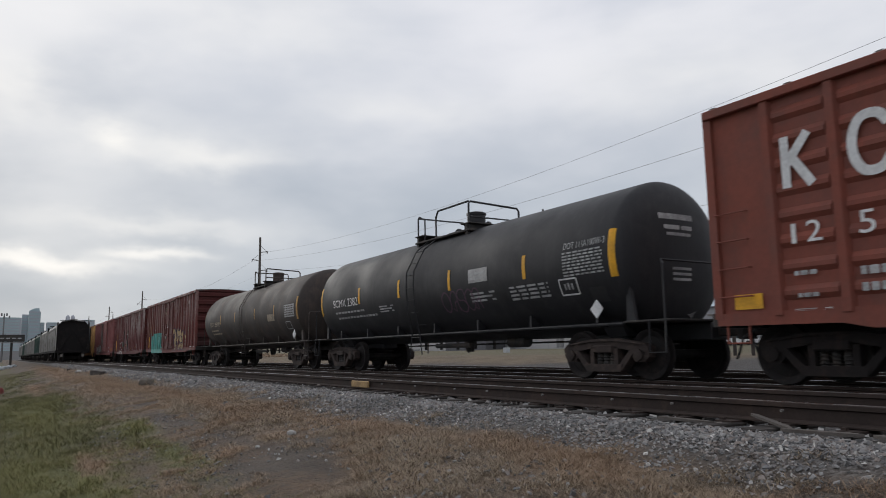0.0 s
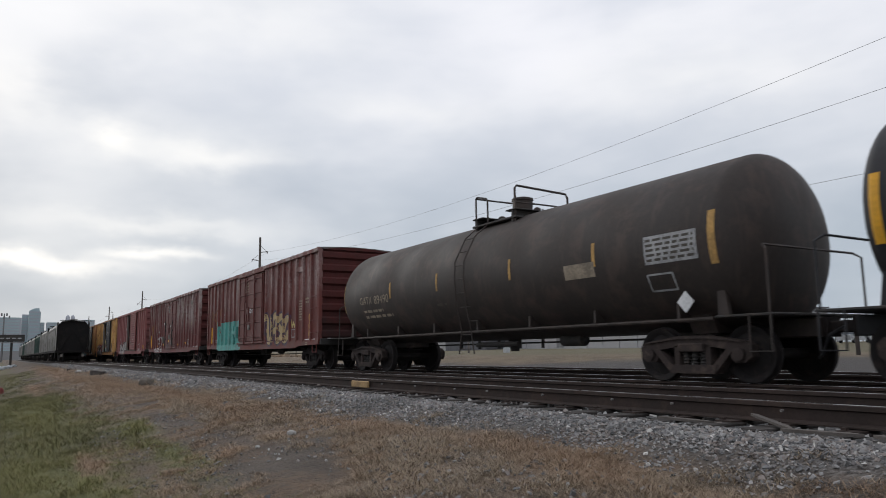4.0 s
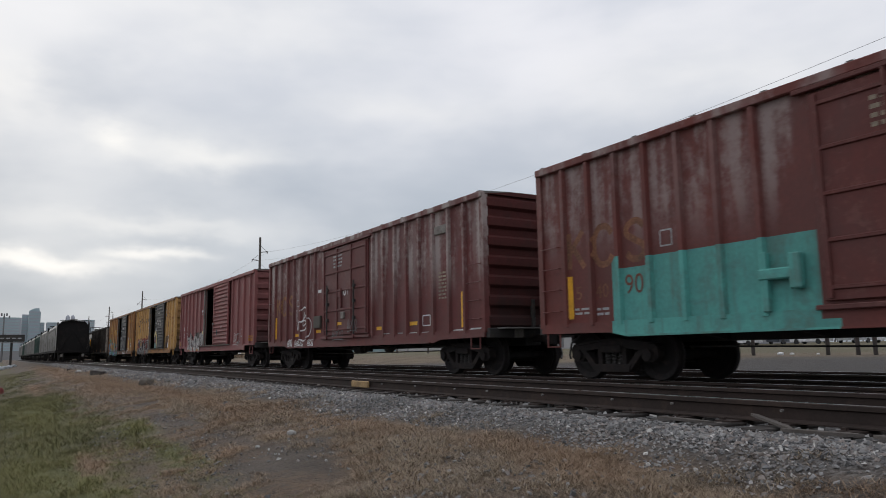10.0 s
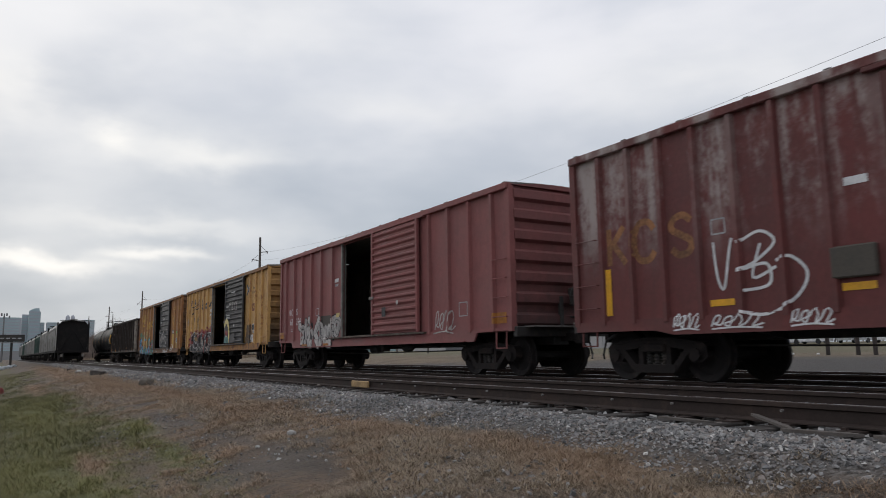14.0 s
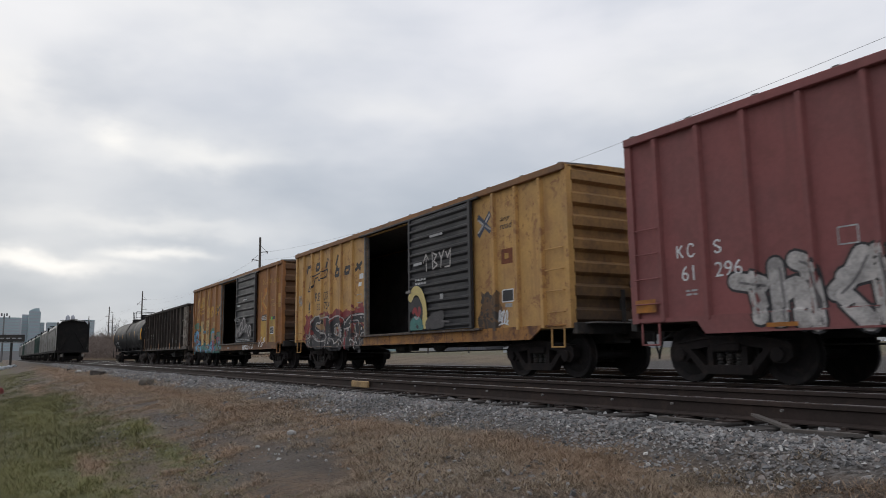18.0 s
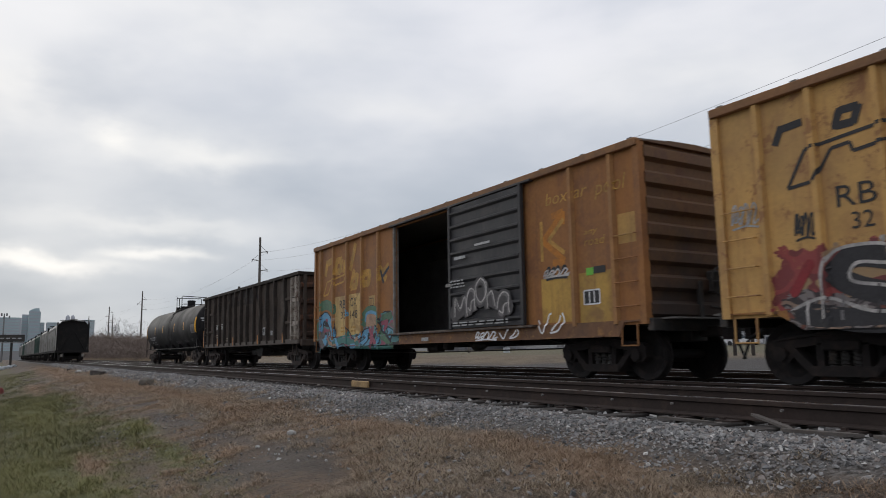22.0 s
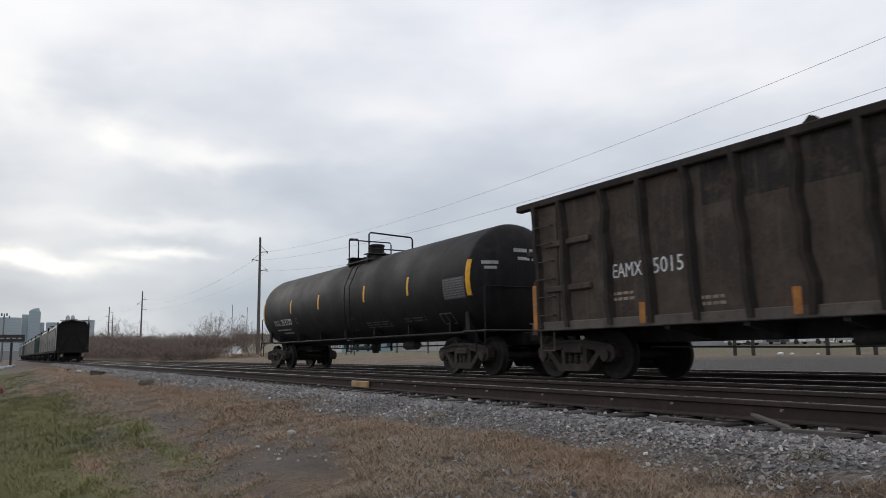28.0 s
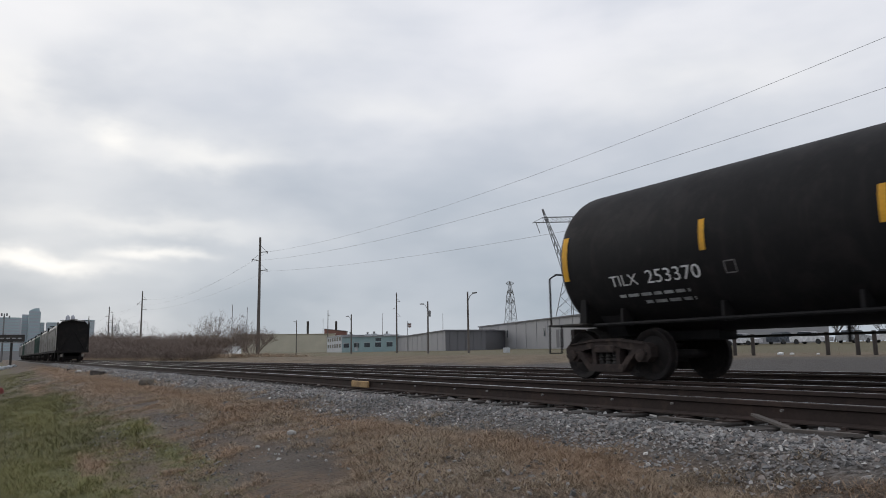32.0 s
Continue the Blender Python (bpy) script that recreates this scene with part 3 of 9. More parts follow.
def plug_door(car, x0, x1, z0, z1, mat, y=-HW - 0.06, rods=(0.3, 0.7), rod_mat=None, rod_top=1.0):
    """A plug door with a grid of stiffening bars, rails, locking rods and rollers."""
    d = part("door", Geo().box(x0, x1, y, -HW - 0.002, z0, z1, 0.01), mat, car)
    h = z1 - z0
    for i in range(5):
        z = z0 + h * (0.06 + 0.22 * i)
        part("door_bar", Geo().prism([(y, z - 0.035), (y - 0.03, z - 0.02), (y - 0.03, z + 0.02), (y, z + 0.035)], 0, x0 + 0.06, x1 - 0.06), mat, d)
    for i in range(4):
        x = x0 + (x1 - x0) * (0.03 + i * 0.313)
        part("door_stile", Geo().box(x - 0.035, x + 0.035, y - 0.035, y, z0 + 0.03, z1 - 0.03, 0.008), mat, d)
    for x in (x0 + (x1 - x0) * q for q in rods):
        part("locking_rod", Geo().rod((x, y - 0.055, z0 - 0.08), (x, y - 0.055, z0 + (h + 0.02) * rod_top), 0.026, 8), rod_mat or mat, d)
        for z in (z0 + 0.3 * h * rod_top, z0 + 0.62 * h * rod_top, z0 + 0.9 * h * rod_top):
            part("rod_bracket", Geo().box(x - 0.06, x + 0.06, y - 0.08, y, z - 0.05, z + 0.05, 0.01), rod_mat or mat, d)
        part("roller", Geo().lathe([(y - 0.1, 0.07), (y - 0.04, 0.07)], 1, (x, 0, z0 - 0.06), 12), mat, d)
    xm = x0 + (x1 - x0) * 0.45
    part("handle", Geo().box(xm - 0.2, xm + 0.02, y - 0.07, y - 0.02, z0 + 0.42 * h, z0 + 0.48 * h, 0.01).box(xm - 0.03, xm + 0.03, y - 0.06, y, z0 + 0.3 * h, z0 + 0.52 * h, 0.01), mat, d)
    part("door_rail", Geo().box(x0 - 0.1, x1 + 0.2, -HW - 0.12, -HW - 0.05, z0 - 0.12, z0 - 0.05, 0.01), mat, car)
    part("door_guide", Geo().box(x0 - 0.2, x1 + 0.3, -HW - 0.11, -HW - 0.03, z1 + 0.03, z1 + 0.1, 0.01), mat, car)
    return d


def sliding_door(car, x0, x1, z0, z1, mat, ribs):
    """A corrugated sliding door, ribs lying flat."""
    y0, y1 = -HW - 0.115, -HW - 0.07
    d = part("door", Geo().box(x0, x1, y0 + 0.01, y1, z0, z1), mat, car)
    for i in range(ribs):
        z = z0 + (z1 - z0) * (i + 0.5) / ribs
        w = min(0.075, 0.42 * (z1 - z0) / ribs)
        part("door_rib", Geo().prism([(y0 + 0.01, z - w), (y0 - 0.04, z - w * 0.3), (y0 - 0.04, z + w * 0.2), (y0 + 0.01, z + w * 0.6)], 0, x0 + 0.1, x1 - 0.1), mat, d)
    for x in (x0, x1 - 0.1):
        part("door_stile", Geo().box(x, x + 0.1, y0 - 0.04, y1, z0 - 0.02, z1 + 0.02, 0.012), mat, d)
    part("door_hasp", Geo().box(x0 - 0.08, x0 + 0.18, y0 - 0.07, y0 - 0.02, z0 + 1.0, z0 + 1.08, 0.01), GREY_STEEL, d)
    part("door_rail", Geo().box(x0 - 3.2, x1 + 0.3, -HW - 0.14, -HW - 0.01, z0 - 0.07, z0 - 0.02, 0.008), DOOR_TRACK, car, "rusty scuffed door track")
    part("door_guide", Geo().box(x0 - 3.2, x1 + 0.3, -HW - 0.13, -HW - 0.02, z1 + 0.02, z1 + 0.07, 0.008), mat, car)
    return d


WORN_EDGE = material("worn_edge", (0.24, 0.22, 0.2), 0.8, 0.0, 0.5, 3.0, (0.1, 0.07, 0.05), 0.6)
DOOR_TRACK = material("door_track", (0.085, 0.06, 0.047), 0.85, 0.0, 0.4, 3.0, (0.22, 0.19, 0.165), 0.6)
PLANK = material("deck_planks", (0.2, 0.165, 0.135), 0.9, 0.0, 0.4, 2.0)
LINING = material("inner_lining", (0.17, 0.16, 0.16), 0.9, 0.0, 0.4, 1.2, (0.09, 0.08, 0.075), 0.5)
ROOF_STEEL = material("roof_steel", (0.16, 0.15, 0.14), 0.7, 0.2, 0.35, 1.0, (0.1, 0.06, 0.045), 0.5)
GREY_STEEL = material("grey_steel", (0.22, 0.21, 0.2), 0.7, 0.2, 0.4, 3.0, (0.1, 0.065, 0.05), 0.5)

RED_A = material("box_car_red", (0.15, 0.038, 0.031), 0.7, 0.0, 0.3, 0.8, (0.1, 0.03, 0.025), 0.35, 0.3, boxes=[(1.96, 2.2, 0.4, 2.2, (0.10, 0.37, 0.33)), (2.2, 2.76, 0.4, 1.98, (0.10, 0.37, 0.33)), (2.76, 5.82, 0.4, 2.13, (0.10, 0.37, 0.33)), (5.82, 6.08, 0.4, 0.92, (0.10, 0.37, 0.33))], chalk=((0.33, 0.26, 0.245), 2.0, 3.3, 0.8))
RED_B = material("box_car_dull_red", (0.145, 0.04, 0.037), 0.72, 0.0, 0.3, 0.8, (0.095, 0.035, 0.03), 0.3, 0.3, chalk=((0.37, 0.31, 0.29), 1.7, 3.1, 0.95))
RED_DOOR_A = material("red_door", (0.125, 0.033, 0.028), 0.7, 0.0, 0.25, 0.8, (0.09, 0.032, 0.027), 0.4, 0.35, rust=(0.22, 0.1, 0.085), rust_amount=0.25)
RED_DOOR_B = material("dull_red_door", (0.13, 0.037, 0.035), 0.72, 0.0, 0.25, 0.8, (0.08, 0.03, 0.027), 0.4, 0.35, rust=(0.2, 0.09, 0.08), rust_amount=0.25)
# the end sheets go darker from about mid-height down to the sill
RED_END = material("red_end_sheet", (0.088, 0.024, 0.022), 0.8, 0.0, 0.3, 0.8, (0.05, 0.022, 0.019), 0.5, 0.3, low_dark=((0.03, 0.019, 0.018), 0.9, 2.6, 0.7), gloss=0.25)
YELLOW_END = material("rusty_yellow_end", (0.15, 0.078, 0.036), 0.78, 0.0, 0.35, 0.8, (0.11, 0.055, 0.035), 0.6, 0.4, rust=(0.1, 0.045, 0.03), rust_amount=0.6, low_dark=((0.03, 0.022, 0.02), 0.9, 3.0, 0.85))
YELLOW_END_A = material("dirty_yellow_end", (0.36, 0.2, 0.07), 0.78, 0.0, 0.35, 0.8, (0.13, 0.07, 0.04), 0.55, 0.45, low_dark=((0.03, 0.022, 0.02), 0.9, 3.0, 0.85))
YELLOW_POST = material("faded_orange_post", (0.38, 0.19, 0.07), 0.75, 0.0, 0.3, 0.8, (0.2, 0.09, 0.045), 0.5, 0.3)
TAN_LINING = material("tan_lining", (0.26, 0.23, 0.185), 0.9, 0.0, 0.35, 1.2, (0.13, 0.11, 0.09), 0.5, 0.3)
GREYS = [(0.1, 0.09, 0.09), (0.26, 0.18, 0.13), (0.035, 0.033, 0.036), (0.2, 0.18, 0.175), (0.05, 0.045, 0.05), (0.18, 0.06, 0.05)]
BLUES = [(0.07, 0.2, 0.2), (0.15, 0.36, 0.5), (0.04, 0.04, 0.045), (0.1, 0.26, 0.27), (0.3, 0.1, 0.15), (0.17, 0.15, 0.13), (0.2, 0.4, 0.52)]
SILL_A = material("rusty_yellow_sill", (0.36, 0.17, 0.05), 0.8, 0.0, 0.4, 1.3, (0.1, 0.045, 0.03), 0.9, 0.75, rust=(0.09, 0.04, 0.028), rust_amount=0.75, murals=[(1.0, 5.85, 0.3, 1.5, 0.4, 2.6, GREYS)])
SILL_B = material("rusty_brown_sill", (0.2, 0.1, 0.05), 0.8, 0.0, 0.35, 1.0, (0.09, 0.05, 0.035), 0.7, 0.5, rust=(0.38, 0.2, 0.06), rust_amount=0.5, murals=[(0.42, 6.2, 0.3, 1.5, 0.4, 1.2, BLUES)])
RUST_CHORD = material("rusty_roof_edge", (0.27, 0.135, 0.06), 0.8, 0.0, 0.35, 1.0, (0.14, 0.075, 0.045), 0.6, 0.2)
RED_C = material("box_car_pink_red", (0.25, 0.085, 0.081), 0.72, 0.0, 0.22, 0.8, (0.165, 0.06, 0.055), 0.4, 0.35)
RED_C_END = material("pink_red_end_sheet", (0.2, 0.068, 0.065), 0.75, 0.0, 0.25, 0.8, (0.12, 0.045, 0.042), 0.4, 0.35, low_dark=((0.03, 0.02, 0.019), 0.9, 2.5, 0.75))
RED_D = material("box_car_brown_red", (0.21, 0.055, 0.035), 0.7, 0.0, 0.25, 0.8, (0.13, 0.05, 0.035), 0.4, 0.3)
YELLOW_A = material("box_car_yellow", (0.56, 0.325, 0.11), 0.72, 0.0, 0.25, 0.8, (0.3, 0.14, 0.06), 0.45, 0.5, rust=(0.24, 0.1, 0.045), rust_amount=0.7, murals=[(0.9, 5.85, 0.8, 1.95, 1.2, 1.3, [(0.3, 0.2, 0.13), (0.2, 0.035, 0.045), (0.28, 0.05, 0.055), (0.16, 0.03, 0.04), (0.33, 0.22, 0.12)]), (1.0, 5.85, 0.3, 1.3, 1.1, 2.6, [(0.1, 0.09, 0.09), (0.26, 0.18, 0.13), (0.035, 0.033, 0.036), (0.2, 0.18, 0.175), (0.05, 0.045, 0.05), (0.18, 0.06, 0.05)]), (11.95, 12.8, 0.9, 1.85, 1.3, 2.5, [(0.05, 0.045, 0.045), (0.12, 0.07, 0.04), (0.03, 0.03, 0.035)])])
YELLOW_B = material("box_car_orange", (0.32, 0.138, 0.045), 0.75, 0.0, 0.3, 0.8, (0.17, 0.075, 0.042), 0.55, 0.4, rust=(0.36, 0.17, 0.05), rust_amount=0.3, boxes=[(1.7, 2.68, 1.1, 2.39, (0.62, 0.43, 0.17)), (2.8, 3.82, 1.1, 2.4, (0.62, 0.43, 0.17)), (12.35, 13.28, 1.1, 1.99, (0.5, 0.3, 0.07)), (13.48, 14.42, 0.68, 2.0, (0.5, 0.3, 0.07)), (14.55, 15.0, 2.42, 2.96, (0.48, 0.28, 0.09)), (4.25, 4.68, 1.86, 2.25, (0.45, 0.29, 0.11))], murals=[(0.42, 1.68, 0.3, 1.8, 0.5, 1.2, BLUES), (1.6, 5.9, 0.3, 1.12, 0.3, 1.2, BLUES), (3.85, 5.9, 0.9, 1.75, 0.5, 1.2, [(0.1, 0.17, 0.09)] + BLUES)])
DOOR_BLACK = material("door_black", (0.027, 0.026, 0.029), 0.65, 0.0, 0.3, 1.2, (0.065, 0.056, 0.052), 0.4, 0.3)


def spaced(x0, x1, n):
    return [x0 + (x1 - x0) * i / (n - 1) for i in range(n)]


# 1: brown-red car at the start
C1_POSTS = [p for p in spaced(1.02, 14.6, 15) if not 6.0 < p < 9.4]
c1, c1_side = box_car(66.45, 15.5, "brown-red steel box car with white lettering", RED_D, RED_D, C1_POSTS, (6.1, 9.4), post_w=0.13, end_ribs=7)
plug_door(c1, 6.15, 9.35, 1.15, 4.0, RED_D)
FLUTE = Geo().prism([(-HW - 0.001, -0.1), (-HW - 0.045, -0.03), (-HW - 0.045, 0.03), (-HW - 0.001, 0.1)], 0, 0.1, 0.87).mesh("side_flute", RED_D)
for flute_x in C1_POSTS[:-1]:
    if not 5.5 < flute_x < 9.0:
        for flute_row in range(8):
            part("side_flute", FLUTE, None, c1, "", (flute_x, 0, 1.3 + 0.365 * flute_row))
# 4: red car with the blue-green patch
R1_POSTS = spaced(0.74, 5.0, 7) + [9.72] + spaced(10.5, 12.62, 4) + [13.35, 14.05, 14.81]
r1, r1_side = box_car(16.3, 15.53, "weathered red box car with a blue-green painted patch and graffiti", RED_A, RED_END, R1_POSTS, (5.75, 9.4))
plug_door(r1, 5.88, 9.35, 1.15, 4.0, RED_DOOR_A)
# 5: red car
R2_POSTS = spaced(0.74, 5.0, 7) + [9.6] + spaced(10.3, 12.37, 4) + [13.1, 13.85, 14.56]
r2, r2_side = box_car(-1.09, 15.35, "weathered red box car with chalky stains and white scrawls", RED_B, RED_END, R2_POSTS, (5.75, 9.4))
plug_door(r2, 5.82, 9.3, 1.15, 4.0, RED_DOOR_B, rods=(0.13, 0.74), rod_mat=DARK_STEEL, rod_top=0.58)
# 6: pinkish red car with an open doorway
R3_POSTS = [0.64, 1.51, 2.36, 3.26, 4.15, 5.14] + spaced(11.5, 14.3, 4)
r3, r3_side = box_car(-18.1, 14.95, "faded red box car with its ribbed door slid open", RED_C, RED_C_END, R3_POSTS, (5.95, 11.1), gap=(5.97, 8.35), step=(1.3, 0.2, 0.15), lining=TAN_LINING)
sliding_door(r3, 8.3, 11.05, 1.1, 4.05, RED_C, 16)
# 7: yellow car
Y1_POSTS = [0.75, 1.57, 2.46, 3.28, 4.13, 5.0, 12.64, 13.47, 14.3]
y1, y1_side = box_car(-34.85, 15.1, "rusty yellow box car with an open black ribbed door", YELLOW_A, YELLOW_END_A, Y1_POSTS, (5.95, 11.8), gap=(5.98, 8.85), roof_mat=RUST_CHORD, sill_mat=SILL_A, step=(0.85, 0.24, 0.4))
sliding_door(y1, 8.85, 11.85, 1.1, 4.05, DOOR_BLACK, 14)
# 8: orange car
Y2_POSTS = [0.53, 1.61, 2.72, 3.82, 4.95, 13.36, 14.45]
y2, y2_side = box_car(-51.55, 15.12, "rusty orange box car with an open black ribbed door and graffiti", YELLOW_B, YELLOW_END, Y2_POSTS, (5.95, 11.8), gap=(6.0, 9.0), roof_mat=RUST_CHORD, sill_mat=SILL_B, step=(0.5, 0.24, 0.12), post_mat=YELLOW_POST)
sliding_door(y2, 9.0, 11.92, 1.1, 4.05, DOOR_BLACK, 9)
for inner_row in range(11):
    part("inner_door_rib", Geo().prism([(HW - 0.09, -0.07), (HW - 0.135, -0.03), (HW - 0.135, 0.03), (HW - 0.09, 0.07)], 0, 6.2, 9.3), LINING, y2, "", (0, 0, 1.3 + 0.22 * inner_row))
for inner_x in (6.05, 9.3):
    part("inner_door_post", Geo().box(inner_x - 0.08, inner_x + 0.08, HW - 0.17, HW - 0.09, 1.1, 4.0, 0.01), LINING, y2)
part("inner_hole", Geo().box(5.15, 5.65, HW - 0.13, HW - 0.125, 2.72, 2.98), BLACK_PAINT, y2, "dark gash in the lining")
part("inner_header", Geo().box(3.0, 10.5, HW - 0.16, HW - 0.09, 3.55, 3.95, 0.01), LINING, y2)


# ---- tank cars ----
def tank_car(a, length, mat, label, zc=2.3, r=1.5, trucks=1.6, strips=(), top=(), tape=None, shell=None, head=(0.62, 0.72), rail=0.6):
    """shell: where the tank itself begins and ends on its underframe. head: depth and bluntness of the dished ends."""
    car = car_holder("tank_car", a, label, "tank car")
    prof = [(0.0, 0.02)]
    for i in range(1, 15):
        q = i / 14 * math.pi / 2
        prof.append((head[0] * (1 - math.cos(q)), r * math.sin(q) ** head[1]))
    s0, s1 = shell or (0.0, length)
    body = [(s0 + h, rr) for h, rr in prof] + [(length * k / 6, r) for k in range(1, 6)] + [(s1 - h, rr) for h, rr in prof[::-1]]
    part("tank", Geo().lathe(body, 0, (0, 0, zc), 56), mat, car, smooth=True)

    def on_tank(x, z):
        h = max(-0.98, min(0.98, (z - zc) / r))
        e = min(x - s0, s1 - x)
        rr = r + 0.006
        if e < head[0]:
            q = math.acos(max(0.0, min(1.0, 1 - e / head[0])))
            rr = r * max(0.05, math.sin(q)) ** head[1] + 0.008
        return -math.sqrt(max(0.0001, rr * rr - (z - zc) ** 2))
    for x, z0, z1, w in strips:
        part("reflective_strip", patch(Geo(), x - w / 2, x + w / 2, z0, z1, on_tank, 0.03), tape or YELLOW_TAPE, car, "pale dusty reflective strip" if tape else "yellow reflective strip")
    # running bar, saddles, end platforms
    for s in (-1, 1):
        part("running_bar", Geo().rod((0.9, s * 1.12, 1.02), (length - 0.9, s * 1.12, 1.02), 0.035, 8), mat, car)
        for k in range(7):
            x = 1.6 + (length - 3.2) * k / 6
            part("bar_bracket", Geo().box(x - 0.03, x + 0.03, min(s * 0.85, s * 1.12), max(s * 0.85, s * 1.12), 0.98, 1.3), mat, car)
    for xe, s in ((0.0, 1), (length, -1)):
        part("stub_sill", Geo().box(min(xe - s * 0.3, xe + s * 3.0), max(xe - s * 0.3, xe + s * 3.0), -0.25, 0.25, 0.7, 1.0, 0.02), mat, car)
        xt = xe + s * trucks
        part("saddle", Geo().prism([(-1.0, 1.35), (-0.7, 0.8), (0.7, 0.8), (1.0, 1.35), (0.6, 1.0), (0, 0.86), (-0.6, 1.0)], 0, xt - 0.25, xt + 0.25), mat, car)
        part("end_platform", Geo().box(min(xe - s * 0.28, xe + s * 0.75), max(xe - s * 0.28, xe + s * 0.75), -1.3, 1.3, 1.02, 1.06, 0.01), DARK_STEEL, car)
        part("end_handrail", Geo().pipe([(xe - s * 0.2, -1.28, 1.05), (xe - s * 0.2, -1.28, 2.0), (xe - s * 0.1, -1.2, 2.08), (xe - s * 0.1, 1.2, 2.08), (xe - s * 0.2, 1.28, 2.0), (xe - s * 0.2, 1.28, 1.05)], 0.02, 6), mat, car)
        part("sill_step", Geo().pipe([(xe - s * 0.22, -1.3, 1.05), (xe - s * 0.22, -1.32, 0.5), (xe + s * 0.14, -1.32, 0.5), (xe + s * 0.14, -1.3, 1.05)], 0.018, 6), mat, car)
        part("head_brace", Geo().prism([(xe + s * 0.55, 1.06), (xe + s * 0.75, 1.06), (xe + s * 0.75, 1.7), (xe + s * 0.65, 1.7)], 1, -1.2, -1.12), mat, car)
        truck(car, xt, True, DUSTY_FRAME)
    couplings(car, length, 0.75)
    # top fittings: walkway plank, guard rails round the manway, ladder
    xl, xm, xr, manway, ladder, near_rail = top
    zt = zc + r
    zw = zc + math.sqrt(r * r - 0.56) + 0.05
    part("walkway", Geo().box(xl - 0.1, xr + 0.1, -0.86, -0.5, zw - 0.02, zw + 0.03, 0.01).box(xl - 0.1, xl + 0.35, -0.86, 0.86, zt + 0.02, zt + 0.05, 0.01).box(xr - 0.3, xr + 0.1, -0.86, 0.86, zt + 0.02, zt + 0.05, 0.01), DARK_STEEL, car)
    for xb in (xl, xr - 0.1):
        part("walkway_bracket", Geo().box(xb, xb + 0.08, -0.84, 0.84, zw - 0.2, zt + 0.02), DARK_STEEL, car)
    part("manway", Geo().lathe([(zt - 0.1, 0.28), (zt + 0.06, 0.28), (zt + 0.07, 0.25), (zt + 0.44, 0.25), (zt + 0.45, 0.27), (zt + 0.5, 0.27), (zt + 0.53, 0.2)], 2, (manway, 0.05, 0), 18), mat, car, smooth=True)
    part("valve_cover", Geo().box(manway - 1.1, manway - 0.5, -0.2, 0.25, zt - 0.1, zt + 0.1, 0.03).lathe([(zt, 0.1), (zt + 0.16, 0.1), (zt + 0.2, 0.04)], 2, (manway - 0.8, 0.0, 0), 10), mat, car)
    part("vent_valve", Geo().lathe([(zt - 0.05, 0.05), (zt + 0.04, 0.05), (zt + 0.06, 0.09), (zt + 0.14, 0.09), (zt + 0.18, 0.03)], 2, (manway + 0.62, 0.0, 0), 12), mat, car, smooth=True)
    rail_z = zt + rail
    part("entry_rail", Geo().pipe([(xl, -0.8, zw), (xl, -0.8, rail_z - 0.05), (xl + 0.06, -0.8, rail_z), (xm - 0.06, -0.8, rail_z - 0.1), (xm, -0.8, rail_z - 0.15), (xm, -0.8, zw)], 0.024, 6), mat, car)
    part("safety_rail", Geo().pipe([(xl, -0.8, rail_z - 0.03), (xl, 0.75, rail_z - 0.03), (xl, 0.8, rail_z - 0.1), (xl, 0.8, zw)], 0.024, 6), mat, car)
    part("safety_rail", Geo().pipe([(xr, -0.8, zw - 0.1), (xr, -0.8, rail_z - 0.06), (xr, -0.74, rail_z), (xr, 0.74, rail_z - 0.06), (xr, 0.8, rail_z - 0.14), (xr, 0.8, zw)], 0.028, 6), mat, car)
    part("safety_rail", Geo().rod((xr, -0.78, zw + 0.36), (xr, 0.78, zw + 0.36), 0.022, 6), mat, car)
    if near_rail:
        part("safety_rail", Geo().pipe([(near_rail, -0.8, zw), (near_rail, -0.8, rail_z - 0.16), (near_rail + 0.12, -0.8, rail_z), (xr, -0.8, rail_z)], 0.026, 6), mat, car)
    for e in (0.0, 0.4):
        part("ladder_rail", Geo().pipe([(ladder + e, -0.8, zw), (ladder + e, -1.2, zc + 1.0), (ladder + e, -r - 0.05, zc + 0.4), (ladder + e, -r - 0.07, zc), (ladder + e, -r - 0.02, zc - 0.7), (ladder + e, -1.36, 1.05), (ladder + e + (0.12 if e else -0.12), -1.36, 0.5)], 0.016, 6), mat, car)
    for k in range(9):
        z = 0.62 + 0.33 * k
        y = -1.37 if z < 1.2 else -math.sqrt(max(0.4, (r + 0.07) ** 2 - (z - zc) ** 2))
        part("ladder_rung", Geo().rod((ladder, y, z), (ladder + 0.4, y, z), 0.012, 6), mat, car)
    part("outlet_pipe", Geo().rod((length * 0.5 - 0.9, -0.5, 0.72), (length * 0.5 + 0.8, -0.5, 0.72), 0.06, 8), DARK_STEEL, car)
    part("bottom_outlet", Geo().lathe([(0.55, 0.1), (0.8, 0.16), (0.95, 0.16)], 2, (length * 0.5, 0, 0), 14), DARK_STEEL, car)
    part("brake_reservoir", Geo().lathe([(length - 5.6, 0.02), (length - 5.55, 0.14), (length - 4.9, 0.14), (length - 4.85, 0.02)], 0, (0, -0.2, 0.78), 16), DARK_STEEL, car, smooth=True)
    part("brake_pipe", Geo().rod((1.5, 0.4, 0.75), (length - 1.5, 0.4, 0.75), 0.022, 6), DARK_STEEL, car)
    for k in range(5):
        x = length * 0.3 + 0.9 * k
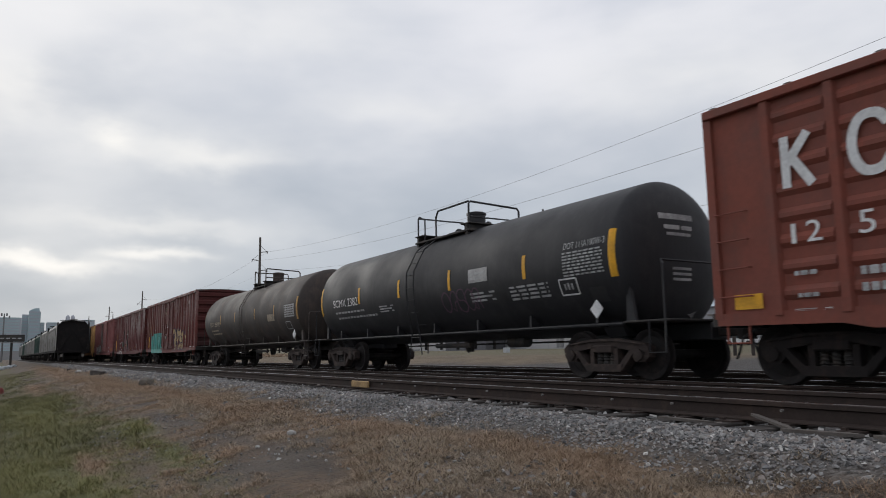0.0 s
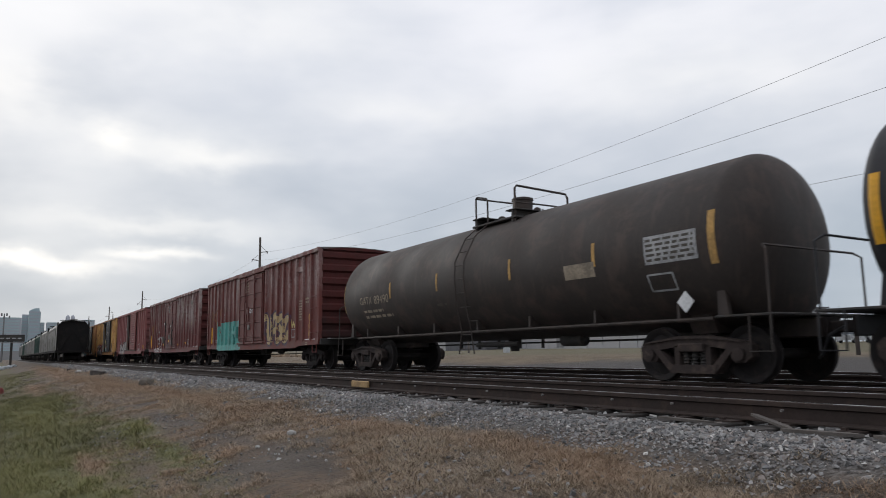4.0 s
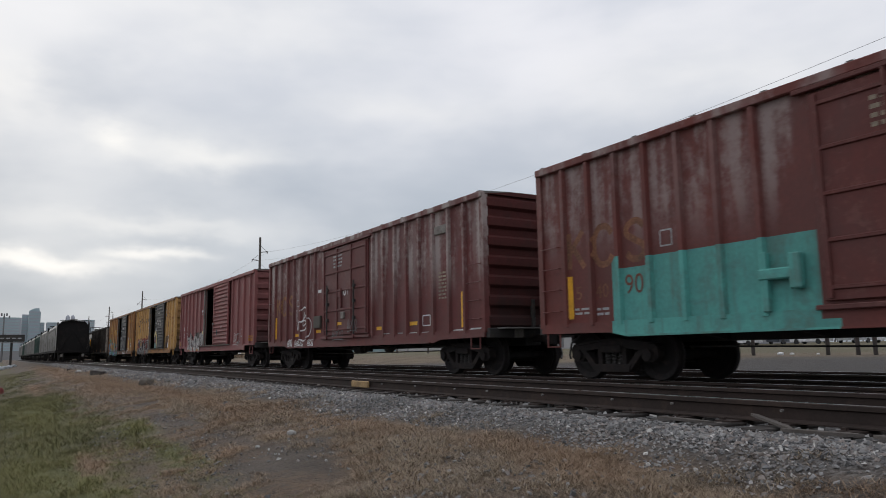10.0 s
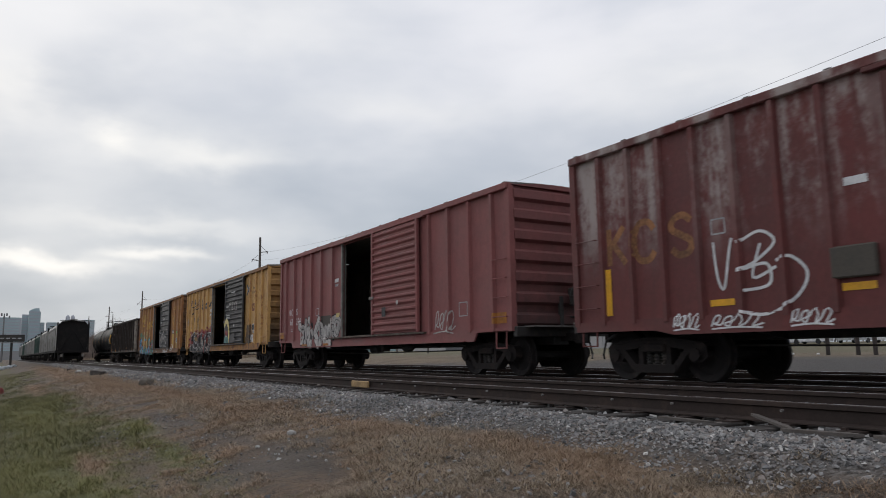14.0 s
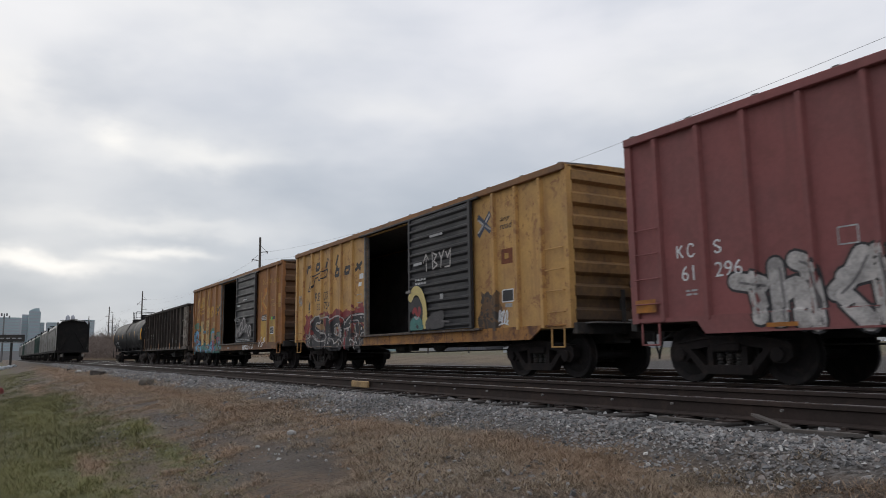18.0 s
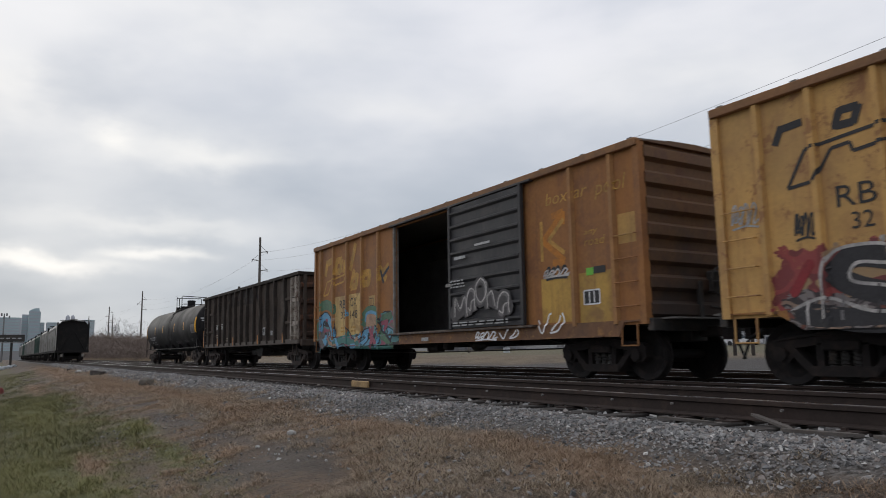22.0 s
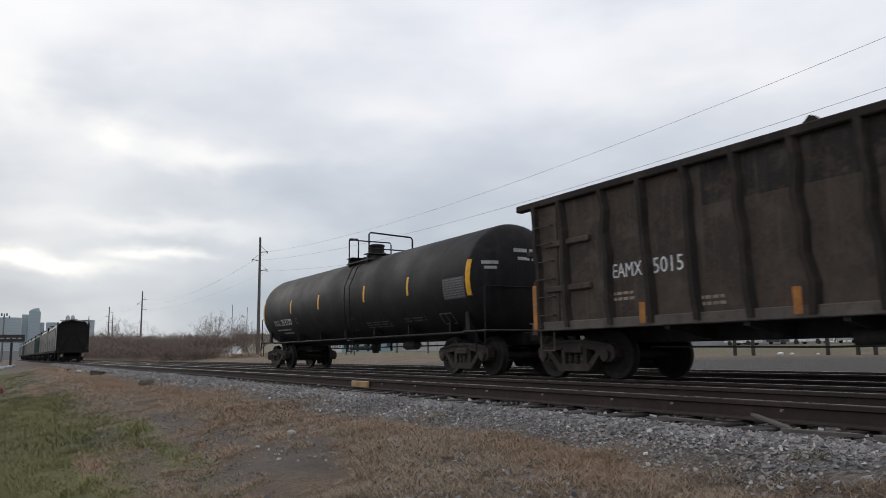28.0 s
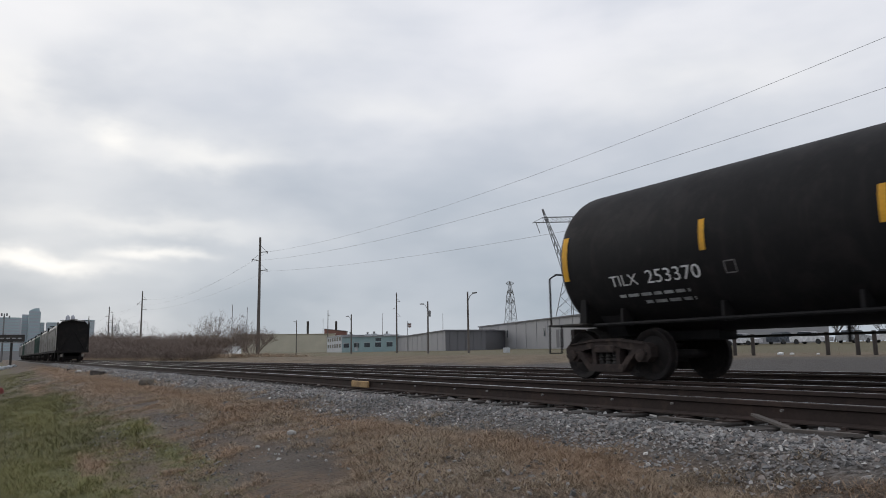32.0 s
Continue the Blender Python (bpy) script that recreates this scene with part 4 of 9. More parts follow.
        part("pipe_hanger", Geo().box(x, x + 0.03, 0.36, 0.44, 0.62, 0.95), DARK_STEEL, car)
    return car, on_tank


def strip_set(xs, zc=2.3, h=0.5, w=0.11):
    return [(x, zc - h / 2, zc + h / 2, w) for x in xs]


DUSTY_TAPE = paint("dusty_tape", (0.5, 0.3, 0.1), 0.8, 0.5)
t1, t1_side = tank_car(49.75, 15.3, BLACK_TANK, "glossy black tank car with white lettering and yellow strips", strips=[(0.74, 1.82, 2.74, 0.14)] + strip_set((3.74, 6.32, 8.96, 11.94)) + [(14.5, 1.86, 2.74, 0.14)], trucks=1.5, top=(6.3, 6.68, 8.9, 8.0, 6.9, 7.28), r=1.472, zc=2.293, shell=(0.31, 14.88), head=(0.43, 0.74))
t2, t2_side = tank_car(33.4, 15.2, BROWN_TANK, "weathered brownish-black tank car with dusty strips", strips=[(0.58, 1.8, 2.7, 0.13)] + strip_set((3.78, 6.33, 9.4, 12.0), h=0.45, w=0.08) + [(14.62, 1.85, 2.7, 0.13)], trucks=1.4, top=(7.2, 7.7, 8.8, 8.0, 7.3, 0), r=1.475, tape=DUSTY_TAPE, shell=(0.12, 15.17), head=(0.56, 0.95))
t3, t3_side = tank_car(-85.95, 16.2, MATT_TANK, "black tank car, last of the train, with white lettering", strips=[(0.44, 1.88, 2.74, 0.15)] + strip_set((3.69, 6.46, 10.16, 12.93), zc=2.34) + [(15.88, 1.88, 2.74, 0.14)], trucks=1.1, top=(7.7, 8.44, 9.25, 8.1, 8.85, 0), r=1.424, zc=2.283, shell=(-0.08, 16.3), head=(0.49, 0.8), rail=0.72)

# ---- gondola ----
GON = material("gondola_black", (0.075, 0.06, 0.051), 0.85, 0.0, 0.4, 0.9, (0.12, 0.096, 0.08), 0.6, 0.5, gloss=0.15, boxes=[(4.25, 9.6, 2.8, 3.5, (0.035, 0.031, 0.03))], rust=(0.12, 0.07, 0.045), rust_amount=0.35)
GON_POST = material("gondola_post", (0.034, 0.028, 0.025), 0.85, 0.0, 0.35, 0.9, (0.065, 0.05, 0.042), 0.6, 0.5, gloss=0.15)
GON_DUST = material("gondola_dusty_sill", (0.12, 0.1, 0.085), 0.9, 0.0, 0.4, 1.5, (0.05, 0.04, 0.035), 0.6, 0.3)
GON_GREY = material("gondola_grey", (0.37, 0.33, 0.285), 0.8, 0.0, 0.4, 1.5, (0.11, 0.065, 0.045), 0.75, 0.6, rust=(0.09, 0.045, 0.03), rust_amount=0.8)
GON_END = material("gondola_rusty_end", (0.06, 0.042, 0.035), 0.88, 0.0, 0.4, 0.9, (0.16, 0.075, 0.045), 0.7, 0.6, gloss=0.15, rust=(0.14, 0.05, 0.028), rust_amount=0.7)


def bent_post(x, s, hw, z0, z1, rng):
    """An upright rib knocked a little out of line."""
    v, f = [], []
    rows = 6
    for k in range(rows + 1):
        z = z0 + (z1 - z0) * k / rows
        d = 0.14 * (1 - k / rows) + (0.0 if k in (0, rows) else rng.gauss(0, 0.03))
        o = 0.15 + (0.0 if k in (0, rows) else rng.gauss(0, 0.012))
        v += [(x + d - 0.1, s * hw, z), (x + d - 0.045, s * (hw + o), z), (x + d + 0.045, s * (hw + o), z), (x + d + 0.1, s * hw, z)]
    for k in range(rows):
        for q in range(4):
            f.append((4 * k + q, 4 * k + (q + 1) % 4, 4 * k + 4 + (q + 1) % 4, 4 * k + 4 + q))
    f += [(3, 2, 1, 0), (4 * rows, 4 * rows + 1, 4 * rows + 2, 4 * rows + 3)]
    return Geo().add(v, f)


def gondola(a, length, label):
    car = car_holder("gondola", a, label, "gondola")
    z0, z1, hw = 0.98, 3.5, 1.36
    bend = random.Random(12)
    for s in (-1, 1):
        y0, y1 = sorted((s * hw, s * (hw + 0.03)))
        part("side_wall", Geo().box(0.05, length - 0.05, y0, y1, z0, z1), GON, car)
        y0, y1 = sorted((s * (hw - 0.04), s * (hw + 0.14)))
        part("top_chord", Geo().box(-0.45, length + 0.1, y0, y1, z1 - 0.02, z1 + 0.12, 0.02), GON_POST, car)
        part("side_sill", Geo().box(0.0, length, min(s * hw, s * (hw + 0.1)), max(s * hw, s * (hw + 0.1)), z0 - 0.04, z0 + 0.14, 0.015), GON_DUST, car)
        for x in [0.12, 0.9] + spaced(2.05, 11.55, 11) + [12.75]:
            part("side_post", bent_post(x, s, hw, z0 + 0.02, z1, bend), GON_POST, car)
    part("top_dent", Geo().prism([(6.0, z1 + 0.12), (6.3, z1 + 0.12), (6.22, z1 + 0.2), (6.14, z1 + 0.24), (6.08, z1 + 0.18)], 1, -hw - 0.06, -hw + 0.02), GON_POST, car)
    for xe, s in ((0.0, -1), (length, 1)):
        part("end_wall", Geo().box(min(xe, xe - s * 0.06), max(xe, xe - s * 0.06), -hw, hw, z0, z1), GON_END, car)
        for z in (1.3, 1.9, 2.5, 3.1):
            part("end_rib", Geo().prism([(xe, z - 0.12), (xe + s * 0.09, z - 0.06), (xe + s * 0.09, z + 0.06), (xe, z + 0.12)], 1, -hw, hw), GON_END, car)
        for y in (-hw + 0.15, 0.0, hw - 0.15):
            part("end_post", Geo().box(min(xe, xe + s * 0.12), max(xe, xe + s * 0.12), y - 0.06, y + 0.06, z0, z1, 0.01), GON, car)
        part("end_chord", Geo().box(xe - 0.07, xe + 0.07, -hw - 0.1, hw + 0.1, z1 - 0.02, z1 + 0.12, 0.02), GON_POST, car)
        part("end_sill", Geo().box(min(xe, xe + s * 0.2), max(xe, xe + s * 0.2), -hw, hw, 0.86, 1.1, 0.02), GON, car)
        xa = 0.05 if s < 0 else length - 0.75
        part("corner_plate", Geo().box(xa, xa + 0.7, -hw - 0.05, -hw - 0.001, z0 + 0.05, z1 - 0.03), GON_GREY if s > 0 else GON, car, "bare grey corner plate" if s > 0 else "")
        if s > 0:
            for xv in (xa + 0.06, xa + 0.56):
                part("ladder_stile", Geo().box(xv, xv + 0.08, -hw - 0.15, -hw - 0.05, z0 + 0.1, z1 - 0.06, 0.012), GON_GREY, car, "scuffed pale ladder stile")
            for zb in (1.62, 2.5):
                part("corner_band", Geo().box(xa - 0.05, xa + 0.75, -hw - 0.11, -hw - 0.05, zb, zb + 0.16, 0.015), GON_GREY, car, "scuffed pale corner band")
        for k in range(6):
            z = 1.25 + 0.36 * k
            part("grab_iron", Geo().pipe([(xa + 0.1, -hw - 0.03, z), (xa + 0.1, -hw - 0.14, z), (xa + 0.6, -hw - 0.14, z), (xa + 0.6, -hw - 0.03, z)], 0.014, 6), GON_GREY if s > 0 else GON, car)
        for z in (1.7, 2.6):
            xb = 0.4 if s < 0 else length - 1.75
            part("stiffener", Geo().box(xb, xb + 1.3, -hw - 0.1, -hw, z, z + 0.12, 0.02), GON, car)
        part("stirrup_step", Geo().pipe([(xa + 0.1, -hw - 0.04, 1.0), (xa + 0.1, -hw - 0.04, 0.55), (xa + 0.5, -hw - 0.04, 0.55), (xa + 0.5, -hw - 0.04, 1.0)], 0.02, 6), GON, car)
    part("brake_step", Geo().box(-0.32, 0.0, -hw, 0.4, 2.5, 2.62, 0.02), GON_POST, car, "narrow brake step across the end")
    part("brake_housing", Geo().box(-0.3, -0.12, -0.95, -0.55, 1.75, 2.15, 0.03), DARK_STEEL, car)
    part("brake_wheel", Geo().pipe([(-0.36, -0.75 + 0.25 * math.cos(0.2618 * q), 1.95 + 0.25 * math.sin(0.2618 * q)) for q in range(25)], 0.018, 6).rod((-0.36, -1.0, 1.95), (-0.36, -0.5, 1.95), 0.012).rod((-0.36, -0.75, 1.7), (-0.36, -0.75, 2.2), 0.012), DARK_STEEL, car)
    part("end_platform", Geo().box(-0.4, -0.2, -1.25, 1.0, 1.1, 1.14), DARK_STEEL, car)
    part("floor_deck", Geo().box(0.05, length - 0.05, -hw, hw, z0 - 0.02, z0 + 0.05), DARK_STEEL, car)
    underframe(car, length, True)
    part("hopper_door", Geo().prism([(length * 0.52, 0.95), (length * 0.6, 0.95), (length * 0.58, 0.5), (length * 0.54, 0.5)], 1, -0.9, 0.9), DARK_STEEL, car)
    couplings(car, length, 0.85)
    truck(car, 0.75, True, DUSTY_FRAME)
    truck(car, length - 1.0, True, DUSTY_FRAME)

    def on_side(x, z):
        return -hw - 0.034
    return car, on_side


gon, gon_side = gondola(-67.55, 14.25, "black rusty steel gondola with tall side posts")


# ---- ground and tracks ----
def ground_z(x, y):
    """Height of the ground: grass before the tracks, ballast under them, a field beyond."""
    n = noise.noise((x * 0.25, y * 0.25, 3.1)) * 0.07 + noise.noise((x * 0.9, y * 0.9, 7.7)) * 0.03 + noise.noise((x * 2.6, y * 2.6, 1.7)) * 0.016

    def step(v, a, b):
        q = max(0.0, min(1.0, (v - a) / (b - a)))
        return q * q * (3 - 2 * q)
    z = -0.92 + 0.62 * step(y, -0.5, 4.2) + n
    bed = -0.12 - 0.1 * step(y, 8.2, 9.2)
    z += (bed - z) * step(y, 3.9, 5.0)
    after = -0.3 + 0.55 * step(y, 17.5, 27.0) + 0.15 * step(y, 30.0, 45.0) + 0.8 * step(y, 50.0, 110.0)
    z += (after - z) * step(y, 16.6, 18.5)
    return z


# worn, green and dead places in the verge: x, y, half length, half width
SPOTS = {
    "green": [(-19.4, 0.8, 6.0, 0.8), (-10.6, 0.35, 2.4, 0.6), (-8.4, 0.8, 1.6, 0.35), (-9.3, 1.9, 1.6, 0.22), (-12.6, 1.9, 1.6, 0.25)],
    "tan": [(-10.0, 1.07, 1.2, 0.14), (-5.5, 2.88, 0.9, 0.22), (-3.1, 3.8, 0.8, 0.2), (-6.6, 3.3, 0.8, 0.15)],
    "orange": [(-26.0, 3.4, 7.0, 0.35), (-60.0, 3.2, 14.0, 0.8), (-13.0, 3.3, 2.0, 0.2), (-40.0, 3.0, 12.0, 0.5), (-17.0, 3.66, 4.5, 0.35), (-34.0, 1.3, 6.0, 0.4), (-8.9, 3.84, 2.2, 0.28), (-5.0, 4.0, 1.1, 0.28), (-3.9, 3.65, 0.9, 0.25), (-24.0, 2.7, 4.0, 0.4)],
    "dark": [(-6.8, 2.57, 0.9, 0.22), (-12.7, 2.46, 1.6, 0.25), (-7.2, 2.2, 0.8, 0.15), (-9.0, 2.7, 1.2, 0.2)],
}


def spot_at(kind, x, y):
    x += 0.9 * noise.noise((x * 0.9, y * 0.9, 31.0))
    y += 0.25 * noise.noise((x * 1.3, y * 1.3, 37.0))
    return min(1.0, sum(math.exp(-((x - a) / rx) ** 2 - ((y - b) / ry) ** 2) for a, b, rx, ry in SPOTS[kind]))


def spot_node(n, co, kind):
    """The same places for a material, with ragged edges."""
    sep = n.add("ShaderNodeSeparateXYZ", {0: n.vec("ADD", co, n.vec("MULTIPLY", n.vec("SUBTRACT", n.add("ShaderNodeTexNoise", {"Vector": co, "Scale": 1.4, "Detail": 6.0, "Roughness": 0.65}).outputs["Color"], (0.5, 0.5, 0.5)), (2.4, 0.7, 0.0)))})
    total = None
    for a, b, rx, ry in SPOTS[kind]:
        qx = n.math("POWER", n.math("ABSOLUTE", n.math("DIVIDE", n.math("SUBTRACT", sep.outputs[0], a), rx)), 2.0)
        qy = n.math("POWER", n.math("ABSOLUTE", n.math("DIVIDE", n.math("SUBTRACT", sep.outputs[1], b), ry)), 2.0)
        lobe = n.math("POWER", 2.718, n.math("MULTIPLY", n.math("ADD", qx, qy), -1.0))
        total = lobe if total is None else n.math("ADD", total, lobe)
    return n.math("MINIMUM", total, 1.0)


def soil_material():
    m = bpy.data.materials.new("soil")
    m.use_nodes = True
    n = Nodes(m.node_tree)
    co = n.add("ShaderNodeTexCoord").outputs["Object"]
    sep = n.add("ShaderNodeSeparateXYZ", {0: co})
    y = n.math("ADD", sep.outputs[1], n.math("MULTIPLY", n.math("SUBTRACT", n.noise(co, 0.7, 5.0), 0.5), 1.6))
    patchy = n.math("ADD", n.math("MULTIPLY", n.noise(co, 1.3, 6.0, 0.7), 0.5), n.math("MULTIPLY", n.noise(co, 30.0, 6.0, 0.8), 0.5))
    dirt = n.mix(n.ramp(patchy, 0.34, 0.66), (0.044, 0.036, 0.03), (0.128, 0.104, 0.083))
    dead = n.mix(n.ramp(patchy, 0.34, 0.66), (0.08, 0.053, 0.035), (0.21, 0.137, 0.085))
    brown = n.mix(n.ramp(n.math("ADD", n.math("MULTIPLY", n.noise(co, 0.55, 5.0, 0.65), 0.7), n.math("MULTIPLY", n.noise(co, 7.0, 4.0), 0.3)), 0.42, 0.62), dirt, dead)
    green = n.mix(n.ramp(patchy, 0.34, 0.66), (0.055, 0.055, 0.02), (0.165, 0.155, 0.06))
    g = n.math("MULTIPLY", n.ramp(y, 0.2, 2.0, 1.0, 0.0), n.ramp(n.math("ADD", n.math("MULTIPLY", n.noise(co, 0.35, 4.0), 0.7), n.math("MULTIPLY", n.noise(co, 5.0, 4.0), 0.3)), 0.38, 0.6, 0.1, 0.9))
    near = n.mix(g, brown, green)
    near = n.mix(n.math("MULTIPLY", spot_node(n, co, "green"), 0.85), near, n.mix(n.ramp(patchy, 0.34, 0.66), (0.06, 0.068, 0.02), (0.175, 0.18, 0.06)))
    near = n.mix(n.math("MULTIPLY", spot_node(n, co, "orange"), 0.7), near, n.mix(n.ramp(patchy, 0.36, 0.64), (0.12, 0.066, 0.038), (0.29, 0.175, 0.1)))
    near = n.mix(n.math("MULTIPLY", spot_node(n, co, "tan"), 0.8), near, n.mix(n.ramp(patchy, 0.36, 0.64), (0.17, 0.11, 0.065), (0.38, 0.27, 0.165)))
    near = n.mix(n.math("MULTIPLY", spot_node(n, co, "dark"), 0.75), near, n.mix(n.ramp(patchy, 0.36, 0.64), (0.035, 0.028, 0.024), (0.095, 0.075, 0.06)))
    vor = n.add("ShaderNodeTexVoronoi", {"Vector": co, "Scale": 30.0})
    grey = n.mix(n.add("ShaderNodeSeparateColor", {0: vor.outputs["Color"]}).outputs[0], (0.045, 0.045, 0.046), (0.22, 0.215, 0.21))
    bal = n.mix(n.ramp(n.noise(co, 0.8, 5.0), 0.4, 0.7, 0.0, 0.45), grey, (0.1, 0.08, 0.065))
    c1 = n.mix(n.ramp(y, 4.0, 5.1), near, bal)
    yy = n.math("ADD", sep.outputs[1], n.math("MULTIPLY", n.math("SUBTRACT", n.noise(co, 0.15, 4.0), 0.5), 6.0))
    field = n.mix(n.ramp(n.noise(co, 0.5, 7.0, 0.75), 0.35, 0.65), (0.115, 0.086, 0.056), (0.19, 0.142, 0.09))
    lawn = n.mix(n.noise(co, 0.3, 6.0), (0.095, 0.09, 0.05), (0.165, 0.135, 0.08))
    far = n.mix(n.ramp(yy, 30.0, 36.0), field, lawn)
    edge = n.math("SUBTRACT", yy, n.math("MULTIPLY", n.math("MAXIMUM", n.math("ADD", sep.outputs[0], 40.0), 0.0), 0.2))
    grey2 = n.mix(n.ramp(edge, 18.5, 21.5), n.mix(0.8, bal, (0.062, 0.054, 0.049)), far)
    col = n.mix(n.ramp(sep.outputs[1], 17.2, 18.5), c1, grey2)
    h = n.math("ADD", n.math("MULTIPLY", vor.outputs["Distance"], -0.6), n.noise(co, 30.0, 4.0))
    b = n.add("ShaderNodeBump", {"Strength": 1.0, "Distance": 0.04, "Height": h})
    p = n.add("ShaderNodeBsdfPrincipled", {"Base Color": col, "Roughness": 0.95, "Normal": b.outputs[0]})
    n.add("ShaderNodeOutputMaterial", {0: p.outputs[0]})
    return m


def grid_line(lo, hi, fine_lo, fine_hi, fine, grow):
    out = [fine_lo]
    while out[-1] < fine_hi:
        out.append(out[-1] + fine)
    s = fine
    while out[-1] < hi:
        s *= grow
        out.append(out[-1] + s)
    s = fine
    low = []
    v = fine_lo
    while v > lo:
        s *= grow
        v -= s
        low.append(v)
    return low[::-1] + out


def build_ground():
    xs = grid_line(-2500, 2500, -34, 8, 0.3, 1.15)
    ys = grid_line(-2500, 2500, -3, 20, 0.25, 1.15)
    v = [(x, y, ground_z(x, y)) for y in ys for x in xs]
    k = len(xs)
    f = [(j * k + i, j * k + i + 1, (j + 1) * k + i + 1, (j + 1) * k + i) for j in range(len(ys) - 1) for i in range(k - 1)]
    me = bpy.data.meshes.new("ground")
    me.from_pydata(v, [], f)
    me.materials.append(soil_material())
    me.shade_smooth()
    return tagged(new("ground", me), "dry grass and grey track ballast running out to a field", "ground", "", "structure")


build_ground()

RAIL_PROFILE = [(-0.075, 0.0), (-0.075, 0.012), (-0.012, 0.03), (-0.009, 0.12), (-0.036, 0.132), (-0.036, 0.165), (-0.03, 0.172), (0.03, 0.172), (0.036, 0.165), (0.036, 0.132), (0.009, 0.12), (0.012, 0.03), (0.075, 0.012), (0.075, 0.0)]


def railway(name, yc, top, x0, x1, label, shine=True):
    tr = holder(name, (0, yc, 0), label, "railway track", "", "structure")
    for s in (-1, 1):
        y = s * 0.755
        rail = part("rail", Geo().prism([(y + a, top - 0.172 + b) for a, b in RAIL_PROFILE], 0, x0, x1), RAIL_RUST, tr, "rust-brown steel rail")
        part("rail_head", Geo().box(x0, x1, y - 0.027, y + 0.027, top, top + 0.002), RAIL_TOP, rail, "worn shiny running surface")
    tie = Geo().box(-0.115, 0.115, -1.3, 1.3, top - 0.36, top - 0.185, 0.012).mesh("tie", TIE_WOOD)
    plate = Geo().box(-0.09, 0.09, -0.17, 0.17, top - 0.187, top - 0.17).box(-0.07, -0.03, -0.13, -0.09, top - 0.172, top - 0.15).box(0.03, 0.07, 0.09, 0.13, top - 0.172, top - 0.15).mesh("tie_plate", RAIL_RUST)
    x = 6.0
    k = 0
    while x > x0 and k < 130:
        o = part("tie", tie, None, tr)
        o.matrix_basis = pose(x + random.uniform(-0.03, 0.03), random.uniform(-0.04, 0.04), random.uniform(-0.012, 0.0), 0, 0, random.uniform(-1.2, 1.2))
        if k < 60:
            for s in (-1, 1):
                part("tie_plate", plate, None, o, "", (0, s * 0.755, 0))
        x -= 0.54
        k += 1
    rest = Geo()
    while x > x0:
        rest.box(x - 0.115, x + 0.115, -1.3, 1.3, top - 0.36, top - 0.187)
        x -= 0.54
    tagged(part("tie_row", rest, TIE_WOOD, tr), kind="stuff")
    return tr


near_track = railway("near_track", NEAR_Y, 0.10, -420, 160, "empty rusty track in grey ballast")
main_track = railway("main_track", TRACK_Y, 0.0, -420, 180, "track under the moving freight train")
far_track = railway("far_track", FAR_Y, 0.0, -420, 160, "empty track beyond the freight train")


# ---- ballast, grass and litter before the tracks ----
def island_material(name, stops, rough=0.9, bump=0.0):
    """One colour for each piece, drawn from the stops."""
    m = bpy.data.materials.new(name)
    m.use_nodes = True
    n = Nodes(m.node_tree)
    r = n.add("ShaderNodeNewGeometry").outputs["Random Per Island"]
    ramp = n.add("ShaderNodeValToRGB", {0: r})
    el = ramp.color_ramp.elements
    while len(el) < len(stops):
        el.new(0.5)
    for i, c in enumerate(stops):
        el[i].position, el[i].color = i / (len(stops) - 1), (*c, 1.0)
    co = n.add("ShaderNodeTexCoord").outputs["Object"]
    col = n.mix(n.ramp(n.noise(co, 0.9, 5.0), 0.35, 0.7, 0.0, 0.4), ramp.outputs[0], tuple(0.6 * v for v in stops[0]))
    p = n.add("ShaderNodeBsdfPrincipled", {"Base Color": col, "Roughness": rough})
    n.add("ShaderNodeOutputMaterial", {0: p.outputs[0]})
    return m


def scatter(name, verts, faces, mat, label, category):
    me = bpy.data.meshes.new(name)
    me.from_pydata(verts, [], faces)
    me.materials.append(mat)
    return tagged(new(name, me), label, category, "", "stuff")


def stones(name, areas, mat, label):
    rng = random.Random(5)
    shapes = []
    for _ in range(18):
        flat, long = rng.uniform(0.3, 0.75), rng.uniform(1.0, 1.5)
        pts = []
        for sx in (-1, 1):
            for sy in (-1, 1):
                for sz in (-1, 1):
                    q = Vector((sx * long, sy, sz * flat)) * rng.uniform(0.5, 1.0) + Vector((rng.uniform(-0.35, 0.35), rng.uniform(-0.35, 0.35), rng.uniform(-0.2, 0.2)))
                    pts.append(q)
        shapes.append(pts)
    cube = [(0, 1, 3, 2), (4, 6, 7, 5), (0, 4, 5, 1), (2, 3, 7, 6), (0, 2, 6, 4), (1, 5, 7, 3)]
    v, f = [], []
    for x0, x1, y0, y1, count, s0, s1, ease in areas:
        for _ in range(count):
            x, y = rng.uniform(x0, x1), rng.uniform(y0, y1)
            if ease:
                u = (y1 - y) / (y1 - y0)
                if noise.noise((x * 0.7, y * 1.1, 1.3)) * 0.9 + noise.noise((x * 3.0, y * 3.0, 5.3)) * 0.35 + rng.uniform(-0.35, 0.35) < ease * (u - 0.35):
                    continue
            s = s0 + (s1 - s0) * rng.random() ** 2.2
            e = Euler((rng.gauss(0, 0.5), rng.gauss(0, 0.5), rng.uniform(0, 6.3))).to_matrix()
            c = Vector((x, y, ground_z(x, y) + s * rng.uniform(0.05, 0.5)))
            k = len(v)
            v += [tuple(c + e @ (q * s)) for q in rng.choice(shapes)]
            f += [tuple(i + k for i in q) for q in cube]
    return scatter(name, v, f, mat, label, "gravel")


